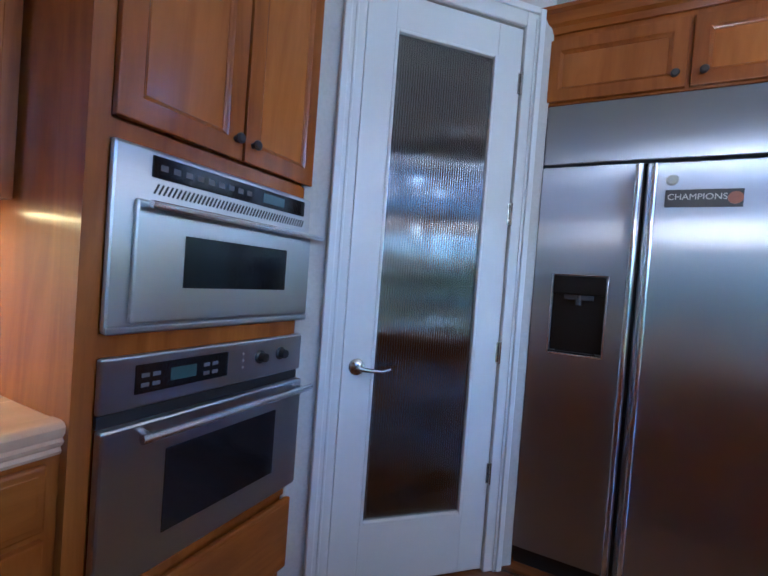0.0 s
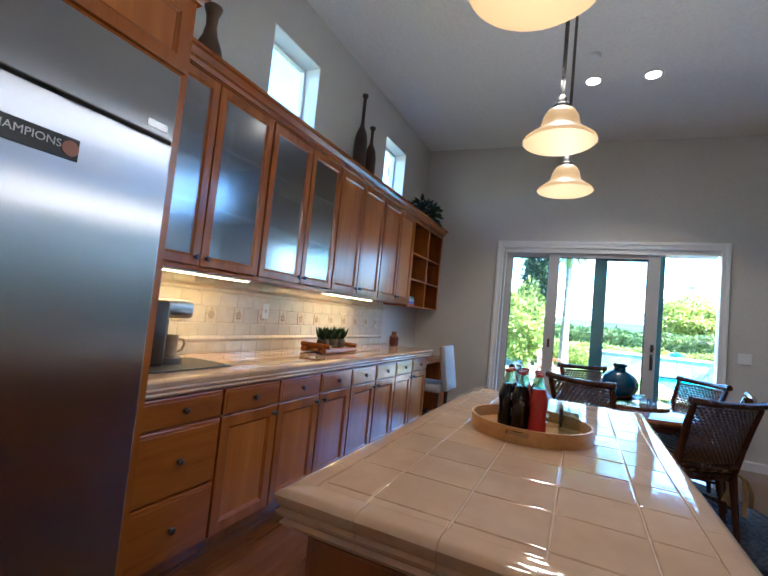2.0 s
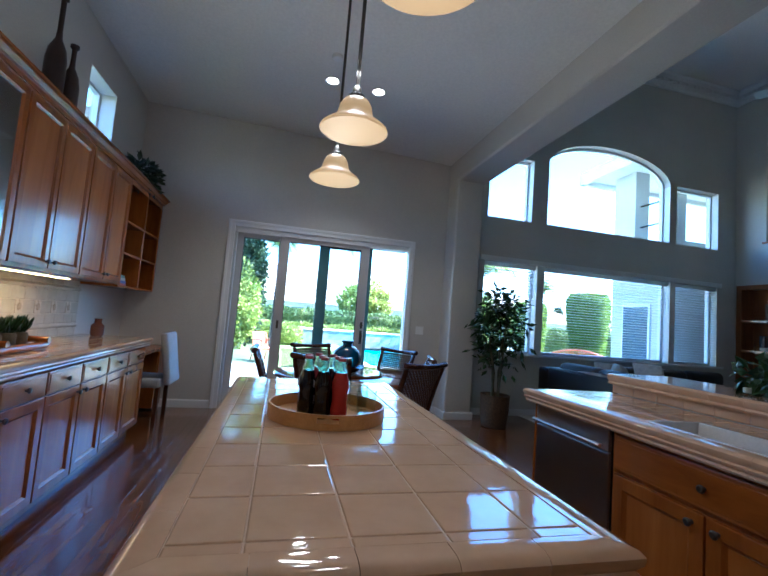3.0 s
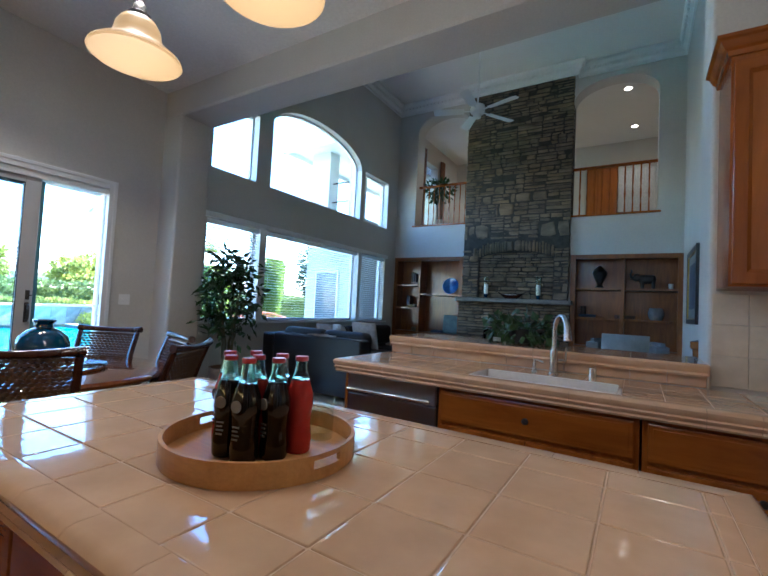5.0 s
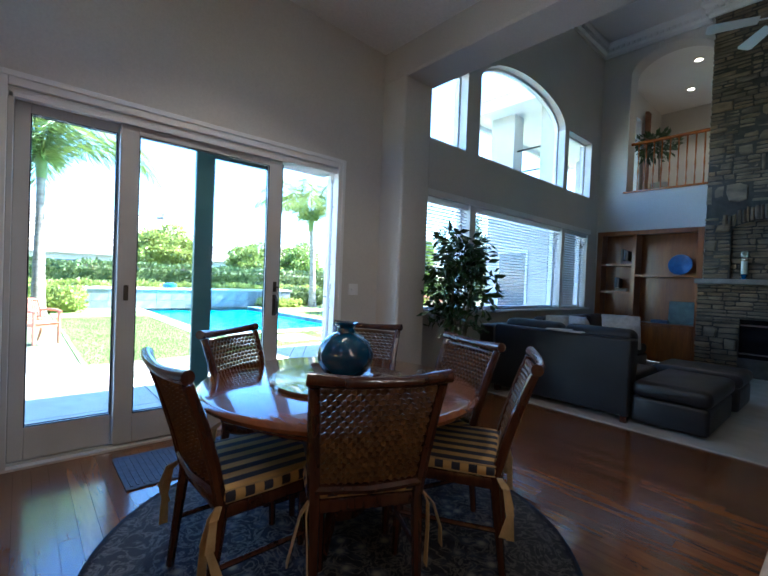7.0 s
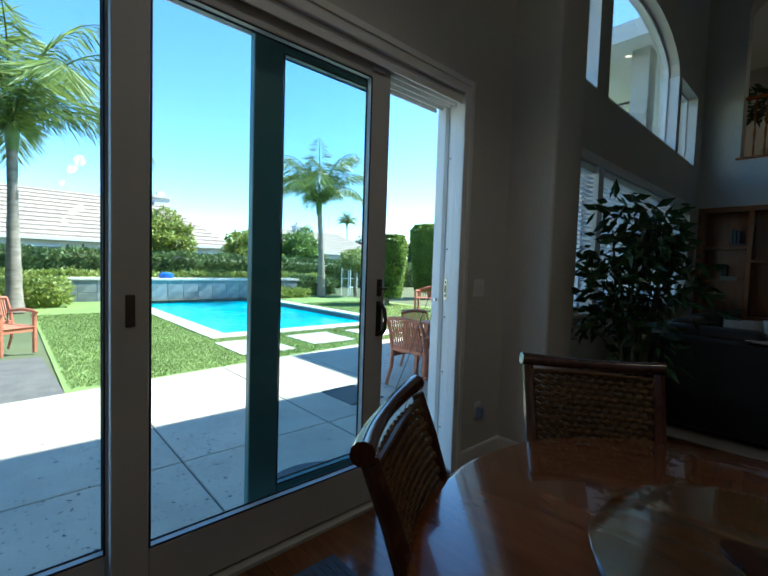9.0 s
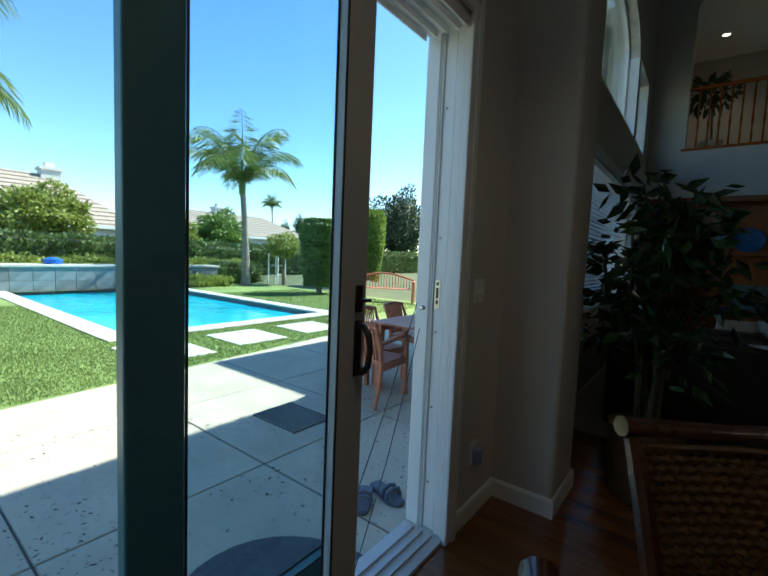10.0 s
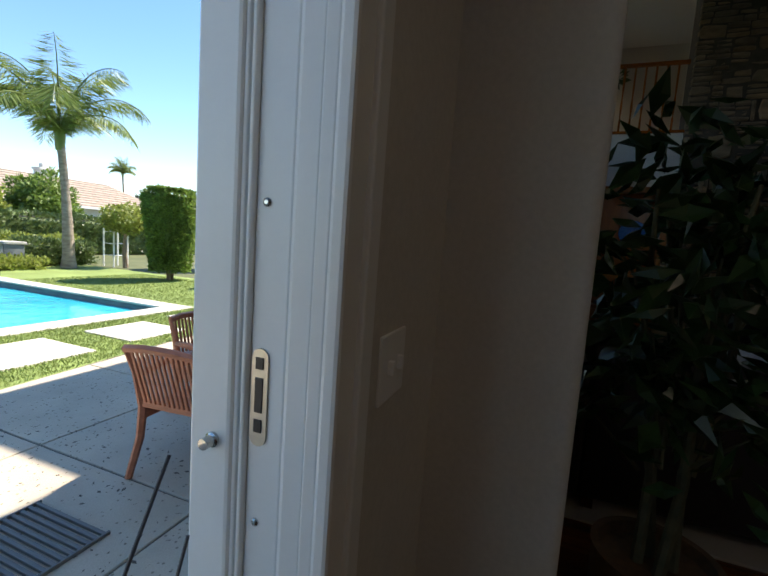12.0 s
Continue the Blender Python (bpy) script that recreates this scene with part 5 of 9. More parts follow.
plate(pose(2.86, NORTH - 0.013, 1.215), "white double outlet on the backsplash", "wall_outlet")
plate(pose(EAST, -0.183, 1.175, 0, 0, -90), "white double light switch by the sliding door", "light_switch", (-0.023, 0.023))
pl = thing("plug_in_freshener", pose(EAST, -0.225, 0.345, 0, 0, -90), "pale blue plug-in air freshener in the low outlet", "air freshener")
b = bmesh.new()
box(b, -0.036, 0.036, -0.006, 0, -0.058, 0.058, 0.004)
part("outlet", b, TRIM, pl)
b = bmesh.new()
box(b, -0.022, 0.022, -0.05, -0.006, -0.05, 0.03, 0.012)
part("case", b, plain("pale_blue_plastic", (0.28, 0.36, 0.6), 0.3), pl)

# coffee maker and mug on a dark mat
b = bmesh.new()
box(b, -0.24, 0.24, -0.16, 0.16, 0, 0.008, 0.003)
solid("counter_mat", b, surface("dark_slate", (0.05, 0.05, 0.048), (0.11, 0.105, 0.1), 0.4, 12, bumpy=0.15), "dark stone mat on the counter", "mat", pose(1.83, 3.31, CT + 0.002))
cm = thing("coffee_maker", pose(1.74, 3.36, CT + 0.010), "brown and steel pod coffee maker", "coffee maker")
BROWNP = plain("brown_plastic", (0.055, 0.030, 0.016), 0.35)
b = bmesh.new()
box(b, -0.13, 0.0, -0.10, 0.12, 0.0, 0.325, 0.02, 3)
part("body", b, BROWNP, cm, smooth=True)
b = bmesh.new()
box(b, -0.02, 0.15, -0.09, 0.09, 0.235, 0.33, 0.025, 3)
part("brew_head", b, STEEL, cm, "steel brew head", smooth=True)
b = bmesh.new()
lathe(b, [(0.07, 0), (0.075, 0.012), (0.075, 0.03), (0.065, 0.034), (0, 0.034)], 20, (0.085, 0.0, 0))
part("drip_tray", b, STEEL, cm, smooth=True)
b = bmesh.new()
box(b, 0.0, 0.03, -0.06, 0.06, 0.03, 0.235, 0.01)
part("reservoir", b, plain("smoked_tank", (0.05, 0.05, 0.055), 0.1), cm)
mu = thing("coffee_mug", pose(1.825, 3.36, CT + 0.0445), "tan stoneware mug on the coffee maker", "mug")
MUGC = surface("stoneware", (0.28, 0.19, 0.12), (0.40, 0.29, 0.19), 0.4, 14, bumpy=0.08, fine=70)
b = bmesh.new()
lathe(b, [(0.036, 0), (0.042, 0.006), (0.044, 0.1), (0.045, 0.108), (0.041, 0.108), (0.039, 0.012), (0, 0.01)], 24)
part("cup", b, MUGC, mu, smooth=True)
b = bmesh.new()
tube(b, [(0.042, -0.01, 0.09), (0.07, -0.02, 0.085), (0.078, -0.022, 0.06), (0.066, -0.018, 0.03), (0.042, -0.01, 0.022)], 0.007, 8)
part("handle", b, MUGC, mu, smooth=True)

# three small plants on a wooden tray
TX, TY = 3.38, 3.36
pt = thing("plant_tray", pose(TX, TY, CT + 0.002), "rustic reddish wooden tray on the counter", "tray")
b = bmesh.new()
box(b, -0.22, 0.22, -0.09, 0.09, 0.01, 0.022, 0.003)
part("base", b, CHERRYX, pt)
for q in ((-0.25, 0.25, -0.115, -0.085), (-0.25, 0.25, 0.085, 0.115)):
    b = bmesh.new()
    cyl(b, (q[0], (q[2] + q[3]) / 2, 0.025), (q[1], (q[2] + q[3]) / 2, 0.025), 0.024, 10)
    part("log", b, CHERRYX, pt, smooth=True)
for s in (-0.215, 0.215):
    b = bmesh.new()
    cyl(b, (s, -0.14, 0.062), (s, 0.14, 0.062), 0.02, 10)
    part("cross_log", b, CHERRYX, pt, smooth=True)
for k, dx in enumerate((-0.12, 0.02, 0.14)):
    pp = thing("succulent", pose(TX + dx, TY, CT + 0.024), "small spiky green succulent in a mossy pot", "plant", "succulents on the tray")
    b = bmesh.new()
    lathe(b, [(0.035, 0), (0.05, 0.02), (0.052, 0.07), (0.045, 0.085), (0, 0.085)], 14)
    part("pot", b, surface("moss_pot_%d" % k, (0.09, 0.06, 0.03), (0.18, 0.13, 0.06), 0.8, 30, bumpy=0.5), pp, smooth=True)
    b = bmesh.new()
    rr = random.Random(k)
    for q in range(46):
        a, u = rr.uniform(0, 6.28), rr.uniform(0.1, 1.0)
        leafy(b, (0.03 * u * math.cos(a), 0.03 * u * math.sin(a), 0.075), rr.uniform(0.08, 0.13), (0.6 * u * math.cos(a), 0.6 * u * math.sin(a), 1), rr, 0.2)
    part("leaves", b, LEAF, pp)

# jar, books and things at the far end
vase("brown_jar", pose(4.92, 3.45, CT + 0.002), [(0.045, 0), (0.055, 0.02), (0.055, 0.1), (0.03, 0.125), (0.03, 0.16), (0.036, 0.165), (0.02, 0.165)], plain("red_brown_glaze", (0.16, 0.05, 0.03), 0.2), "reddish brown jar at the end of the counter", "jar")
cols = ((0.5, 0.08, 0.06), (0.1, 0.14, 0.4), (0.6, 0.55, 0.45), (0.15, 0.3, 0.2))
for k in range(4):
    b = bmesh.new()
    box(b, -0.12, 0.12, -0.09, 0.09, 0, 0.028, 0.002)
    solid("book", b, plain("book_cover_%d" % k, cols[k], 0.5), "small closed book lying in the open shelf", "book", pose(5.24, 3.50, 1.419 + 0.029 * k, 0, 0, 4 * k - 6), "books in the open shelf")
for k in range(3):
    b = bmesh.new()
    box(b, -0.02, 0.02, -0.08, 0.08, 0, 0.22, 0.002)
    solid("book", b, plain("book_spine_%d" % k, cols[(k + 1) % 4], 0.5), "upright closed book in the open shelf", "book", pose(5.06 + 0.045 * k, 3.54, 1.753), "books in the open shelf")
vase("shelf_pot", pose(5.85, 3.52, 1.753), [(0.05, 0), (0.08, 0.05), (0.07, 0.13), (0.05, 0.15), (0.03, 0.15)], BROWNCLAY, "brown round pot in the open shelf", "pot")
b = bmesh.new()
tube(b, [(0.09 * math.cos(2 * math.pi * k / 18), 0, 0.1 + 0.09 * math.sin(2 * math.pi * k / 18)) for k in range(19)], 0.012, 8)
solid("ring_sculpture", b, BRONZE, "dark ring ornament in the open shelf", "ornament", pose(5.85, 3.52, 2.074))

# built-in desk with a slipcovered chair
dk = thing("built_in_desk", pose(5.10, 3.05, 0), "cherry wood built-in desk at the end of the counter", "desk")
b = bmesh.new()
box(b, 0.0, 1.04, 0.05, 0.61, 0.72, 0.76, 0.006)
part("top", b, CHERRYX, dk)
b = bmesh.new()
box(b, 0.72, 1.04, 0.08, 0.6, 0.05, 0.72)
part("pedestal", b, CHERRY, dk)
b = bmesh.new()
box(b, 0.74, 1.02, 0.06, 0.08, 0.42, 0.70, 0.004)
part("drawer_front", b, CHERRY, dk)
FAB = surface("grey_slipcover", (0.42, 0.42, 0.42), (0.52, 0.52, 0.52), 0.9, 6, bumpy=0.3, fine=200)
dc = thing("desk_chair", pose(5.38, 3.12, 0), "grey slipcovered chair on dark legs at the desk", "chair")
b = bmesh.new()
boxm(b, pose(0, 0.02, 0.45), 0.44, 0.46, 0.1, 0.03, 3)
part("seat", b, FAB, dc, smooth=True)
b = bmesh.new()
boxm(b, pose(-0.0, -0.23, 0.70, -9, 0, 0), 0.42, 0.07, 0.54, 0.025, 3)
part("backrest", b, FAB, dc, smooth=True)
for sx in (-0.18, 0.18):
    for sy in (-0.18, 0.2):
        b = bmesh.new()
        box(b, sx - 0.02, sx + 0.02, sy - 0.02, sy + 0.02, 0, 0.42, 0.004)
        part("leg", b, DARKWOOD, dc)

# ---- tray with bottles and glasses on the island ----
TRX, TRY = 1.955, 1.585
st = thing("serving_tray", pose(TRX, TRY, CT + 0.002, 0, 0, -5), "round light wooden serving tray with cut-out handles", "tray")
b = bmesh.new()
lathe(b, [(0.202, 0), (0.202, 0.008), (0.0, 0.008)], 48)
part("base", b, TRAYWOOD, st)
b = bmesh.new()
n = 72
for k in range(n):
    a0, a1 = 2 * math.pi * k / n, 2 * math.pi * (k + 1) / n
    mid = (a0 + a1) / 2
    hole = abs(math.sin(mid)) < 0.21
    spans = ((0.0, 0.022), (0.038, 0.048)) if hole else ((0.0, 0.048),)
    for z0, z1 in spans:
        vs = [b.verts.new((r * math.cos(a), r * math.sin(a), z)) for r in (0.198, 0.206) for a in (a0, a1) for z in (z0, z1)]
        for f in ((0, 1, 3, 2), (4, 6, 7, 5), (1, 5, 7, 3), (0, 2, 6, 4), (0, 4, 5, 1), (2, 3, 7, 6)):
            b.faces.new([vs[i] for i in f])
bmesh.ops.remove_doubles(b, verts=b.verts, dist=0.0001)
bmesh.ops.recalc_face_normals(b, faces=b.faces)
part("rim", b, TRAYWOOD, st)

BGLASS = solid_glass("green_glass", (0.72, 0.86, 0.80), 0.02)
COLA = plain("dark_drink", (0.004, 0.0028, 0.0026), 0.06)
REDDRINK = plain("red_wrap", (0.42, 0.025, 0.02), 0.25)
CAPRED = plain("red_cap", (0.38, 0.03, 0.03), 0.35)
LABELW = plain("pale_label", (0.26, 0.26, 0.25), 0.4)


def soda(x, y, red, turn, first=None):
    m = pose(TRX + x, TRY + y, CT + 0.011, 0, 0, turn)
    if first:
        return copy_thing(first, m)
    t = thing("soda_bottle", m, ("red wrapped glass soda bottle with a red cap" if red else "dark cola in a curved glass bottle with a red cap"), "bottle", "soda bottles on the tray")
    body = [(0.026, 0), (0.0285, 0.006), (0.029, 0.03), (0.0255, 0.06), (0.0275, 0.085), (0.030, 0.105), (0.0285, 0.125), (0.021, 0.15), (0.0145, 0.172), (0.0125, 0.195), (0.0135, 0.2)]
    b = bmesh.new()
    lathe(b, [(r, h) for r, h in body if h < 0.152] + [(0.0195, 0.155), (0.0, 0.155)], 20)
    part("drink", b, REDDRINK if red else COLA, t, smooth=True)
    b = bmesh.new()
    lathe(b, [(0.0202, 0.1552), (0.0145, 0.172), (0.0125, 0.195), (0.0135, 0.2), (0.0105, 0.2), (0.0105, 0.19), (0.0125, 0.172), (0.018, 0.158)], 20)
    part("neck", b, BGLASS, t, "pale green glass neck", smooth=True)
    b = bmesh.new()
    lathe(b, [(0.0138, 0.195), (0.0145, 0.197), (0.0135, 0.205), (0.0, 0.206)], 18)
    part("cap", b, CAPRED, t, smooth=True)
    b = bmesh.new()
    lathe(b, [(0.012, 0), (0.012, 0.002), (0, 0.0022)], 16)
    part("label", b, LABELW if not red else COLA, t, at=pose(0, -0.0295, 0.112, 90, 0, 0))
    for k in range(4):
        q = bmesh.new()
        box(q, -0.008, 0.008 - 0.003 * (k % 2), -0.0287, -0.027, 0.07 - 0.008 * k, 0.073 - 0.008 * k)
        part("print_bar", q, LABELW if not red else COLA, t)
    return t


c0 = soda(-0.035, 0.080, False, 190)
for x, y, turn in ((0.022, 0.078, 200), (-0.068, 0.030, 170), (0.050, -0.014, 100), (-0.022, -0.026, 60)):
    soda(x, y, False, turn, c0)
r0 = soda(-0.078, -0.030, True, 100)
for x, y, turn in ((0.080, 0.036, 170), (-0.008, 0.030, 140)):
    soda(x, y, True, turn, r0)



def tumbler(x, y, first=None):
    m = pose(TRX + x, TRY + y, CT + 0.0105)
    if first:
        return copy_thing(first, m)
    b = bmesh.new()
    lathe(b, [(0.0, 0), (0.031, 0), (0.033, 0.004), (0.036, 0.098), (0.0345, 0.098), (0.031, 0.016), (0.0, 0.014)], 24)
    o = solid("drinking_glass", b, CLEAR, "clear empty tumbler on the tray", "glass", m, "tumblers on the tray", smooth=True)
    return o


g0 = tumbler(0.065, -0.125)
tumbler(0.12, -0.07, g0)
tumbler(-0.055, -0.13, g0)

# ---- sink side ----
sk = thing("kitchen_sink", pose(0, 0, 0), "white enamel sink set in the tiled counter", "sink")
b = bmesh.new()
x0, x1, y0, y1 = SINK
for q in ((x0, x0 + 0.02, y0, y1), (x1 - 0.02, x1, y0, y1), (x0 + 0.02, x1 - 0.02, y0, y0 + 0.02), (x0 + 0.02, x1 - 0.02, y1 - 0.02, y1)):
    box(b, *q, CT - 0.2, CT + 0.004, 0.006)
box(b, x0 + 0.02, x1 - 0.02, y0 + 0.02, y1 - 0.02, CT - 0.2, CT - 0.185)
part("bowl", b, WHITEWARE, sk, smooth=True)
fa = thing("kitchen_faucet", pose(1.65, -0.295, CT + 0.002, 0, 0, 29), "brushed nickel gooseneck faucet with a pull-down spray", "faucet")
b = bmesh.new()
lathe(b, [(0.03, 0), (0.03, 0.006), (0.024, 0.012), (0.022, 0.1), (0.018, 0.13), (0.014, 0.14)], 20)
part("base", b, CHROME, fa, smooth=True)
b = bmesh.new()
pts = [(0, 0, 0.13), (0, 0, 0.24)] + [(0, 0.09 - 0.09 * math.cos(math.pi * k / 10), 0.24 + 0.09 * math.sin(math.pi * k / 10)) for k in range(1, 9)]
tube(b, pts, 0.0125, 12)
part("neck", b, CHROME, fa, smooth=True)
b = bmesh.new()
tube(b, [pts[-1], (0, 0.178, 0.27), (0, 0.19, 0.2)], [0.0135, 0.016, 0.022], 12)
part("spray_head", b, CHROME, fa, smooth=True)
b = bmesh.new()
tube(b, [(-0.02, 0, 0.07), (-0.06, 0, 0.07), (-0.065, 0, 0.075), (-0.068, 0.0, 0.15)], [0.012, 0.011, 0.007, 0.005], 8)
part("lever", b, CHROME, fa, smooth=True)
so = thing("soap_dispenser", pose(1.755, -0.295, CT + 0.002), "brushed nickel soap pump", "soap dispenser")
b = bmesh.new()
lathe(b, [(0.018, 0), (0.018, 0.005), (0.011, 0.01), (0.011, 0.045), (0.007, 0.05), (0.007, 0.07), (0.0, 0.072)], 14)
tube(b, [(0, 0, 0.065), (-0.03, 0.02, 0.065), (-0.055, 0.035, 0.06)], 0.005, 8)
part("pump", b, CHROME, so, smooth=True)
ag = thing("air_gap", pose(1.45, -0.295, CT + 0.002), "small chrome air gap cap beside the faucet", "air gap")
b = bmesh.new()
lathe(b, [(0.02, 0), (0.02, 0.045), (0.017, 0.055), (0, 0.057)], 16)
part("cap", b, CHROME, ag, smooth=True)

# raised bar
hw = bmesh.new()
box(hw, 0.93, 2.76, -0.86, -0.43, 0, 0.98)
structure("bar_wall", hw, WALL, "plaster half wall under the tiled bar", "wall")
rb = thing("bar_top", pose(0, 0, 0), "cream tiled raised bar behind the sink", "countertop")
b = bmesh.new()
box(b, 0.93, 2.79, -0.90, -0.40, 0.98, 1.034)
part("bed", b, GROUT, rb)
for i in range(11):
    xa = 0.94 + i * 0.1685
    for j, (ya, yb) in enumerate(((-0.90, -0.73), (-0.73, -0.56), (-0.56, -0.40))):
        q = bmesh.new()
        box(q, xa + 0.001, xa + 0.1675, ya + 0.001, yb - 0.001, 1.034, 1.041, 0.002, 1)
        part("tile", q, TILE, rb)
    q = bmesh.new()
    prism(q, [(-0.401, 0.975), (-0.385, 0.975), (-0.38, 0.985), (-0.388, 0.995), (-0.375, 1.01), (-0.372, 1.028), (-0.382, 1.04), (-0.401, 1.041)], xa + 0.001, xa + 0.1675, "x")
    part("edge_tile", q, TILE, rb, smooth=True)
    q = bmesh.new()
    box(q, xa + 0.001, xa + 0.1675, -0.43, -0.42, CT + 0.003, 0.974, 0.002, 1)
    part("face_tile", q, TILE, rb)
for j in range(3):
    q = bmesh.new()
    box(q, 2.79, 2.80, -0.90 + j * 0.1665 + 0.001, -0.90 + (j + 1) * 0.1665 - 0.001, 0.975, 1.041, 0.003, 1)
    part("end_tile", q, TILE, rb)
# tiles on the pier above the counter
ps = thing("backsplash", pose(0, 0, 0), "cream tiles on the end wall by the bar", "backsplash")
for i in range(8):
    for j in range(3):
        q = bmesh.new()
        box(q, 0.92 - (i + 1) * 0.15, 0.918 - i * 0.15, BEAM0 + 0.001, BEAM0 + 0.01, CT + 0.01 + j * 0.16, CT + 0.168 + j * 0.16, 0.002, 1)
        part("tile", q, SPLASH, ps)

# cabinets and dishwasher under the sink counter: faces look to +y
SF = 0.16
dw = thing("dishwasher", pose(2.76, SF, 0, 0, 0, 180), "dark stainless dishwasher with a bar handle", "dishwasher")
b = bmesh.new()
box(b, 0.02, 0.60, 0.0, 0.5, 0.1, 0.84)
part("body", b, BLACKPLASTIC, dw)
b = bmesh.new()
box(b, 0.02, 0.60, -0.02, 0.0, 0.1, 0.72, 0.005)
part("door", b, STEEL, dw)
b = bmesh.new()
box(b, 0.02, 0.60, -0.022, 0.0, 0.725, 0.84, 0.005)
part("control_panel", b, STEEL, dw)
b = bmesh.new()
cyl(b, (0.04, -0.055, 0.75), (0.58, -0.055, 0.75), 0.011, 12)
for xx in (0.06, 0.56):
    cyl(b, (xx, -0.055, 0.75), (xx, -0.02, 0.75), 0.008, 8)
part("handle", b, STEELV, dw, smooth=True)
b = bmesh.new()
box(b, 0.0, 0.018, -0.02, 0.5, 0, 0.84)
part("side_panel", b, CHERRY, dw)
for xr, w, lab in ((2.15, 0.92, "cherry wood sink cabinet with a wide false drawer"), (1.22, 0.86, "cherry wood base cabinet with drawers by the sink"), (0.35, 0.8, "cherry wood base cabinet in the corner")):
    c = thing("base_cabinet", pose(xr, SF, 0, 0, 0, 180), lab, "cabinet", "base cabinets under the sink counter")
    carcass(c, w, 0.5, 0, 0.84, 0.1)
    drawer(c, 0.02, w - 0.02, 0.66, 0.82)
    panel_door(c, 0.02, w / 2 - 0.004, 0.1, 0.64, (w / 2 - 0.05, 0.6))
    panel_door(c, w / 2 + 0.004, w - 0.02, 0.1, 0.64, (w / 2 + 0.05, 0.6))

# trailing plant and a votive on the bar
bp = thing("pothos_plant", pose(1.93, -0.66, 1.042), "bushy green pothos plant on the bar", "plant")
b = bmesh.new()
lathe(b, [(0.05, 0), (0.07, 0.01), (0.08, 0.1), (0.075, 0.105), (0, 0.1)], 18)
part("pot", b, BLACKPLASTIC, bp, smooth=True)
leaf_plant(bp, (0.0, 0, 0.10), (0.52, 0.36, 0.2), 190, 0.068, surface("pothos_leaf", (0.02, 0.06, 0.02), (0.06, 0.14, 0.04), 0.35, 8, bumpy=0.05, vary=0.5, island=True), 83, width=0.75)
vt = thing("votive_glass", pose(2.06, -0.57, 1.042), "small clear glass votive on the bar", "candle holder")
b = bmesh.new()
lathe(b, [(0.0, 0), (0.03, 0), (0.034, 0.07), (0.031, 0.07), (0.028, 0.01), (0, 0.01)], 18)
part("cup", b, CLEAR, vt, smooth=True)
b = bmesh.new()
lathe(b, [(0.0, 0.011), (0.026, 0.011), (0.027, 0.035), (0, 0.035)], 16)
part("candle", b, CERAMIC, vt)



# ---- dining place ----
TC = (4.545, 1.08)
RUG, n, l, p = shader("dark_floral_rug")
v = coords(n, l)
sep = n.new("ShaderNodeVectorMath")
sep.operation = "LENGTH"
l.new(v, sep.inputs[0])
rad = sep.outputs["Value"]
vor = n.new("ShaderNodeTexVoronoi")
vor.inputs["Scale"].default_value = 11.0
l.new(v, vor.inputs["Vector"])
flower = ramp(n, l, vor.outputs["Distance"], ((0.12, (0.24, 0.21, 0.15)), (0.3, (0.035, 0.04, 0.055)), (0.55, (0.006, 0.007, 0.012))))
vine = ramp(n, l, noise_tex(n, l, v, 9, 5, 0.6, 2.0), ((0.45, (0.007, 0.008, 0.013)), (0.5, (0.17, 0.15, 0.12)), (0.55, (0.007, 0.008, 0.013))))
field = mixc(n, l, "LIGHTEN", 0.8, flower, vine)
rs = n.new("ShaderNodeMapRange")
rs.inputs["From Max"].default_value = 1.15
l.new(rad, rs.inputs["Value"])
band = ramp(n, l, rs.outputs["Result"], ((0.0, (0, 0, 0)), (0.70, (0, 0, 0)), (0.72, (1, 1, 1)), (0.93, (1, 1, 1)), (0.95, (0, 0, 0))))
border = mixc(n, l, "MIX", 0.35, vine, (0.08, 0.075, 0.062))
rim = ramp(n, l, rs.outputs["Result"], ((0.0, (1, 1, 1)), (0.94, (1, 1, 1)), (0.955, (0.05, 0.05, 0.08))))
l.new(mixc(n, l, "MULTIPLY", 1.0, mixc(n, l, "MIX", band, field, border), rim), p.inputs["Base Color"])
p.inputs["Roughness"].default_value = 0.95
bump(n, l, p, noise_tex(n, l, v, 260, 2), 0.5, 0.004)
b = bmesh.new()
lathe(b, [(1.12, 0), (1.12, 0.008), (1.10, 0.012), (0, 0.012)], 72)
solid("round_rug", b, RUG, "dark round floral rug under the dining table", "rug", pose(4.406, 1.14, 0.002))
dm = thing("door_mat", pose(5.73, 1.48, 0.002), "dark ribbed mat inside the sliding door", "door mat")
MATRIB = surface("ribbed_mat", (0.05, 0.06, 0.075), (0.10, 0.115, 0.135), 0.85, 40, bumpy=0.4)
b = bmesh.new()
box(b, -0.26, 0.26, -0.42, 0.42, 0, 0.008, 0.003)
part("base", b, MATRIB, dm)
for k in range(24):
    b = bmesh.new()
    box(b, -0.23, 0.23, -0.40 + k * 0.034, -0.387 + k * 0.034, 0.008, 0.012)
    part("rib", b, MATRIB, dm)

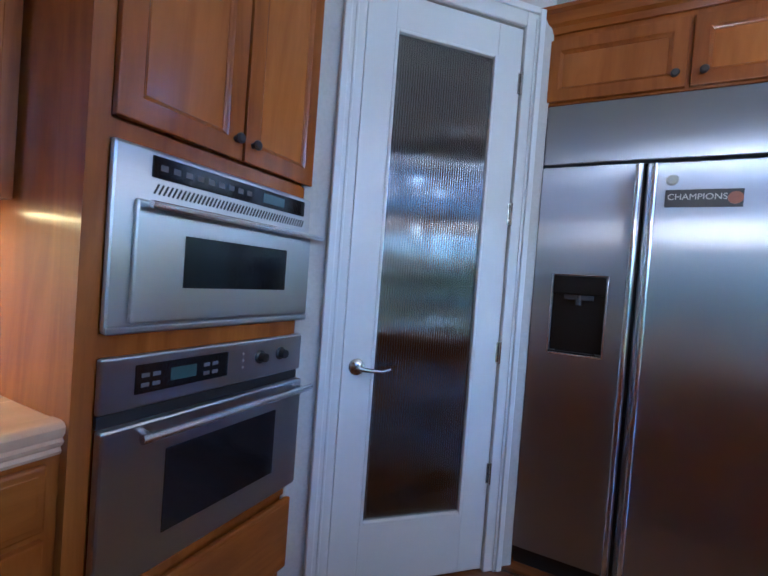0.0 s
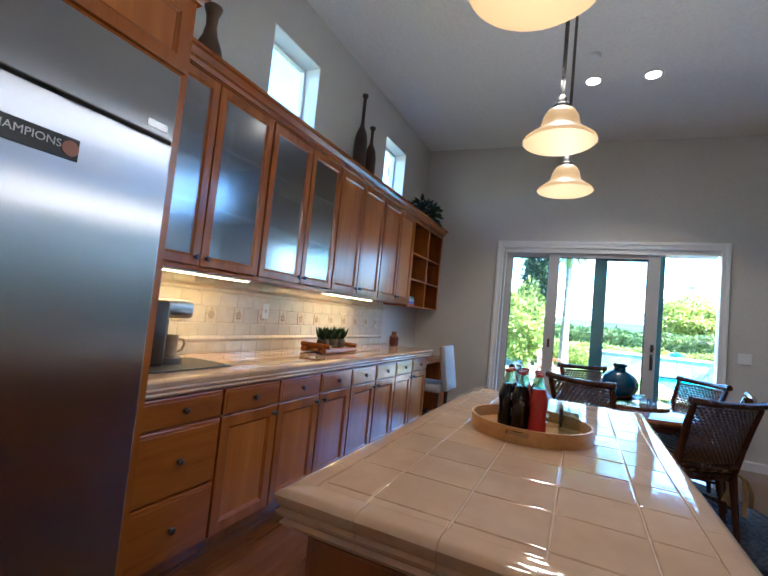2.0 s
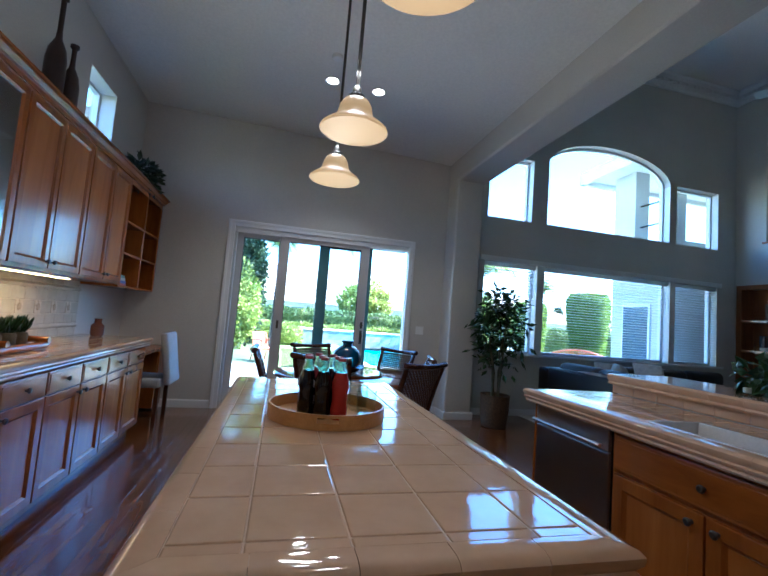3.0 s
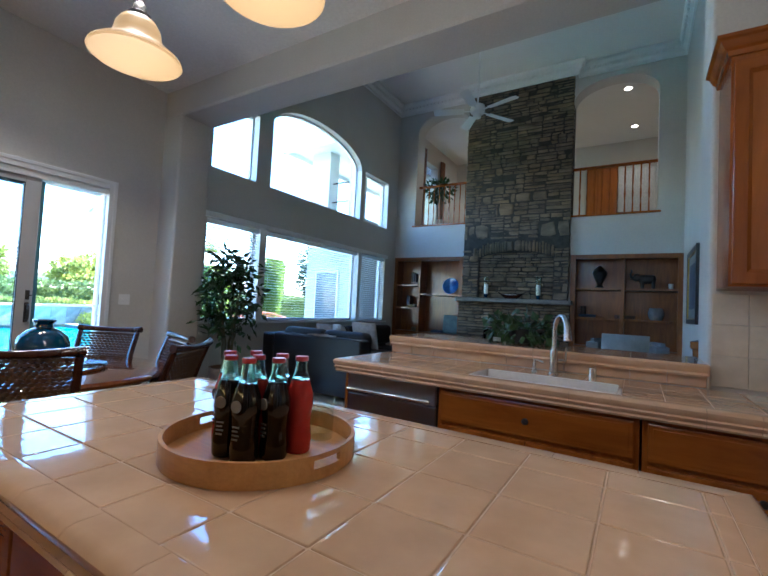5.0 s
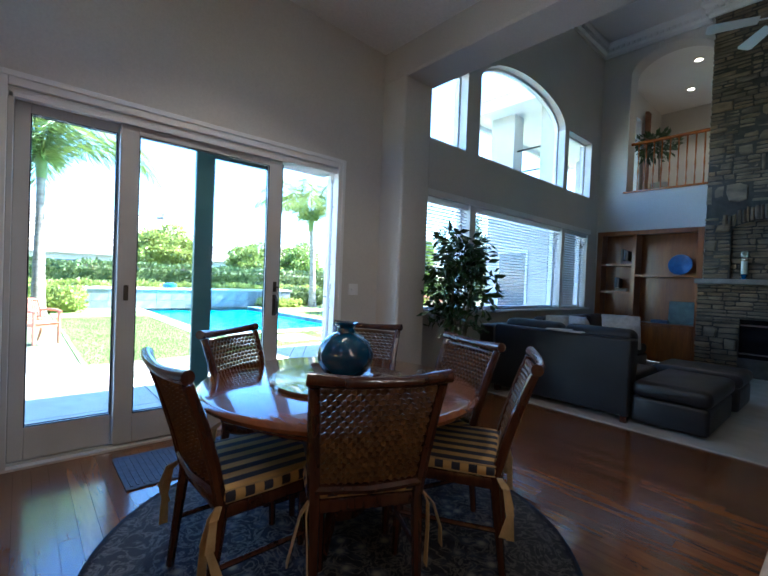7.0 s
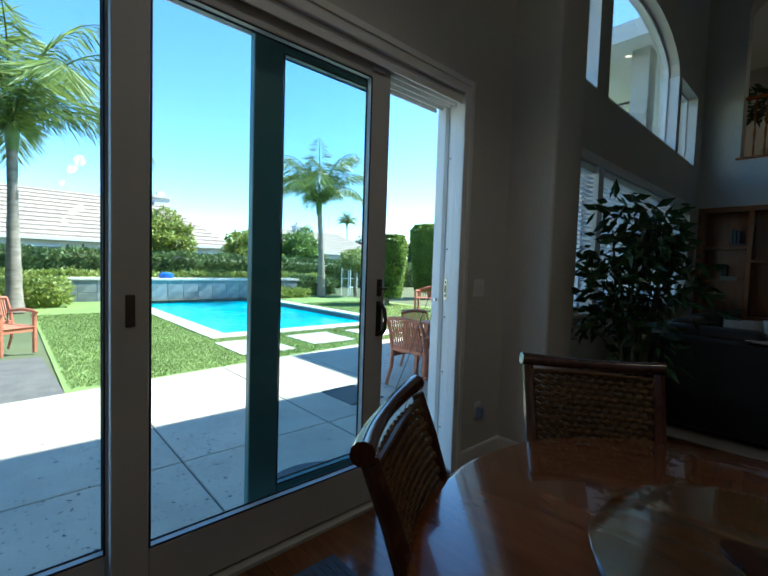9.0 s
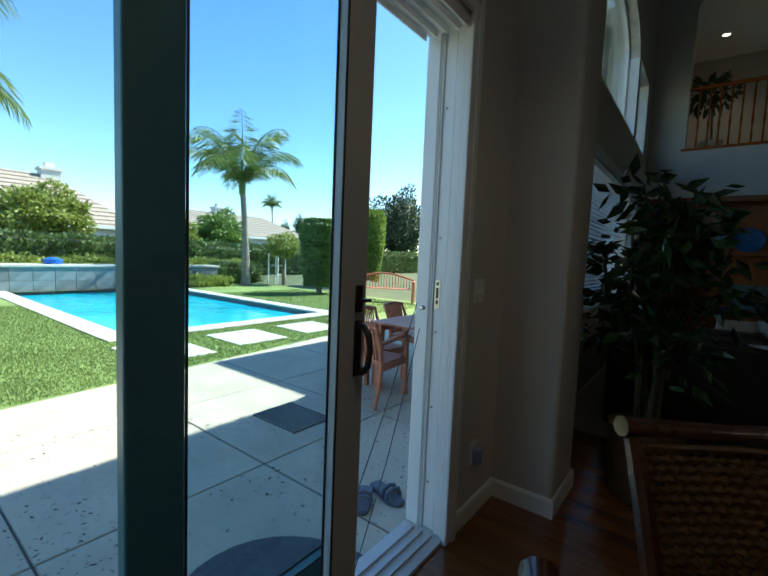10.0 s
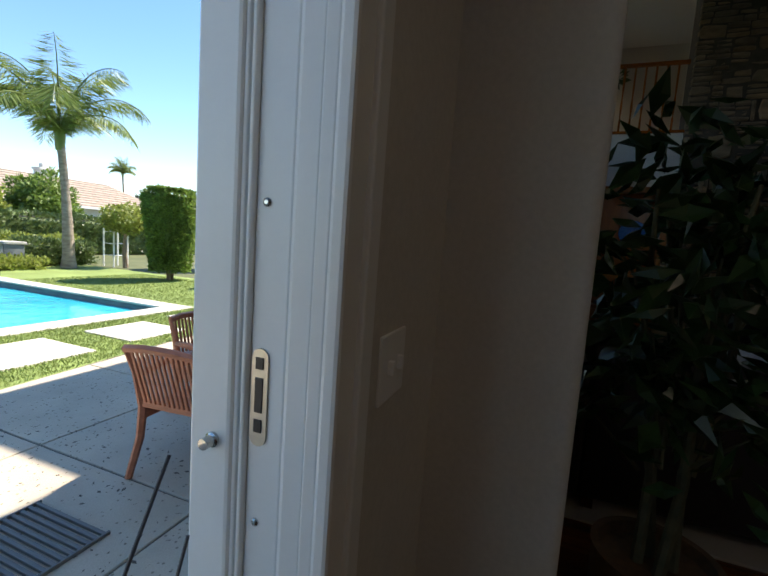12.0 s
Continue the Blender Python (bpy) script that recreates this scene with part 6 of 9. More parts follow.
tb = thing("dining_table", pose(TC[0], TC[1], 0.014), "round polished wooden dining table with a thick edge", "table")
b = bmesh.new()
lathe(b, [(0.0, 0.665), (0.65, 0.665), (0.69, 0.67), (0.715, 0.685), (0.718, 0.70), (0.705, 0.713), (0.69, 0.718), (0.0, 0.718)], 72)
part("tabletop", b, TABLEWOOD, tb, smooth=True)
b = bmesh.new()
lathe(b, [(0.56, 0.60), (0.57, 0.61), (0.57, 0.665), (0.52, 0.665), (0.52, 0.60)], 48)
part("apron", b, TABLEWOOD, tb, smooth=True)
b = bmesh.new()
lathe(b, [(0.16, 0.05), (0.14, 0.12), (0.09, 0.2), (0.11, 0.34), (0.13, 0.44), (0.09, 0.55), (0.2, 0.62), (0.2, 0.64)], 28)
part("pedestal", b, DARKWOOD, tb, smooth=True)
for k in range(4):
    b = bmesh.new()
    a = math.pi / 4 + k * math.pi / 2
    tube(b, [(0.08 * math.cos(a), 0.08 * math.sin(a), 0.16), (0.25 * math.cos(a), 0.25 * math.sin(a), 0.1), (0.4 * math.cos(a), 0.4 * math.sin(a), 0.03)], [0.05, 0.04, 0.03], 8)
    part("foot", b, DARKWOOD, tb, smooth=True)
ls = thing("lazy_susan", pose(TC[0] - 0.02, TC[1] + 0.02, 0.733), "low round glass topped turning tray on the table", "lazy susan")
b = bmesh.new()
lathe(b, [(0.34, 0), (0.36, 0.003), (0.36, 0.02), (0, 0.02)], 60)
part("disc", b, TABLEWOOD, ls, smooth=True)
b = bmesh.new()
lathe(b, [(0.365, 0.0205), (0.368, 0.023), (0.365, 0.026), (0, 0.026)], 60)
part("glass_top", b, CLEAR, ls, smooth=True)
wt = thing("wooden_dish", pose(4.465, 1.12, 0.76, 0, 0, 20), "dark carved wooden dish with raised points", "dish")
b = bmesh.new()
segs = 48
low, high = [], []
for k in range(segs):
    a = 2 * math.pi * k / segs
    point = abs(math.cos(2 * a)) ** 3
    low.append(b.verts.new((0.1 * math.cos(a), 0.1 * math.sin(a), 0.0)))
    high.append(b.verts.new(((0.14 + 0.07 * point) * math.cos(a), (0.14 + 0.07 * point) * math.sin(a), 0.02 + 0.03 * point)))
lowt = [b.verts.new(v0.co + Vector((0, 0, 0.008))) for v0 in low]
hight = [b.verts.new(v0.co + Vector((0, 0, 0.008))) for v0 in high]
for k in range(segs):
    k2 = (k + 1) % segs
    b.faces.new((low[k], low[k2], high[k2], high[k]))
    b.faces.new((lowt[k2], lowt[k], hight[k], hight[k2]))
    b.faces.new((high[k], high[k2], hight[k2], hight[k]))
b.faces.new(low[::-1])
b.faces.new(lowt)
bmesh.ops.recalc_face_normals(b, faces=b.faces)
part("dish", b, DARKWOOD, wt, smooth=True)
vase("blue_vase", pose(4.465, 1.12, 0.769), [(0.05, 0), (0.075, 0.006), (0.118, 0.042), (0.143, 0.095), (0.145, 0.13), (0.127, 0.18), (0.085, 0.217), (0.048, 0.235), (0.045, 0.26), (0.062, 0.277), (0.062, 0.284), (0.043, 0.277), (0.038, 0.25)], VASEBLUE, "round glossy teal blue ceramic vase on the table")

# dining chairs: back at y = 0, seat towards +y
STRIPE, n, l, p = shader("striped_cushion")
v = coords(n, l, (1, 1, 1))
sx = n.new("ShaderNodeSeparateXYZ")
l.new(v, sx.inputs[0])
facing = n.new("ShaderNodeSeparateXYZ")
l.new(n.new("ShaderNodeTexCoord").outputs["Normal"], facing.inputs[0])
side = n.new("ShaderNodeMath")
side.operation = "ABSOLUTE"
l.new(facing.outputs["X"], side.inputs[0])
band = n.new("ShaderNodeMath")
band.operation, band.inputs[1].default_value = "GREATER_THAN", 0.75
l.new(side.outputs[0], band.inputs[0])
pick = n.new("ShaderNodeMix")
l.new(band.outputs[0], pick.inputs[0])
l.new(sx.outputs["X"], pick.inputs[2])
l.new(sx.outputs["Y"], pick.inputs[3])
mul = n.new("ShaderNodeMath")
mul.operation, mul.inputs[1].default_value = "MULTIPLY", 13.5
l.new(pick.outputs[0], mul.inputs[0])
frac = n.new("ShaderNodeMath")
frac.operation = "FRACT"
l.new(mul.outputs[0], frac.inputs[0])
cl = ramp(n, l, frac.outputs[0], ((0.0, (0.022, 0.026, 0.045)), (0.47, (0.022, 0.026, 0.045)), (0.5, (0.52, 0.32, 0.11)), (0.97, (0.52, 0.32, 0.11)), (1.0, (0.022, 0.026, 0.045))))
cl = mixc(n, l, "MULTIPLY", 0.3, cl, ramp(n, l, noise_tex(n, l, v, 200, 2), ((0.3, (0.7, 0.7, 0.7)), (0.7, (1, 1, 1)))))
l.new(cl, p.inputs["Base Color"])
p.inputs["Roughness"].default_value = 0.8
bump(n, l, p, noise_tex(n, l, v, 300, 2), 0.2, 0.002)
TIE = surface("gold_tie", (0.34, 0.22, 0.09), (0.46, 0.32, 0.15), 0.8, 20, bumpy=0.2)


def back_y(z):
    """How far the backrest leans behind its foot at that height."""
    f = max(0.0, (z - 0.42) / 0.5)
    return -0.10 * f - 0.05 * f * f


def dining_chair(m):
    c = thing("dining_chair", m, "dark wooden dining chair with a woven rush back and striped cushion", "chair", "dining chairs round the table")
    for s in (-1, 1):
        b = bmesh.new()
        zs = (0.0, 0.2, 0.42, 0.6, 0.78, 0.9)
        tube(b, [(s * (0.195 + 0.03 * max(0, (z - 0.42) / 0.5)), back_y(z) - (0.05 * (0.42 - z) / 0.42 if z < 0.42 else 0), z) for z in zs], [0.016, 0.02, 0.024, 0.024, 0.022, 0.02], 8)
        part("back_post", b, DARKWOOD, c, smooth=True)
        b = bmesh.new()
        tube(b, [(s * 0.2, 0.42, 0.43), (s * 0.2, 0.425, 0.2), (s * 0.2, 0.43, 0)], [0.024, 0.02, 0.015], 8)
        part("front_leg", b, DARKWOOD, c, smooth=True)
        b = bmesh.new()
        cyl(b, (s * 0.2, -0.02, 0.2), (s * 0.2, 0.42, 0.2), 0.011, 8)
        part("stretcher", b, DARKWOOD, c)
    b = bmesh.new()
    pts = []
    for k in range(13):
        u = -1 + 2 * k / 12
        pts.append((u * 0.248, back_y(0.92) - 0.03 * (1 - u * u) + 0.0, 0.915 + 0.012 * u * u))
    tube(b, pts, [0.02 + 0.006 * abs(-1 + 2 * k / 12) for k in range(13)], 10)
    part("top_rail", b, DARKWOOD, c, smooth=True)
    b = bmesh.new()
    tube(b, [(-0.2, back_y(0.5), 0.485), (0, back_y(0.5) - 0.02, 0.48), (0.2, back_y(0.5), 0.485)], 0.022, 8)
    part("lower_rail", b, DARKWOOD, c, smooth=True)
    # woven panel
    b = bmesh.new()
    rows, cols = 18, 13
    for i in range(rows):
        z = 0.515 + i * 0.0212
        half = 0.178 + 0.03 * (z - 0.42) / 0.5
        for j in range(cols):
            u = -1 + 2 * (j + 0.5 + (0.25 if i % 2 else -0.25)) / cols
            if abs(u) > 1:
                continue
            y = back_y(z) - 0.022 * (1 - u * u)
            w = half / cols * 1.62
            cx = u * half
            vs = [b.verts.new((cx - w, y, z)), b.verts.new((cx, y - 0.008, z + 0.0150)), b.verts.new((cx + w, y, z + 0.004)), b.verts.new((cx, y - 0.008, z - 0.0105)), b.verts.new((cx, y + 0.008, z + 0.0140)), b.verts.new((cx, y + 0.008, z - 0.0095)), b.verts.new((cx, y - 0.013, z + 0.003)), b.verts.new((cx, y + 0.013, z + 0.003))]
            for f in ((0, 1, 6), (1, 2, 6), (2, 3, 6), (3, 0, 6), (0, 7, 4), (4, 7, 2), (2, 7, 5), (5, 7, 0), (0, 4, 1), (1, 4, 2), (2, 5, 3), (3, 5, 0)):
                b.faces.new([vs[q] for q in f])
    bmesh.ops.recalc_face_normals(b, faces=b.faces)
    wv = part("woven_back", b, WICKER, c, "woven brown rush panel", smooth=True)
    wv["kind"] = "stuff"
    b = bmesh.new()
    loop = [(s * 0.19 if z < 0.6 else s * 0.205, back_y(z), z) for s, z in ((-1, 0.51), (-1, 0.7), (-1, 0.885), (0, 0.89), (1, 0.885), (1, 0.7), (1, 0.51), (0, 0.505), (-1, 0.51))]
    tube(b, loop, 0.008, 6)
    part("braid", b, WICKER, wv, smooth=True)
    b = bmesh.new()
    box(b, -0.215, 0.215, -0.01, 0.45, 0.38, 0.435, 0.012)
    part("seat", b, DARKWOOD, c, smooth=True)
    b = bmesh.new()
    boxm(b, pose(0, 0.22, 0.465), 0.45, 0.47, 0.06, 0.028, 4)
    cu = part("cushion", b, STRIPE, c, "navy and gold striped seat cushion", smooth=True)
    b = bmesh.new()
    for z in (0.444, 0.486):
        sq = [(-0.215, -0.005), (0.215, -0.005), (0.218, 0.2), (0.21, 0.445), (-0.21, 0.445), (-0.218, 0.2), (-0.215, -0.005)]
        tube(b, [(x, y, z) for x, y in sq], 0.005, 6)
    part("piping", b, TIE, cu, smooth=True)
    for s in (-1, 1):
        for k in range(2):
            b = bmesh.new()
            line = [(s * 0.215, -0.02, 0.44), (s * (0.225 + 0.02 * k), -0.05, 0.41), (s * (0.22 + 0.05 * k), -0.07, 0.32), (s * (0.215 + 0.07 * k), -0.075 + 0.03 * k, 0.18 + 0.05 * k)]
            for (p0, p1) in zip(line, line[1:]):
                q0, q1 = Vector(p0), Vector(p1)
                vs = [b.verts.new(q0 + Vector((0, 0.013, 0))), b.verts.new(q0 - Vector((0, 0.013, 0))), b.verts.new(q1 - Vector((0, 0.017, 0))), b.verts.new(q1 + Vector((0, 0.017, 0)))]
                b.faces.new(vs)
            tied = part("tie", b, TIE, c, "gold cushion tie")
            mod = tied.modifiers.new("thick", "SOLIDIFY")
            mod.thickness = 0.004
    return c


# middle of each top rail and the way it looks out
seats = [(3.81, 1.435, 154), (4.44, 1.99, 91), (5.30, 1.41, 32), (5.21, 0.37, -56), (4.28, 0.29, -105), (3.72, 0.55, -148)]
one = None
for x, y, a in seats:
    m = pose(x - 0.17 * math.cos(radians(a)), y - 0.17 * math.sin(radians(a)), 0.014, 0, 0, a + 90) @ Matrix.Diagonal((1.04, 1.0, 0.995, 1.0))
    if one is None:
        one = dining_chair(m)
    else:
        copy_thing(one, m)

# ---- sitting room ----
# tall house plant in a basket
fx = thing("ficus_plant", pose(5.48, -1.07, 0), "tall leafy ficus in a woven basket by the window", "plant")
b = bmesh.new()
lathe(b, [(0.14, 0), (0.16, 0.01), (0.185, 0.22), (0.19, 0.4), (0.195, 0.42), (0.17, 0.42), (0.16, 0.38), (0, 0.38)], 28)
part("basket", b, BASKET, fx, smooth=True)
b = bmesh.new()
rr = random.Random(7)
for k in range(4):
    a = k * 1.6
    tube(b, [(0.05 * math.cos(a), 0.05 * math.sin(a), 0.38), (0.06 * math.cos(a + 0.5), 0.06 * math.sin(a + 0.5), 0.7), (0.12 * math.cos(a), 0.12 * math.sin(a), 1.1), (0.16 * math.cos(a + 0.4), 0.16 * math.sin(a + 0.4), 1.6)], [0.02, 0.016, 0.012, 0.006], 7)
tips = []
for k in range(26):
    a, z = rr.uniform(0, 6.28), rr.uniform(0.75, 1.55)
    reach = rr.uniform(0.10, 0.31) * (1.0 if z < 1.4 else 0.6)
    end = (reach * math.cos(a), reach * math.sin(a), z + rr.uniform(0.05, 0.25))
    tube(b, [(0.08 * math.cos(a), 0.08 * math.sin(a), z - 0.1), end], [0.008, 0.003], 5)
    tips.append(end)
part("stem", b, surface("green_bark", (0.06, 0.06, 0.03), (0.12, 0.11, 0.06), 0.8, 20, bumpy=0.3), fx, smooth=True)
b = bmesh.new()
for t in tips + [(0.05, 0.0, 1.72), (0.15, 0.0, 1.8), (-0.1, 0.1, 1.6)]:
    for q in range(24):
        off = Vector((rr.gauss(0, 0.075), rr.gauss(0, 0.075), rr.gauss(-0.02, 0.07)))
        leafy(b, Vector(t) + off, rr.uniform(0.085, 0.16), (off.x * 6 + rr.gauss(0, 0.4), off.y * 6 + rr.gauss(0, 0.4), rr.uniform(-0.9, 0.4)), rr, 0.42)
lv = part("leaves", b, LEAF, fx)
lv["kind"] = "stuff"

# black leather corner sofa, chaise and ottoman
sf = thing("leather_sofa", pose(4.12, -1.95, 0.012), "black leather corner sofa seen from behind", "sofa")


def soft(name, x0, x1, y0, y1, z0, z1, r=0.05, parent=None, material=None):
    b = bmesh.new()
    box(b, x0, x1, y0, y1, z0, z1, r, 4)
    return part(name, b, material or LEATHER, parent or sf, smooth=True)


soft("back", 0.0, 1.5, -0.20, 0.0, 0.06, 0.80, 0.03)
soft("base", 0.0, 1.5, -0.95, -0.2, 0.06, 0.3, 0.03)
for k in range(2):
    soft("seat_cushion", 0.02 + 0.74 * k, 0.74 + 0.74 * k, -0.95, -0.2, 0.3, 0.45, 0.05)
    soft("back_cushion", 0.03 + 0.72 * k, 0.73 + 0.72 * k, -0.34, -0.12, 0.5, 0.88, 0.08)
soft("side_back", 1.5, 1.72, -3.1, 0.0, 0.06, 0.78, 0.03)
soft("side_base", 0.75, 1.5, -3.1, -0.95, 0.06, 0.3, 0.03)
for k in range(3):
    soft("seat_cushion", 0.75, 1.5, -1.66 - 0.71 * k, -0.97 - 0.71 * k, 0.3, 0.45, 0.05)
    soft("back_cushion", 1.36, 1.58, -1.66 - 0.71 * k, -0.97 - 0.71 * k, 0.5, 0.86, 0.08)
for x in (0.05, 1.45):
    for y in (-0.05, -0.9):
        b = bmesh.new()
        box(b, x - 0.03, x + 0.03, y - 0.03, y + 0.03, 0, 0.06)
        part("foot", b, DARKWOOD, sf)
ch = thing("leather_chaise", pose(3.52, -2.0, 0.012), "low black leather chaise with a rounded end", "chaise")
soft("base", 0.0, 0.6, -1.0, 0.0, 0.03, 0.28, 0.04, ch)
soft("cushion", -0.02, 0.6, -1.03, 0.02, 0.27, 0.43, 0.07, ch)
ot = thing("leather_ottoman", pose(3.50, -3.95, 0.012), "large black leather ottoman", "ottoman")
soft("base", 0.0, 0.8, 0.0, 0.7, 0.03, 0.28, 0.04, ot)
soft("cushion", -0.02, 0.82, -0.02, 0.72, 0.27, 0.42, 0.07, ot)
PILLOW = surface("grey_pillow", (0.40, 0.39, 0.38), (0.58, 0.57, 0.55), 0.9, 25, bumpy=0.3, fine=180)


def pillow(m, s, label, material=PILLOW):
    p = thing("throw_pillow", m, label, "pillow", "throw pillows")
    b = bmesh.new()
    box(b, -s / 2, s / 2, -0.065, 0.065, -s / 2, s / 2, 0.0)
    bmesh.ops.subdivide_edges(b, edges=b.edges[:], cuts=5, use_grid_fill=True)
    for q in b.verts:
        f = (1 - (2 * q.co.x / s) ** 2) * (1 - (2 * q.co.z / s) ** 2)
        q.co.y *= 0.15 + 1.3 * max(0, f) ** 0.5
    part("cover", b, material, p, smooth=True)


pillow(pose(4.37, -2.40, 0.84, -18, 0, 5), 0.36, "pale patterned throw pillow on the sofa")
pillow(pose(4.80, -2.40, 0.83, -18, 0, -30), 0.27, "light grey throw pillow on the sofa")
pillow(pose(5.06, -2.42, 0.82, -18, 0, 20), 0.27, "light grey throw pillow on the sofa")
b = bmesh.new()
boxm(b, pose(0, 0, 0), 0.3, 0.22, 0.012, 0.002)
boxm(b, pose(0.1, 0.05, 0.01, 3, 2, 20), 0.26, 0.18, 0.008, 0.002)
solid("magazines", b, CERAMIC, "few pale papers lying on the sofa back", "magazine", pose(4.75, -2.07, 0.82))

# armchair beyond the bar
ac = thing("armchair", pose(1.35, -3.1, 0.012), "grey rounded armchair with a pale pillow", "armchair")
GREYFAB = surface("grey_fabric", (0.17, 0.18, 0.19), (0.25, 0.26, 0.27), 0.9, 10, bumpy=0.3, fine=200)
b = bmesh.new()
prof = [(0.40 * math.cos(radians(a)), 0.40 * math.sin(radians(a))) for a in range(170, 371, 12)]
inn = [(0.28 * math.cos(radians(a)), 0.28 * math.sin(radians(a))) for a in range(370, 169, -12)]
prism(b, prof + inn, 0.1, 0.99, "z")
bmesh.ops.bevel(b, geom=[e for e in b.edges if abs(e.verts[0].co.z - e.verts[1].co.z) < 0.01], offset=0.04, segments=3, affect="EDGES")
part("back", b, GREYFAB, ac, smooth=True)
soft("seat", -0.3, 0.3, -0.25, 0.35, 0.12, 0.46, 0.06, ac, GREYFAB)
for x, y in ((-0.2, -0.2), (0.2, -0.2), (-0.2, 0.25), (0.2, 0.25)):
    b = bmesh.new()
    cyl(b, (x, y, 0), (x, y, 0.12), 0.02, 8)
    part("leg", b, DARKWOOD, ac)
pillow(pose(1.36, -2.85, 0.86, -10, 0, 10), 0.44, "pale blue grey pillow with a flanged edge", surface("blue_pillow", (0.36, 0.42, 0.47), (0.46, 0.52, 0.57), 0.9, 8, bumpy=0.2))


# bookcases in their recesses
def bookcase(x0, x1, uprights, shelves, top, label):
    c = thing("bookcase", pose(x0, SOUTH, 0), label, "bookcase", "built-in bookcases")
    w = x1 - x0
    b = bmesh.new()
    box(b, 0, w, -0.33, -0.315, 0, top)
    part("back", b, SHELFWOOD, c)
    for a, e in ((0.0, 0.02), (w - 0.02, w)):
        b = bmesh.new()
        box(b, a, e, -0.315, 0.0, 0, top)
        part("side", b, SHELFWOOD, c)
    b = bmesh.new()
    box(b, 0.02, w - 0.02, -0.315, 0.0, top - 0.02, top)
    part("top", b, SHELFWOOD, c)
    for a, e, z0, z1 in ((-0.04, 0.05, 0, top + 0.03), (w - 0.05, w + 0.04, 0, top + 0.03), (0.05, w - 0.05, top - 0.05, top + 0.03)):
        b = bmesh.new()
        box(b, a, e, 0.0, 0.02, z0, z1, 0.004)
        part("casing", b, SHELFWOOD, c)
    for u in uprights:
        b = bmesh.new()
        box(b, u - 0.03, u + 0.03, -0.315, 0.012, 0.72, top - 0.05, 0.003)
        part("upright", b, SHELFWOOD, c)
    for a, e, z in shelves:
        b = bmesh.new()
        box(b, a, e, -0.315, 0.008, z - 0.02, z + 0.02, 0.003)
        part("shelf", b, SHELFWOOD, c)
    b = bmesh.new()
    box(b, 0.02, w - 0.02, -0.315, 0.02, 0.68, 0.72, 0.004)
    part("counter", b, SHELFWOOD, c)
    n = 3
    for k in range(n):
        b = bmesh.new()
        ww = (w - 0.12) / n
        box(b, 0.06 + k * ww + 0.006, 0.06 + (k + 1) * ww - 0.006, 0.0, 0.018, 0.08, 0.67, 0.004)
        box(b, 0.06 + k * ww + 0.06, 0.06 + (k + 1) * ww - 0.06, 0.016, 0.024, 0.14, 0.61, 0.004)
        part("door", b, SHELFWOOD, c)
    return c


bookcase(4.47, 6.08, (1.0,), ((0.02, 0.97, 1.56), (1.03, 1.59, 1.76), (1.03, 1.59, 1.24)), 2.36, "dark stained wooden bookcase with a blue plate and books")
bookcase(0.64, 2.29, (0.845,), ((0.02, 0.815, 1.76), (0.875, 1.63, 1.76), (0.02, 0.815, 1.22), (0.875, 1.63, 1.22)), 2.35, "dark stained wooden bookcase with ornaments")
SB = SOUTH - 0.18
b = bmesh.new()
lathe(b, [(0.0, 0), (0.08, 0.0), (0.16, 0.02), (0.185, 0.035), (0.18, 0.04), (0.08, 0.015), (0, 0.01)], 36)
solid("blue_plate", b, surface("blue_glaze", (0.015, 0.06, 0.22), (0.04, 0.14, 0.38), 0.15, 14, bumpy=0.05), "large deep blue ceramic plate standing on edge", "plate", pose(4.80, SB - 0.06, 1.765, -78, 0, 0), smooth=True)
b = bmesh.new()
box(b, -0.2, 0.2, -0.015, 0.015, 0, 0.4, 0.006)
solid("teal_panel", b, surface("teal_plaque", (0.06, 0.11, 0.12), (0.12, 0.2, 0.2), 0.4, 9, bumpy=0.2), "square dark teal plaque leaning on the shelf", "plaque", pose(4.74, SB - 0.02, 0.722, 8, 0, 0))
for k, (x, z, w, h) in enumerate(((5.05, 0.722, 0.26, 0.05), (5.62, 1.782, 0.22, 0.05), (5.72, 1.262, 0.2, 0.06), (2.05, 1.242, 0.26, 0.05), (1.45, 1.242, 0.28, 0.06), (5.6, 0.722, 0.2, 0.08))):
    b = bmesh.new()
    box(b, -w / 2, w / 2, -0.09, 0.09, 0, h, 0.003)
    solid("book", b, plain("dark_book_%d" % k, ((0.05, 0.08, 0.16), (0.12, 0.06, 0.05), (0.3, 0.27, 0.22))[k % 3], 0.5), "dark bound book lying on the bookcase", "book", pose(x, SB, z, 0, 0, 5 * k), "books on the bookcases")
for k in range(5):
    b = bmesh.new()
    box(b, -0.018, 0.018, -0.09, 0.09, 0, 0.24 + 0.02 * (k % 3), 0.002)
    solid("book", b, plain("upright_book_%d" % k, ((0.07, 0.05, 0.05), (0.05, 0.07, 0.1), (0.14, 0.1, 0.06))[k % 3], 0.5), "upright dark book on the bookcase", "book", pose(5.62 + 0.045 * k, SB, 1.782 if k < 3 else 1.262), "books on the bookcases")
vase("black_urn", pose(1.86, SB, 1.782), [(0.07, 0), (0.075, 0.015), (0.03, 0.06), (0.06, 0.12), (0.115, 0.24), (0.12, 0.29), (0.07, 0.36), (0.03, 0.4), (0.0, 0.42)], plain("black_iron", (0.012, 0.012, 0.013), 0.35), "black footed urn on the bookcase", "urn")
b = bmesh.new()
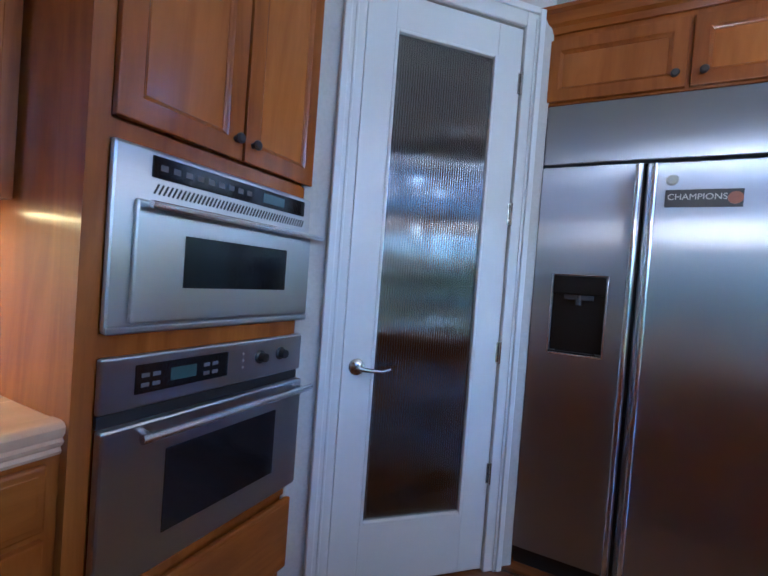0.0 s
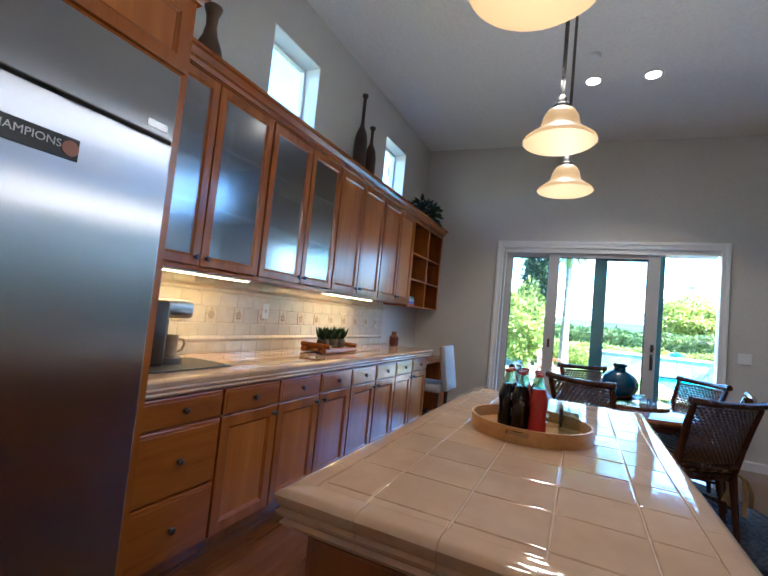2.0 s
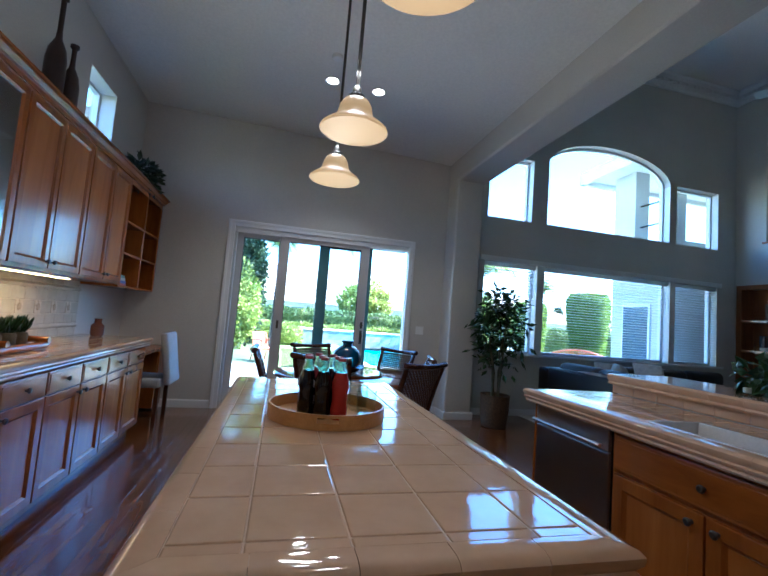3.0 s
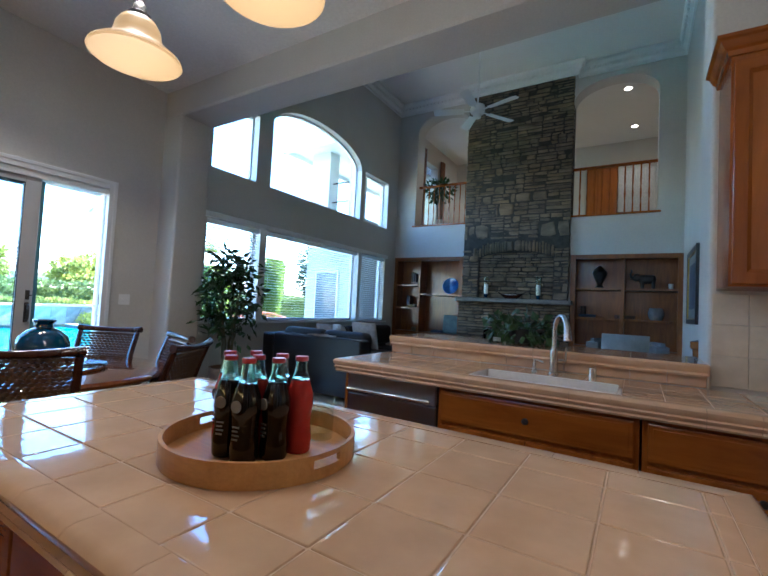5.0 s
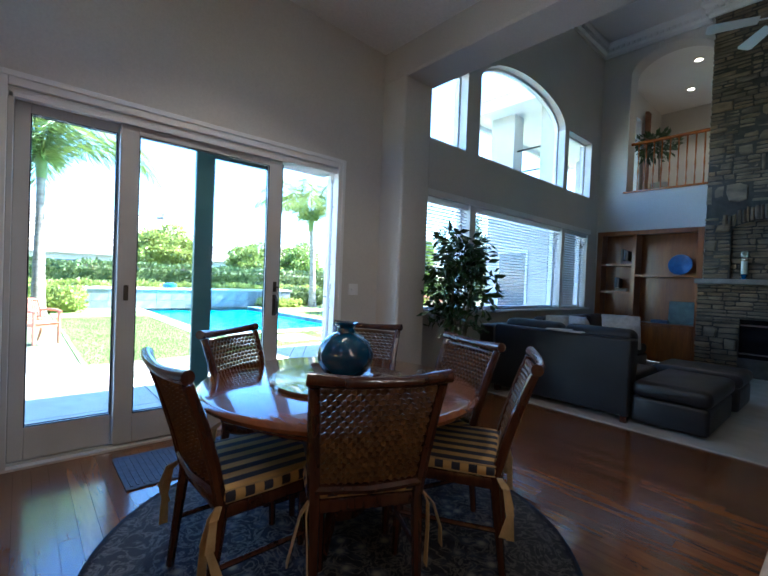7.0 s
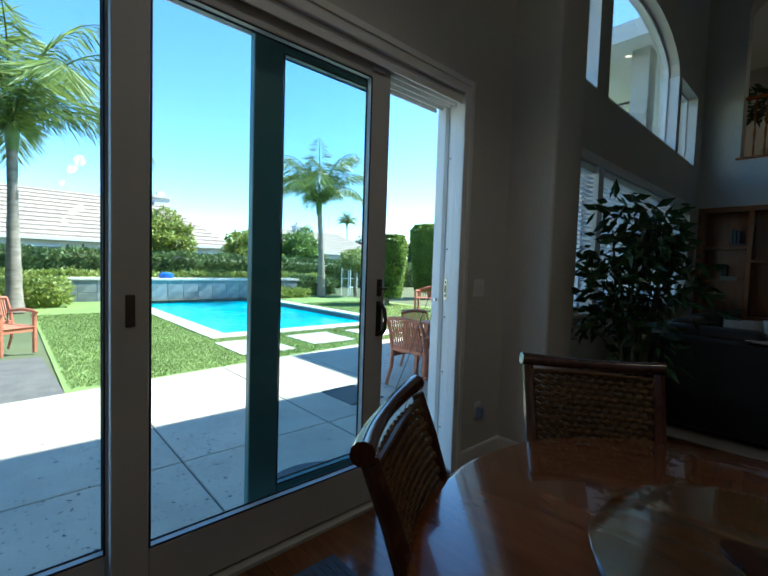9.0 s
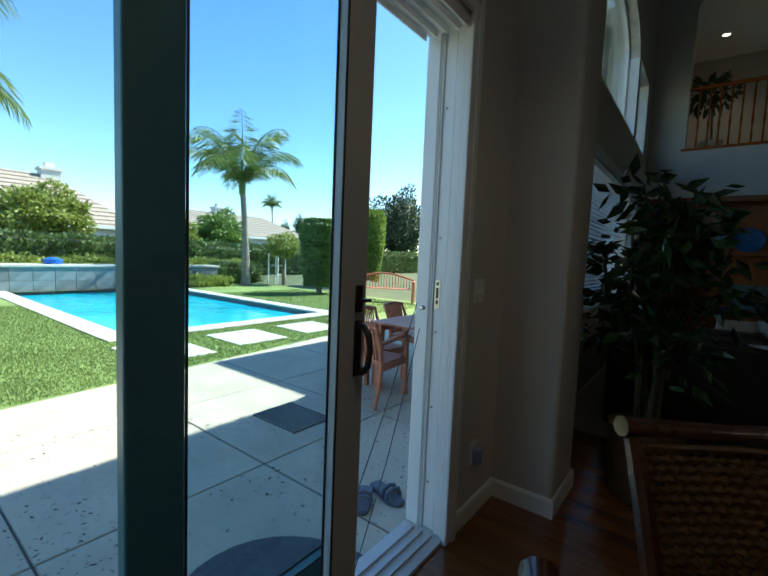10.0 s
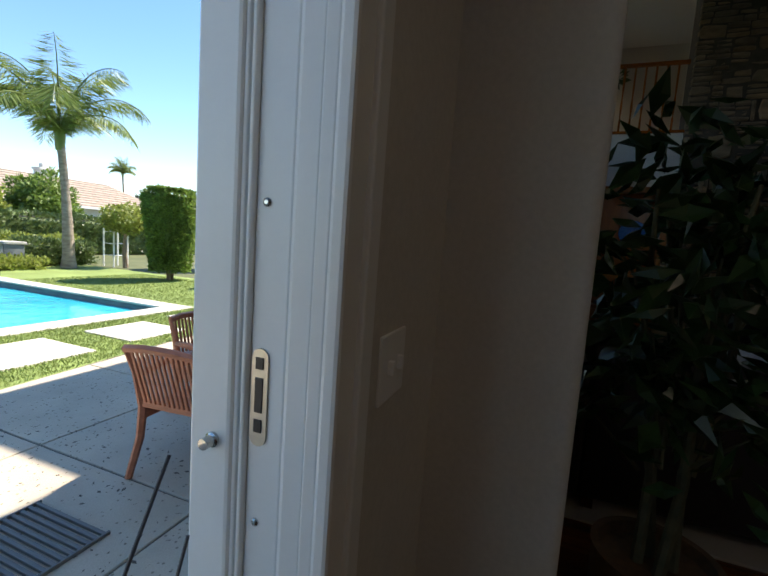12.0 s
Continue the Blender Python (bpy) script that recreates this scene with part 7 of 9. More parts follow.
boxm(b, pose(0, 0, 0.17, 0, 0, 0), 0.26, 0.13, 0.15, 0.06, 4)
boxm(b, pose(0.15, 0, 0.2, 0, 0, 0), 0.12, 0.1, 0.13, 0.045, 4)
for x in (-0.09, 0.07):
    for y in (-0.035, 0.035):
        cyl(b, (x, y, 0), (x, y, 0.13), 0.026, 10)
tube(b, [(0.19, 0, 0.2), (0.24, 0, 0.2), (0.255, 0, 0.26), (0.23, 0, 0.31), (0.25, 0, 0.34)], [0.026, 0.022, 0.018, 0.014, 0.01], 8)
tube(b, [(0.2, 0.03, 0.17), (0.26, 0.035, 0.16)], [0.008, 0.003], 6)
tube(b, [(0.2, -0.03, 0.17), (0.26, -0.035, 0.16)], [0.008, 0.003], 6)
solid("elephant_statue", b, plain("black_carving", (0.014, 0.013, 0.013), 0.4), "black carved elephant statue with raised trunk", "statue", pose(1.12, SB, 1.781), smooth=True)
b = bmesh.new()
lathe(b, [(0.0, 0), (0.035, 0), (0.035, 0.09), (0, 0.09)], 16)
solid("white_candle", b, CERAMIC, "short white candle on the bookcase", "candle", pose(0.78, SB + 0.05, 1.781))
vase("square_pot", pose(0.98, SB, 1.241), [(0.08, 0), (0.11, 0.06), (0.12, 0.12), (0.1, 0.2), (0.09, 0.21), (0.07, 0.21)], surface("grey_pottery", (0.14, 0.14, 0.14), (0.26, 0.25, 0.24), 0.6, 12, bumpy=0.2), "grey faceted pot on the bookcase", "pot")
vase("small_pitcher", pose(2.12, SB, 1.241), [(0.05, 0), (0.06, 0.03), (0.04, 0.12), (0.05, 0.2), (0.03, 0.2)], DARKCLAY, "dark little pitcher on the bookcase", "pitcher")

# framed picture on the side wall
pf = thing("framed_picture", pose(0.62, -4.58, 1.72, 0, 0, 90), "framed dark landscape picture in black and gold", "picture")
b = bmesh.new()
for q in ((-0.56, -0.50, -0.5, 0.5), (0.50, 0.56, -0.5, 0.5), (-0.5, 0.5, -0.5, -0.44), (-0.5, 0.5, 0.44, 0.5)):
    box(b, q[0], q[1], -0.035, 0.0, q[2], q[3], 0.006)
part("frame", b, BLACKPLASTIC, pf)
b = bmesh.new()
for q in ((-0.50, -0.485, -0.44, 0.44), (0.485, 0.50, -0.44, 0.44), (-0.485, 0.485, -0.44, -0.425), (-0.485, 0.485, 0.425, 0.44)):
    box(b, q[0], q[1], -0.03, 0.0, q[2], q[3], 0.003)
part("gold_slip", b, plain("gold_leaf", (0.5, 0.36, 0.12), 0.35, 1.0), pf)
b = bmesh.new()
box(b, -0.485, 0.485, -0.012, -0.002, -0.425, 0.425)
part("mat_board", b, plain("mat_board", (0.32, 0.33, 0.32), 0.8), pf)
b = bmesh.new()
box(b, -0.36, 0.36, -0.015, -0.011, -0.3, 0.3)
part("print", b, surface("dusk_print", (0.03, 0.04, 0.09), (0.12, 0.15, 0.2), 0.6, 2.2, (1, 1, 2.5)), pf)

# ---- fireplace ----
CX0, CX1, CYF = 2.34, 4.43, -6.0
NX0, NX1, NZ0, NZS, NRISE = 2.62, 4.08, 1.52, 2.30, 0.16
fpv = thing("stone_fireplace", pose(0, 0, 0), "tall grey brown ledge stone fireplace with a niche", "fireplace")
MORTAR = surface("stone_mortar", (0.05, 0.042, 0.034), (0.09, 0.077, 0.062), 0.95, 12, bumpy=0.5)
FB = (2.75, 3.92, 0.30, 0.90)
b = bmesh.new()
y0, y1 = SOUTH + 0.001, CYF - 0.04
box(b, CX0 + 0.02, CX1 - 0.02, y0 - 0.28, y0, 0.0, 6.0)
for q in ((CX0 + 0.02, NX0, NZ0, 2.6), (NX1, CX1 - 0.02, NZ0, 2.6), (CX0 + 0.02, CX1 - 0.02, 2.6, 6.0), (CX0 - 0.02, FB[0], 0, NZ0), (FB[1], CX1 + 0.04, 0, NZ0), (FB[0], FB[1], FB[3], NZ0), (FB[0], FB[1], 0, FB[2])):
    part("core", b, MORTAR, fpv)
    b = bmesh.new()
    box(b, q[0], q[1], y0, y1, q[2], q[3])
part("core", b, MORTAR, fpv)
b = bmesh.new()
prism(b, [(NX1, 2.6)] + arc((NX0 + NX1) / 2, (NX1 - NX0) / 2, NZS, NRISE) + [(NX0, 2.6)], y0, y1, "y")
part("core", b, MORTAR, fpv)
b = bmesh.new()
box(b, FB[0], FB[1], y0 + 0.002, y0 + 0.02, FB[2], FB[3])
box(b, FB[0], FB[1], y1 - 0.03, y1 - 0.02, FB[2], FB[3])
part("firebox", b, BLACKGLASS, fpv, "black glass firebox")
b = bmesh.new()
for zz in (0.80, 0.36):
    box(b, FB[0] + 0.01, FB[1] - 0.01, y1 - 0.02, y1 - 0.005, zz, zz + 0.025)
part("trim_bar", b, STEELV, fpv)
b = bmesh.new()
box(b, CX0 - 0.07, CX1 + 0.06, CYF - 0.1, CYF + 0.16, 1.44, 1.52, 0.015)
part("mantel", b, surface("mantel_stone", (0.16, 0.145, 0.13), (0.28, 0.255, 0.225), 0.85, 5, bumpy=0.6, fine=40), fpv, "thick grey stone mantel")
for x in (3.90, 2.88):
    cd = thing("hurricane_candle", pose(x, CYF - 0.03, 1.521), "white candle in a tall glass on a dark blue base", "candle", "mantel candles")
    b = bmesh.new()
    lathe(b, [(0.05, 0), (0.05, 0.015), (0.03, 0.03), (0.045, 0.06), (0.06, 0.075), (0, 0.075)], 18)
    part("base", b, VASEBLUE, cd, smooth=True)
    b = bmesh.new()
    lathe(b, [(0.0, 0.08), (0.056, 0.08), (0.056, 0.44), (0.052, 0.44), (0.052, 0.085), (0, 0.085)], 20)
    part("glass", b, CLEAR, cd, smooth=True)
    b = bmesh.new()
    lathe(b, [(0.0, 0.086), (0.04, 0.086), (0.04, 0.28), (0, 0.28)], 18)
    part("candle", b, CERAMIC, cd, smooth=True)
bw = thing("boat_bowl", pose(3.38, CYF - 0.0, 1.521), "dark boat shaped bowl filled with pale pebbles", "bowl")
b = bmesh.new()
segs = 24
lo2, hi2, in2 = [], [], []
for k in range(segs):
    a = 2 * math.pi * k / segs
    tip = abs(math.cos(a)) ** 4
    lo2.append(b.verts.new((0.12 * math.cos(a), 0.04 * math.sin(a), 0.0)))
    hi2.append(b.verts.new((0.29 * math.cos(a), 0.085 * math.sin(a), 0.07 + 0.09 * tip)))
    in2.append(b.verts.new((0.27 * math.cos(a), 0.075 * math.sin(a), 0.06 + 0.085 * tip)))
for k in range(segs):
    k2 = (k + 1) % segs
    b.faces.new((lo2[k], lo2[k2], hi2[k2], hi2[k]))
    b.faces.new((hi2[k], hi2[k2], in2[k2], in2[k]))
b.faces.new(lo2[::-1])
part("shell", b, DARKWOOD, bw, smooth=True)
b = bmesh.new()
rr = random.Random(3)
for k in range(40):
    boxm(b, pose(rr.uniform(-0.14, 0.14), rr.uniform(-0.05, 0.05), 0.055 + rr.uniform(0, 0.02), rr.uniform(0, 90), rr.uniform(0, 90), rr.uniform(0, 90)), 0.03, 0.025, 0.02, 0.008)
part("pebbles", b, CERAMIC, bw)["kind"] = "stuff"

# ---- loft ----
RAILW = CHERRYX
for (a, e) in (LOFT_L, LOFT_R):
    rl = thing("loft_railing", pose(0, SOUTH - 0.17, 0), "wooden loft railing with slim turned balusters", "railing", "loft railings")
    b = bmesh.new()
    box(b, a - 0.0, e + 0.0, -0.03, 0.03, 4.02, 4.07, 0.012)
    part("hand_rail", b, RAILW, rl)
    b = bmesh.new()
    box(b, a - 0.05, e + 0.05, -0.16, 0.20, 3.09, 3.125, 0.006)
    part("sill", b, RAILW, rl)
    n = int((e - a) / 0.115)
    for k in range(1, n):
        b = bmesh.new()
        lathe(b, [(0.013, 3.125), (0.013, 3.3), (0.008, 3.36), (0.016, 3.5), (0.009, 3.62), (0.013, 3.75), (0.013, 4.02)], 6, (a + (e - a) * k / n, 0, 0))
        part("baluster", b, CHERRY, rl)
b = bmesh.new()
box(b, 1.75, 2.45, -9.69, -9.64, 3.09, 5.1, 0.005)
solid("loft_door", b, CHERRY, "closed orange wooden door in the loft", "door")
cu = thing("vertical_blind", pose(0.3, -9.6, 3.1), "pale grey vertical blind in the loft", "blind")
for k in range(15):
    b = bmesh.new()
    boxm(b, pose(0.05 + 0.095 * k, 0, 0.95, 0, 0, 20), 0.09, 0.006, 1.9)
    part("vane", b, PILLOW, cu)
for y in (-7.15, -8.35):
    b = bmesh.new()
    # one gathered cloth: a wavy sheet with thickness, front face then back
    folds = [(6.05 + 0.028 * math.sin(k * math.pi / 4), y + 0.03 - 0.0053 * k) for k in range(41)]
    ring = folds + [(x + 0.012, yy) for x, yy in reversed(folds)]
    low = [b.verts.new((x, yy, 3.12)) for x, yy in ring]
    high = [b.verts.new((x, yy, 5.4)) for x, yy in ring]
    for k in range(len(ring)):
        j = (k + 1) % len(ring)
        b.faces.new((low[k], low[j], high[j], high[k]))
    b.faces.new(list(reversed(low)))
    b.faces.new(high)
    bmesh.ops.recalc_face_normals(b, faces=b.faces[:])
    solid("drape", b, surface("brown_drape_%d" % int(-y), (0.14, 0.06, 0.03), (0.24, 0.11, 0.06), 0.8, 8, bumpy=0.2), "brown gathered drape beside the loft window", "curtain", smooth=True)
b = bmesh.new()
box(b, 6.29, 6.295, -8.3, -7.2, 3.5, 5.2)
o = structure("window_5", b, GLASS, "loft window", "window")
o.visible_shadow = False
lp = thing("loft_plant", pose(5.36, -6.95, 3.09), "leafy potted tree behind the loft railing", "plant")
b = bmesh.new()
lathe(b, [(0.12, 0), (0.16, 0.3), (0.14, 0.3), (0, 0.28)], 16)
part("pot", b, CERAMIC, lp, smooth=True)
b = bmesh.new()
tube(b, [(0, 0, 0.28), (0.02, 0, 0.8), (0, 0.03, 1.2)], [0.02, 0.016, 0.01], 6)
part("stem", b, BARK, lp)
leaf_plant(lp, (0.1, 0.0, 1.05), (0.75, 0.55, 0.6), 260, 0.13, LEAF, 91)

# ceiling fan
fn = thing("ceiling_fan", pose(3.36, -3.6, 4.22), "white ceiling fan with five blades on a long rod", "ceiling fan")
b = bmesh.new()
lathe(b, [(0.0, -0.09), (0.05, -0.085), (0.06, -0.03), (0.1, -0.01), (0.115, 0.05), (0.1, 0.1), (0.04, 0.13), (0.014, 0.15), (0.012, 1.70), (0.06, 1.71), (0.07, 1.77), (0, 1.78)], 24)
part("motor", b, TRIM, fn, smooth=True)
for k in range(5):
    b = bmesh.new()
    boxm(b, pose(0.16, 0, 0.02), 0.14, 0.03, 0.008, 0.003)
    arm = bmesh.new()
    prism(arm, [(0.2, -0.055), (0.62, -0.075), (0.655, -0.05), (0.655, 0.05), (0.62, 0.075), (0.2, 0.055)], -0.004, 0.004, "z")
    merge(b, arm, pose(0, 0, 0.02, 12, 0, 0))
    bmesh.ops.transform(b, verts=b.verts, matrix=pose(0, 0, 0, 0, 0, 20 + 72 * k))
    part("blade", b, TRIM, fn)
b = bmesh.new()
box(b, -0.18, 0.18, -0.12, 0.12, -0.012, 0.0, 0.003)
for k in range(7):
    box(b, -0.15, 0.15, -0.1 + k * 0.03, -0.09 + k * 0.03, -0.016, -0.012)
solid("ceiling_vent", b, GREYTRIM, "grey slatted air vent in the high ceiling", "air vent", pose(4.9, -2.2, 5.998))
nw = thing("stair_newel", pose(0.74, -2.75, 0, 0, 0, -90), "dark wooden newel post and rail by the stairs", "newel post")
b = bmesh.new()
lathe(b, [(0.05, 0), (0.05, 0.3), (0.03, 0.4), (0.045, 0.75), (0.05, 0.98), (0.07, 1.0), (0.07, 1.06), (0.0, 1.08)], 14)
part("post", b, CHERRY, nw, smooth=True)
b = bmesh.new()
box(b, -0.03, 0.03, -1.2, 0.0, 0.98, 1.04, 0.012)
part("rail", b, CHERRYY, nw)
for k in range(8):
    q = bmesh.new()
    cyl(q, (0, -0.14 - 0.13 * k, 0), (0, -0.14 - 0.13 * k, 0.98), 0.014, 8)
    part("baluster", q, CHERRY, nw)

# ---- outdoors ----
GZ = -0.08
CONCRETE = surface("patio_concrete", (0.46, 0.395, 0.305), (0.57, 0.495, 0.385), 0.85, 2.5, bumpy=0.35, fine=120, vary=0.1, world_space=True)
# dark pits in the salt finish
n, l = CONCRETE.node_tree.nodes, CONCRETE.node_tree.links
p = n["Principled BSDF"]
was = p.inputs["Base Color"].links[0].from_socket
pit = n.new("ShaderNodeTexVoronoi")
pit.inputs["Scale"].default_value = 24.0
l.new(coords(n, l), pit.inputs["Vector"])
pits = ramp(n, l, pit.outputs["Distance"], ((0.11, (0.35, 0.33, 0.31)), (0.19, (1, 1, 1))))
l.new(mixc(n, l, "MULTIPLY", 0.85, was, pits), p.inputs["Base Color"])
TOPIARY = surface("topiary_leaf", (0.15, 0.25, 0.045), (0.28, 0.41, 0.09), 0.5, 1.6, bumpy=0.0, fine=20, vary=0.45, island=True, through_light=0.45)
COPING = surface("pool_coping", (0.52, 0.49, 0.44), (0.62, 0.59, 0.53), 0.8, 4, bumpy=0.3, fine=120, vary=0.08)
SOIL = surface("garden_ground", (0.07, 0.09, 0.03), (0.13, 0.14, 0.06), 0.95, 0.8, bumpy=0.5, fine=30)
GRASS = surface("grass", (0.18, 0.245, 0.06), (0.28, 0.36, 0.11), 0.7, 0.9, bumpy=0.0, fine=80, vary=0.22, island=True, through_light=0.4)
LAWN = surface("lawn_ground", (0.16, 0.22, 0.055), (0.24, 0.32, 0.09), 0.9, 1.1, bumpy=0.6, fine=60)
HEDGE = surface("hedge_leaf", (0.085, 0.14, 0.04), (0.20, 0.28, 0.085), 0.45, 1.2, bumpy=0.0, fine=20, vary=0.5, island=True, through_light=0.3)
LIME = surface("bright_leaf", (0.25, 0.31, 0.05), (0.44, 0.50, 0.12), 0.5, 1.0, bumpy=0.0, fine=20, vary=0.4, island=True, through_light=0.4)
DARKLEAF = surface("conifer_leaf", (0.02, 0.05, 0.02), (0.06, 0.11, 0.04), 0.6, 1.0, bumpy=0.0, fine=20, vary=0.5, island=True, through_light=0.3)
FROND = surface("palm_frond", (0.15, 0.22, 0.045), (0.34, 0.43, 0.11), 0.4, 0.8, bumpy=0.0, fine=20, vary=0.45, island=True, through_light=0.4)
WATER, n, l, p = shader("pool_water")
v = coords(n, l)
n1 = noise_tex(n, l, v, 3.5, 3, 0.5, 0.8)
l.new(ramp(n, l, noise_tex(n, l, v, 0.7, 3), ((0.3, (0.012, 0.34, 0.48)), (0.7, (0.04, 0.50, 0.62)))), p.inputs["Base Color"])
p.inputs["Roughness"].default_value = 0.04
bump(n, l, p, n1, 0.25, 0.05)
SLATE = surface("slate_tile", (0.16, 0.19, 0.20), (0.30, 0.33, 0.33), 0.5, 3, bumpy=0.3, fine=30, vary=0.35)


def scatter(name, pts, ways, sizes, material, parent, aspect=0.5, seed=1):
    """Many small pointed leaves in one mesh; kind stuff."""
    rng = np.random.default_rng(seed)
    n = len(pts)
    ways = ways / np.maximum(1e-6, np.linalg.norm(ways, axis=1))[:, None]
    rnd = rng.normal(size=(n, 3))
    side = np.cross(ways, rnd)
    side /= np.maximum(1e-6, np.linalg.norm(side, axis=1))[:, None]
    s = sizes[:, None]
    verts = np.stack([pts, pts + ways * s * 0.5 + side * s * aspect * 0.5, pts + ways * s, pts + ways * s * 0.5 - side * s * aspect * 0.5], axis=1).reshape(-1, 3)
    data = bpy.data.meshes.new("leaves")
    data.from_pydata(verts.tolist(), [], np.arange(n * 4).reshape(n, 4).tolist())
    data.materials.append(material)
    ob = new(name, data)
    ob.parent = parent
    ob["kind"] = "stuff"
    return ob


def shell_points(rng, n, size, round_it, rough=0.12):
    """Points near the skin of a rounded box about the origin, with their outward ways."""
    d = rng.normal(size=(n, 3))
    d /= np.linalg.norm(d, axis=1)[:, None]
    p = np.sign(d) * np.abs(d) ** round_it
    p /= np.maximum(np.max(np.abs(p), axis=1)[:, None], 1e-6) if round_it < 0.6 else np.linalg.norm(p, axis=1)[:, None]
    lump = 1 + rough * np.sin(5.1 * d[:, :1] + 2) * np.cos(4.3 * d[:, 1:2] + 1) + rough * 0.7 * np.sin(9 * d[:, 2:3] + 6 * d[:, :1])
    depth = 1 - 0.22 * rng.random((n, 1)) ** 2
    return p * lump * depth * np.array(size) / 2, d


def hedge(name, x0, x1, y0, y1, z0, z1, count, leaf, material, label, category="hedge", seed=1, group=""):
    t = thing(name, pose((x0 + x1) / 2, (y0 + y1) / 2, z0), label, category, group)
    w, d, h = x1 - x0, y1 - y0, z1 - z0
    b = bmesh.new()
    box(b, -w / 2 + 0.08, w / 2 - 0.08, -d / 2 + 0.08, d / 2 - 0.08, 0, h - 0.08, 0.1)
    part("inner_growth", b, material, t)
    rng = np.random.default_rng(seed)
    face = rng.random(count)
    ax, ay, at = d * h, d * h, w * d
    total = ax + at + w * h
    p, o = np.zeros((count, 3)), np.zeros((count, 3))
    r1, r2 = rng.random(count), rng.random(count)
    a = face < ax / total
    c = (face >= ax / total) & (face < (ax + at) / total)
    e = ~(a | c)
    p[a] = np.stack([np.full(a.sum(), -w / 2), (r1[a] - 0.5) * d, r2[a] * h], 1)
    o[a] = (-1, 0, 0.3)
    p[c] = np.stack([(r1[c] - 0.5) * w, (r2[c] - 0.5) * d, np.full(c.sum(), h)], 1)
    o[c] = (0, 0, 1)
    p[e] = np.stack([(r1[e] - 0.5) * w, np.where(rng.random(e.sum()) < 0.5, -d / 2, d / 2), r2[e] * h], 1)
    o[e] = np.stack([np.zeros(e.sum()), np.sign(p[e][:, 1]), np.full(e.sum(), 0.3)], 1)
    p += rng.normal(size=p.shape) * 0.05
    p[:, 2] += 0.05 * np.sin(p[:, 1] * 3.0)
    scatter("leaves", p, o + rng.normal(size=p.shape) * 0.6, leaf * (0.6 + 0.8 * rng.random(count)), material, t, 0.55, seed)
    return t


def bushy(name, x, y, z, size, count, leaf, material, label, category, trunk=0.0, round_it=1.0, seed=1, rough=0.14, group="", wood_material=None):
    t = thing(name, pose(x, y, z), label, category, group)
    rng = np.random.default_rng(seed)
    if trunk > 0:
        b = bmesh.new()
        tube(b, [(0, 0, 0), (0.03, 0.02, trunk * 0.5), (0, 0, trunk + size[2] * 0.3)], [0.05 + size[0] * 0.03, 0.045 + size[0] * 0.02, 0.02], 8)
        for k in range(5):
            a = k * 1.3
            tube(b, [(0, 0, trunk * 0.9), (0.25 * size[0] * math.cos(a), 0.25 * size[1] * math.sin(a), trunk + size[2] * 0.45)], [0.03 + size[0] * 0.01, 0.012], 6)
        part("trunk", b, wood_material or BARK, t)
    p, o = shell_points(rng, count, size, round_it, rough)
    p[:, 2] += trunk + size[2] / 2
    p += rng.normal(size=p.shape) * 0.02 * max(size)
    scatter("crown", p, o + rng.normal(size=p.shape) * 0.7, leaf * (0.6 + 0.8 * rng.random(count)), material, t, 0.55, seed)
    b = bmesh.new()
    lathe(b, [(0.01, 0.06 * size[2]), (0.36 * min(size[:2]), 0.25 * size[2]), (0.38 * min(size[:2]), 0.6 * size[2]), (0.2 * min(size[:2]), 0.86 * size[2]), (0.01, 0.9 * size[2])], 12, (0, 0, trunk))
    part("inner_growth", b, material, t)
    return t


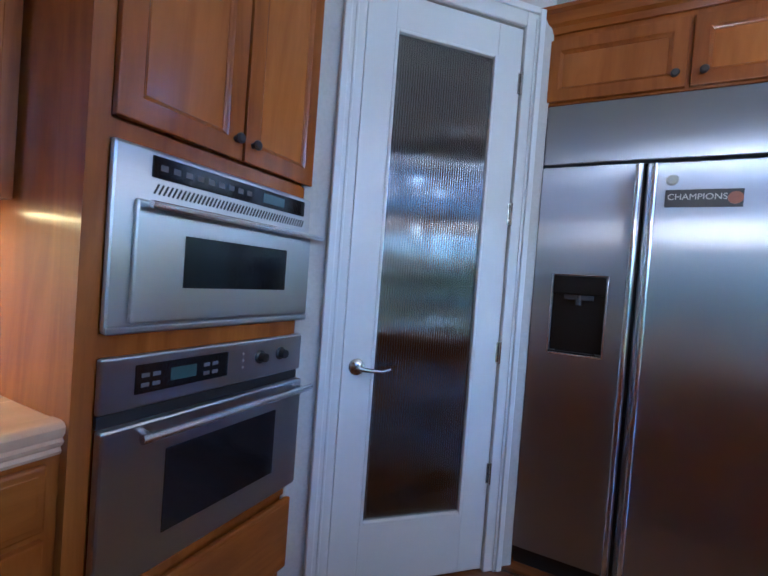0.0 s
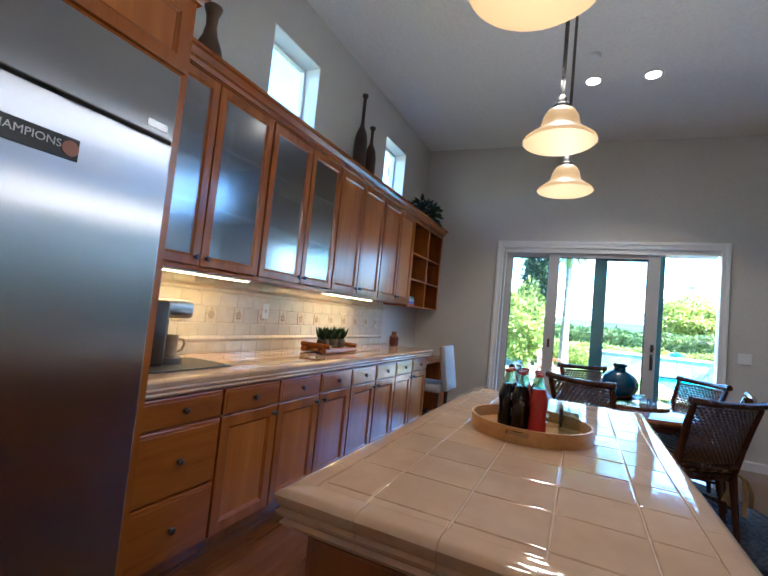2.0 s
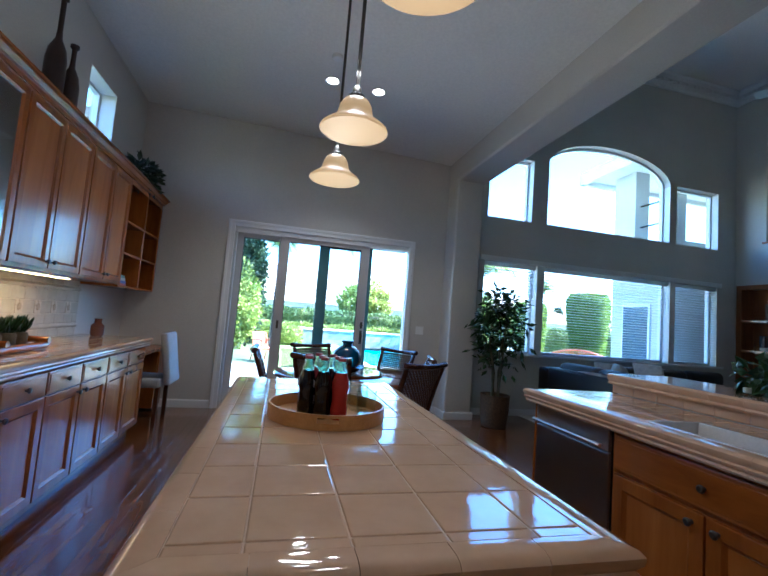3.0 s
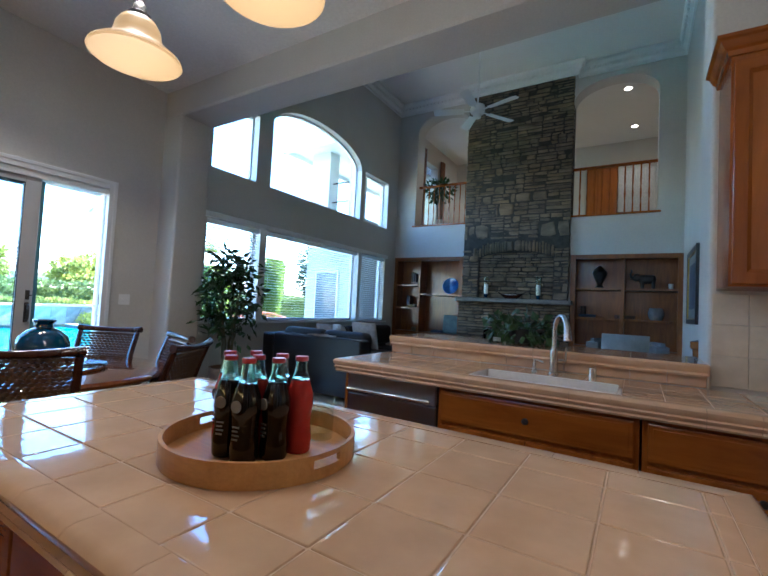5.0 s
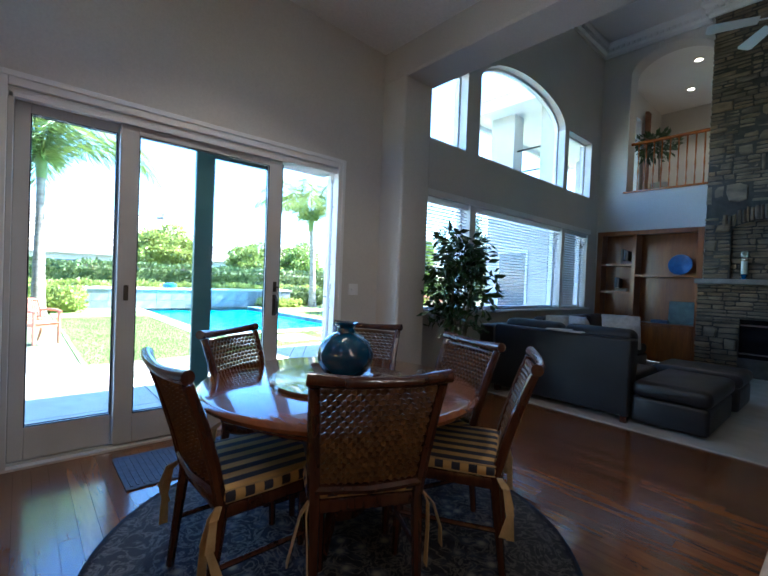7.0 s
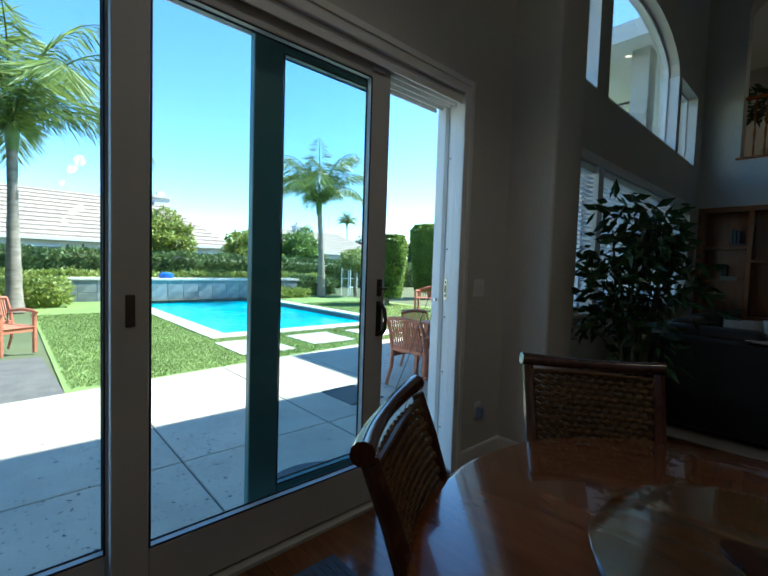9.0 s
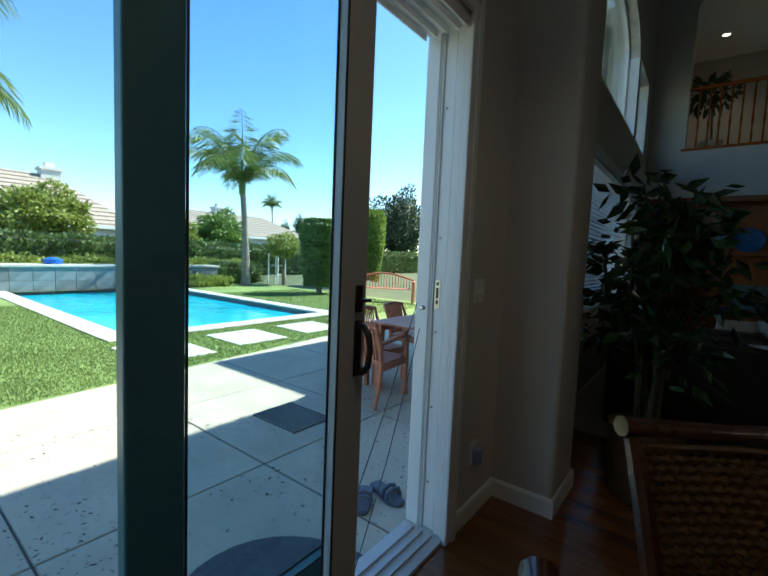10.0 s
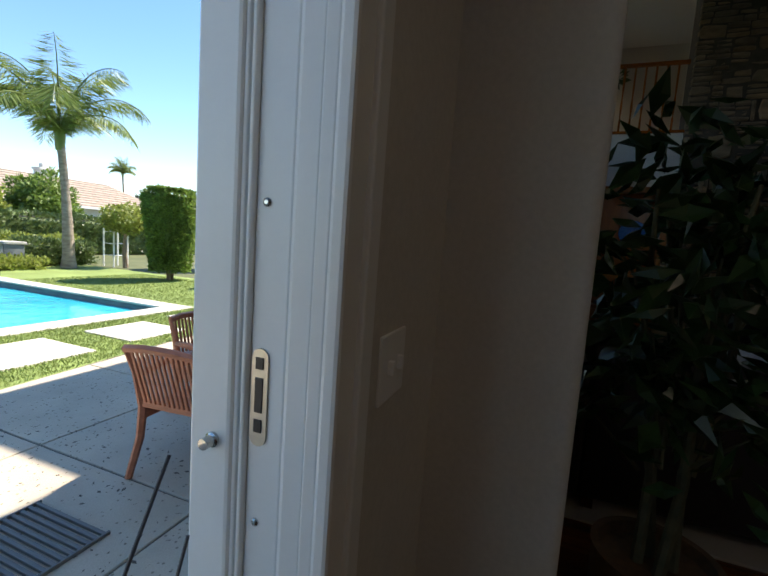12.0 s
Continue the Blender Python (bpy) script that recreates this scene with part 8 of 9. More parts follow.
def palm(name, x, y, z, height, lean, fronds, length, label, seed):
    t = thing(name, pose(x, y, z), label, "palm tree")
    rng = random.Random(seed)
    pts, rad = [], []
    for k in range(15):
        f = k / 14
        pts.append((lean[0] * f * f, lean[1] * f * f, height * f))
        rad.append((0.18 - 0.075 * min(1, f * 1.6)) * (1 + 0.07 * (k % 2)) + (0.05 if k == 0 else 0))
    b = bmesh.new()
    tube(b, pts, rad, 12)
    part("trunk", b, surface("palm_trunk_%d" % seed, (0.20, 0.16, 0.12), (0.38, 0.32, 0.26), 0.9, 4, (1, 1, 3), 0.6, 40, depth=0.03), t, smooth=True)
    top = Vector(pts[-1])
    b = bmesh.new()
    tube(b, [top - Vector((0, 0, 0.35)), top + Vector((0, 0, 0.1)), top + Vector((0, 0, 0.3)), top + Vector((0, 0, 0.5))], [0.12, 0.15, 0.10, 0.03], 10)
    part("crownshaft", b, FROND, t, smooth=True)
    P, W, S = [], [], []
    ribs = bmesh.new()
    for k in range(fronds):
        a = k * 2.399 + rng.uniform(-0.3, 0.3)
        rise = 1.45 - 0.95 * (k / fronds) + rng.uniform(-0.15, 0.15)
        out = Vector((math.cos(a), math.sin(a), 0))
        pos, d = top + Vector((0, 0, 0.25)), (out * math.cos(rise) + Vector((0, 0, math.sin(rise)))).normalized()
        line = [pos.copy()]
        L = length * rng.uniform(0.8, 1.1)
        for s in range(14):
            pos = pos + d * L / 14
            d = (d + Vector((0, 0, -0.03 - 0.04 * rng.random() - 0.017 * s))).normalized()
            line.append(pos.copy())
            side = d.cross(Vector((0, 0, 1)))
            side = side.normalized() if side.length > 0.01 else Vector((1, 0, 0))
            for q in range(9):
                pp = line[-2].lerp(line[-1], q / 9)
                for sg in (-1, 1):
                    w = (side * sg * 0.75 + d * 0.55 + Vector((0, 0, -0.3 - 0.6 * rng.random()))).normalized()
                    P.append(pp)
                    W.append(w)
                    S.append(L * 0.30 * (0.35 + 0.65 * math.sin(math.pi * min(1, (s + 1.5) / 15))) * rng.uniform(0.8, 1.15))
        tube(ribs, line, [0.03 * (1 - i / 16) + 0.004 for i in range(len(line))], 5)
    part("fronds_ribs", ribs, FROND, t)
    scatter("fronds", np.array([tuple(q) for q in P]), np.array([tuple(q) for q in W]), np.array(S), FROND, t, 0.036, seed)
    return t


# ground in one sheet to the horizon, left open for the house and the pool
POOL = (12.42, 20.3, -5.12, -0.95)
bm = bmesh.new()
R = 900.0
xs = [-R, -3.3, 6.37, POOL[0], POOL[1], R]
ys = [-R, -9.9, POOL[2], POOL[3], 3.9, R]
grid = {(i, j): bm.verts.new((xs[i], ys[j], GZ - 0.03)) for i in range(6) for j in range(6)}
for i in range(5):
    for j in range(5):
        house = i == 1 and j in (1, 2, 3)
        pond = i == 3 and j == 2
        if not house and not pond:
            bm.faces.new((grid[i, j], grid[i + 1, j], grid[i + 1, j + 1], grid[i, j + 1]))
structure("ground", bm, SOIL, "garden ground that reaches to the horizon", "ground")
bm = bmesh.new()
box(bm, 9.4, 24.0, -9.5, 1.72, GZ - 0.028, GZ - 0.012)
bmesh.ops.delete(bm, geom=bm.verts[:], context="VERTS")
for q in ((9.4, 12.05, -9.2, 1.70), (12.05, 20.6, -9.2, -5.5), (12.05, 20.4, -0.58, 1.70)):
    box(bm, *q, GZ - 0.028, GZ - 0.014)
lawn = structure("lawn", bm, LAWN, "mown green lawn round the pool", "lawn")
rng = np.random.default_rng(5)
P = []
for (x0, x1, y0, y1, cnt) in ((9.9, 12.05, -5.5, 1.65, 45000), (12.05, 17.0, -0.58, 1.65, 26000), (11.5, 17.5, -8.8, -5.5, 26000)):
    P.append(np.stack([x0 + (x1 - x0) * rng.random(cnt), y0 + (y1 - y0) * rng.random(cnt), np.full(cnt, GZ - 0.016)], 1))
P = np.concatenate(P)
keep = P[:, 0] > 9.86 - (P[:, 1] - 1.2) * 0.105
for a in ((10.45, 11.6, -1.36, -0.46), (10.62, 11.6, -2.72, -1.82), (10.7, 11.6, -4.1, -3.2)):
    keep &= ~((P[:, 0] > a[0]) & (P[:, 0] < a[1]) & (P[:, 1] > a[2]) & (P[:, 1] < a[3]))
P = P[keep]
scatter("grass_blades", P, np.array([0, 0, 1.0]) + rng.normal(size=P.shape) * 0.5, 0.022 + 0.022 * rng.random(len(P)), GRASS, lawn, 0.3, 6)

# patio slabs, cut along the lawn's edge
bm = bmesh.new()
prism(bm, [(6.37, -7.5), (10.9, -7.5), (9.7, 1.70), (11.9, 1.78), (11.9, 7.0), (6.37, 7.0)], GZ - 0.06, GZ - 0.011, "z")
patio = structure("patio", bm, surface("joint_shade", (0.10, 0.09, 0.08), (0.16, 0.14, 0.12), 0.95, 6, bumpy=0.3), "sandy concrete patio slabs with straight joints", "patio")


def clip(poly, keep_fn, cut_fn):
    out = []
    for i in range(len(poly)):
        a, b = poly[i], poly[(i + 1) % len(poly)]
        if keep_fn(a):
            out.append(a)
        if keep_fn(a) != keep_fn(b):
            out.append(cut_fn(a, b))
    return out


def edge_side(q):
    return 9.72 - (q[1] - 1.7) * 0.115 - q[0]


YJ = [-7.15, -5.95, -4.75, -3.55, -2.35, -1.15, 0.05, 1.25, 2.45, 3.65, 4.85, 6.05]
XJ = [6.38, 7.49, 8.85, 10.2, 11.6]
for i in range(len(XJ) - 1):
    for j in range(len(YJ) - 1):
        x0, x1, y0, y1 = XJ[i] + 0.006, XJ[i + 1] - 0.006, YJ[j] + 0.006, YJ[j + 1] - 0.006
        poly = [(x0, y0), (x1, y0), (x1, y1), (x0, y1)]
        if y0 < 1.6:
            poly = clip(poly, lambda q: edge_side(q) > 0, lambda a, b: (a[0] + (b[0] - a[0]) * edge_side(a) / (edge_side(a) - edge_side(b)), a[1] + (b[1] - a[1]) * edge_side(a) / (edge_side(a) - edge_side(b))))
        if len(poly) < 3:
            continue
        b = bmesh.new()
        prism(b, poly, GZ - 0.03, GZ, "z")
        bmesh.ops.bevel(b, geom=b.edges[:], offset=0.005, segments=1, affect="EDGES")
        part("slab", b, CONCRETE, patio)
PITS = plain("pit_shade", (0.10, 0.085, 0.07), 0.9)
rng = np.random.default_rng(9)
P = np.stack([6.5 + 3.4 * rng.random(2600), -4.0 + 6.0 * rng.random(2600), np.full(2600, GZ + 0.001)], 1)
P = P[P[:, 0] < 9.6 - (P[:, 1] - 1.7) * 0.115]
scatter("pits", P, np.stack([rng.normal(size=len(P)), rng.normal(size=len(P)), np.zeros(len(P))], 1), 0.012 + 0.03 * rng.random(len(P)) ** 2, PITS, patio, 0.55, 11)
pit = bpy.data.objects["pits"].data
for vtx in pit.vertices:
    vtx.co.z = GZ + 0.001
for x0, x1, y0, y1 in ((10.45, 11.6, -1.36, -0.46), (10.62, 11.6, -2.72, -1.82), (10.7, 11.6, -4.1, -3.2), (10.8, 11.7, -5.5, -4.6)):
    b = bmesh.new()
    box(b, x0, x1, y0, y1, GZ - 0.03, GZ + 0.005, 0.012)
    solid("stepping_stone", b, COPING, "square pale concrete stepping stone set in the lawn", "stepping stone", group="stepping stones")

# pool
bm = bmesh.new()
x0, x1, y0, y1 = POOL
box(bm, x0, x1, y0, y1, GZ - 1.4, GZ - 1.3)
box(bm, x0 - 0.1, x0, y0, y1, GZ - 1.4, GZ - 0.03)
box(bm, x0, x1, y0 - 0.1, y0, GZ - 1.4, GZ - 0.03)
box(bm, x0, x1, y1, y1 + 0.1, GZ - 1.4, GZ - 0.03)
pool = structure("pool_basin", bm, SLATE, "rectangular swimming pool with a slate tile line", "pool")
bm = bmesh.new()
box(bm, x0, x1, y0, y1, GZ - 0.5, GZ - 0.13)
structure("water", bm, WATER, "bright turquoise pool water with small ripples", "water")


def coping_run(xa, ya, xb, yb, size):
    run = math.hypot(xb - xa, yb - ya)
    cnt = round(run / size)
    for k in range(cnt):
        f0, f1 = k / cnt, (k + 1) / cnt
        b = bmesh.new()
        if abs(xb - xa) > abs(yb - ya):
            box(b, xa + (xb - xa) * f0 + 0.004, xa + (xb - xa) * f1 - 0.004, ya - 0.19, ya + 0.19, GZ - 0.06, GZ + 0.01, 0.012)
        else:
            box(b, xa - 0.21, xa + 0.21, ya + (yb - ya) * f0 + 0.004, ya + (yb - ya) * f1 - 0.004, GZ - 0.06, GZ + 0.01, 0.012)
        part("coping_stone", b, COPING, pool)


coping_run(12.42, -0.76, 20.4, -0.76, 1.2)
coping_run(12.42, -5.31, 20.4, -5.31, 1.2)
coping_run(12.21, -5.5, 12.21, -0.57, 0.82)
sw = thing("spill_wall", pose(20.5, -3.1, GZ), "raised slate tiled wall with a spillway behind the pool", "wall")
b = bmesh.new()
box(b, -0.04, 0.5, -4.15, 4.15, -0.4, 0.66)
part("core", b, SLATE, sw)
b = bmesh.new()
box(b, -0.1, 0.56, -4.2, 4.2, 0.66, 0.74, 0.015)
part("cap", b, COPING, sw)
b = bmesh.new()
box(b, -0.022, 0.0, -0.25, 0.25, -0.2, 0.2, 0.004)
tile = bmesh.new()
box(tile, -0.02, 0.0, -0.252, 0.252, -0.196, 0.196, 0.006, 1)
b.free()
tdata = finish(tile)
tdata.materials.append(SLATE)
for i in range(16):
    for j in range(3):
        o = new("wall_tile", tdata)
        o.parent = sw
        o.matrix_basis = pose(-0.04, -3.88 + 0.517 * i, 0.46 - 0.4 * j)
b = bmesh.new()
for k in range(9):
    cyl(b, (-0.06, -0.2 + 0.12 * k, 0.6), (-0.02, -0.2 + 0.12 * k, 0.6), 0.03, 8)
part("spout", b, CERAMIC, sw)
b = bmesh.new()
lathe(b, [(0.22, 0), (0.24, 0.02), (0.24, 0.14), (0.1, 0.2), (0, 0.2)], 14)
solid("pool_float", b, plain("blue_plastic", (0.02, 0.12, 0.5), 0.35), "small blue pool float on the spill wall", "float", pose(20.75, -2.1, GZ + 0.74))

# hedges, fence and trees behind the pool
hedge("hedge", 25.5, 27.0, -30, 12, GZ, 1.5, 26000, 0.16, HEDGE, "long clipped dark green hedge behind the pool", seed=21)
hedge("low_hedge", 22.2, 23.0, -10.0, 6.0, GZ, 0.72, 9000, 0.11, LIME, "low clipped light green hedge behind the spill wall", seed=22)
hedge("low_hedge", 20.6, 21.8, -9.4, -7.5, GZ, 0.62, 3000, 0.1, HEDGE, "low clipped hedge at the end of the spill wall", seed=23)
hedge("low_hedge", 19.6, 20.6, -7.4, -5.6, GZ, 0.18, 1600, 0.1, LIME, "low yellow green ground cover by the pool", "ground cover", seed=24)
hedge("low_hedge", 18.8, 20.2, 0.9, 3.6, GZ, 0.55, 2500, 0.12, LIME, "flowering low bush by the pool wall", "bush", seed=25)
fe = thing("garden_fence", pose(27.4, -9, GZ), "dark board fence behind the hedge", "fence")
for k in range(42):
    b = bmesh.new()
    box(b, 0, 0.03, -20.5 + k, -19.52 + k, 0, 1.75, 0.004)
    part("board", b, plain("fence_paint", (0.12, 0.10, 0.085), 0.8), fe)
palm("palm_tree", 19.75, -8.05, GZ, 3.9, (0.1, 0.15), 15, 3.0, "feathery queen palm with a slim grey trunk", 31)
palm("palm_tree", 17.9, 2.0, GZ, 4.2, (0.0, 0.0), 17, 4.0, "feathery queen palm with a rough grey trunk", 32)
palm("palm_tree", 60, -40.0, GZ, 8.2, (0.2, 0.1), 22, 2.2, "small far palm above the roofs", 33)


def topiary(x, y, radius, height, count, label, seed):
    """A clipped upright column that widens a little to its rounded top."""
    t = thing("topiary_tree", pose(x, y, GZ), label, "tree", "clipped column trees")
    rng = np.random.default_rng(seed)
    b = bmesh.new()
    for k in range(3):
        a = 2.1 * k
        tube(b, [(0.05 * math.cos(a), 0.05 * math.sin(a), 0), (0.12 * math.cos(a), 0.12 * math.sin(a), 0.6)], [0.05, 0.03], 7)
    part("trunk", b, BARK, t)
    b = bmesh.new()
    lathe(b, [(0.3 * radius, 0.3), (0.72 * radius, 0.6), (0.84 * radius, 0.6 * height), (0.84 * radius, height - 0.25), (0.5 * radius, height - 0.12), (0.0, height - 0.1)], 18)
    part("inner_growth", b, TOPIARY, t)
    lid = rng.random(count) < 0.16
    a = rng.random(count) * 2 * math.pi
    h = 0.25 + (height - 0.25) * rng.random(count)
    grow = radius * np.clip(0.72 + 0.4 * (h - 0.25) / height, 0.6, 1.0)
    grow *= 1 + 0.04 * np.sin(3 * a + 2.2 * h) + 0.03 * np.sin(7 * a - 3 * h)
    grow = np.where(h > height - 0.2, grow * np.sqrt(np.clip(1 - ((h - height + 0.2) / 0.26) ** 2, 0.2, 1)), grow)
    rr = np.where(lid, radius * 0.85 * np.sqrt(rng.random(count)), grow * (1 - 0.12 * rng.random(count)))
    h = np.where(lid, height - 0.04 * rng.random(count), h)
    P = np.stack([rr * np.cos(a), rr * np.sin(a), h], 1)
    W = np.stack([np.cos(a), np.sin(a), np.where(lid, 1.5, 0.3)], 1) + rng.normal(size=P.shape) * 0.6
    scatter("crown", P, W, 0.085 * (0.6 + 0.8 * rng.random(count)), TOPIARY, t, 0.6, seed)


topiary(15.8, -8.3, 0.66, 2.5, 16000, "clipped green column tree in the lawn", 41)
topiary(17.3, -12.4, 0.92, 3.3, 20000, "larger clipped green column tree by the bench", 42)
bushy("garden_tree", 31.0, -4.3, GZ, (2.6, 3.6, 2.8), 9000, 0.2, LIME, "round leafy light green tree behind the hedge", "tree", 1.1, 1.0, 43, 0.2)
bushy("garden_tree", 31, -10.1, GZ, (2.8, 3.2, 2.8), 8000, 0.22, LIME, "spreading yellow green tree behind the hedge", "tree", 0.6, 1.0, 44, 0.22)
bushy("garden_tree", 31.5, -14.0, GZ, (2.4, 2.8, 3.0), 7000, 0.2, TOPIARY, "dark green round tree behind the hedge", "tree", 0.7, 1.0, 45, 0.2)
bushy("garden_tree", 31, -34, GZ, (5, 6.5, 6.6), 9000, 0.3, DARKLEAF, "tall dark leafy tree behind the topiary", "tree", 1.0, 1.0, 47, 0.25)
bushy("standard_rose", 19.3, -9.6, GZ, (1.3, 1.3, 0.9), 2600, 0.1, LIME, "small round tree trained on stakes", "tree", 1.2, 1.0, 48, 0.15)
bushy("cypress", 17.2, 3.05, GZ, (1.0, 1.0, 4.2), 9000, 0.13, DARKLEAF, "tall dark narrow cypress", "tree", 0.2, 0.7, 49, 0.1)
bushy("garden_bush", 16.0, 3.35, GZ, (1.5, 1.5, 2.5), 7000, 0.12, LIME, "tall light green flowering bush", "bush", 0.2, 1.0, 50, 0.2)
for k, (x, y, h) in enumerate(((62, -44, 6), (62, -47, 7.4), (58, -50, 6.4), (60, -55, 5.8))):
    bushy("far_conifer", x, y, GZ, (1.4, 1.4, h), 2000, 0.3, DARKLEAF, "small far conifer above the roofs", "tree", 0.3, 0.8, 60 + k, 0.1, group="far conifers")
ar = thing("garden_trellis", pose(19.6, -9.9, GZ), "white wooden trellis stakes in the flower bed", "trellis")
for dx, dy in ((0, 0), (0.5, 0), (0, 0.5), (0.5, 0.5)):
    b = bmesh.new()
    box(b, dx - 0.02, dx + 0.02, dy - 0.02, dy + 0.02, 0, 1.3)
    part("stake", b, TRIM, ar)
for zz in (0.4, 0.8, 1.2):
    for dx, dy, ex, ey in ((0, 0, 0.5, 0), (0, 0.5, 0.5, 0.5), (0, 0, 0, 0.5)):
        b = bmesh.new()
        cyl(b, (dx, dy, zz), (ex, ey, zz), 0.012, 6)
        part("bar", b, TRIM, ar)


# neighbouring houses
def house(x, y, deep, wide, eave, ridge, wins, chimney, label, group="neighbouring houses"):
    """A low house whose front looks to -x."""
    h = thing("house", pose(x, y, GZ), label, "house", group)
    b = bmesh.new()
    box(b, 0, deep, -wide / 2, wide / 2, 0, eave)
    part("wall", b, STUCCO, h)
    b = bmesh.new()
    o, c, q = 0.5, deep / 2, deep * 0.45
    vs = [b.verts.new(p) for p in ((-o, -wide / 2 - o, eave - 0.1), (deep + o, -wide / 2 - o, eave - 0.1), (deep + o, wide / 2 + o, eave - 0.1), (-o, wide / 2 + o, eave - 0.1), (c, -wide / 2 + q, ridge), (c, wide / 2 - q, ridge))]
    for f in ((0, 3, 5, 4), (1, 4, 5, 2), (0, 4, 1), (3, 2, 5), (0, 1, 2, 3)):
        b.faces.new([vs[i] for i in f])
    bmesh.ops.recalc_face_normals(b, faces=b.faces)
    roof = part("roof", b, ROOFTILE, h)
    rows = int(math.hypot(c, ridge - eave) / 0.45)
    for k in range(rows):
        f = (k + 0.5) / rows
        b = bmesh.new()
        yy0, yy1 = -wide / 2 - o + (q + o) * f, wide / 2 + o - (q + o) * f
        xx, zz = -o + (c + o) * f, eave - 0.1 + (ridge - eave + 0.1) * f
        box(b, xx - 0.05, xx + 0.12, yy0, yy1, zz - 0.02, zz + 0.05)
        part("tile_course", b, ROOFTILE, roof)
    b = bmesh.new()
    box(b, -o - 0.04, -o + 0.02, -wide / 2 - o, wide / 2 + o, eave - 0.28, eave - 0.06)
    part("fascia", b, TRIM, roof)
    for yy, w, z0, z1 in wins:
        b = bmesh.new()
        box(b, -0.06, 0.02, yy - w / 2, yy + w / 2, z0, z1, 0.01)
        wi = part("window", b, TRIM, h)
        for s in (-1, 1):
            b = bmesh.new()
            box(b, -0.075, -0.055, yy + s * w / 4 - w * 0.21, yy + s * w / 4 + w * 0.21, z0 + 0.08, z1 - 0.08)
            part("pane", b, plain("far_pane", (0.14, 0.18, 0.2), 0.1), wi)
    if chimney:
        cy, cz = chimney
        b = bmesh.new()
        box(b, c - 0.5, c + 0.5, cy - 0.6, cy + 0.6, eave, cz)
        box(b, c - 0.6, c + 0.6, cy - 0.7, cy + 0.7, cz, cz + 0.2)
        box(b, c - 0.25, c + 0.25, cy - 0.3, cy + 0.3, cz + 0.2, cz + 0.6)
        part("chimney", b, STUCCO, h)
    return h


house(39.5, -1.5, 9.0, 20.4, 2.75, 6.3, ((-8.6, 2.4, 0.9, 2.1), (-5.5, 1.6, 0.9, 2.1), (2.5, 3.4, 0.3, 2.1), (7.0, 2.4, 0.6, 2.1)), (-6.2, 6.6), "low pale stucco house with a tiled hip roof beyond the hedge")
house(44, -25, 9.0, 17.0, 2.9, 5.4, ((5.0, 2.4, 0.9, 2.1), (-1.0, 2.4, 0.9, 2.1)), (1.2, 5.8), "far stucco house with a tiled roof and a chimney")
house(46, 26, 9.0, 20.0, 2.8, 5.6, ((-6.0, 2.4, 0.9, 2.1), (0.0, 2.4, 0.9, 2.1)), None, "far stucco house with a tiled roof")

# the house's own wing with its loggia, seen through the sitting room windows
wg = thing("house_wing", pose(6.37, -5.3, GZ), "pale stucco wing of the house with an upper loggia", "house")
b = bmesh.new()
box(b, 0.35, 1.75, -4.4, 0.0, 0, 3.35)
box(b, 1.2, 1.75, -0.35, 0.0, 3.35, 4.95)
box(b, 0.35, 0.6, -0.35, 0.0, 3.35, 4.95)
box(b, 0.35, 1.75, -4.4, -4.1, 3.35, 4.95)
part("wall", b, STUCCO, wg)
b = bmesh.new()
box(b, -0.0, 2.15, -4.8, 0.55, 4.95, 5.08, 0.01)
box(b, 2.1, 2.2, -4.8, 0.6, 4.85, 5.12, 0.01)
box(b, -0.0, 2.2, 0.5, 0.6, 4.85, 5.12, 0.01)
rf = part("roof", b, TRIM, wg, "white painted fascia and soffit")
b = bmesh.new()
vs = [b.verts.new(q) for q in ((0, 0.55, 5.09), (2.15, 0.55, 5.09), (2.15, -4.8, 5.09), (0, -4.8, 5.09), (0.2, -1.5, 5.5), (0.2, -3.0, 5.5))]
for f in ((0, 1, 4), (1, 2, 5, 4), (2, 3, 5), (3, 0, 4, 5), (3, 2, 1, 0)):
    b.faces.new([vs[i] for i in f])
bmesh.ops.recalc_face_normals(b, faces=b.faces)
part("tiles", b, ROOFTILE, rf)
b = bmesh.new()
box(b, 0.75, 1.45, -0.005, 0.03, 0.7, 2.1, 0.01)
wi = part("window", b, TRIM, wg)
b = bmesh.new()
box(b, 0.8, 1.4, 0.025, 0.035, 0.76, 2.04)
part("pane", b, plain("wing_pane", (0.12, 0.16, 0.2), 0.08), wi)
for k in range(2):
    b = bmesh.new()
    cyl(b, (0.6, -0.15, 3.75 + 0.45 * k), (1.2, -0.15, 3.75 + 0.45 * k), 0.02, 6)
    part("railing", b, BRONZE, wg)


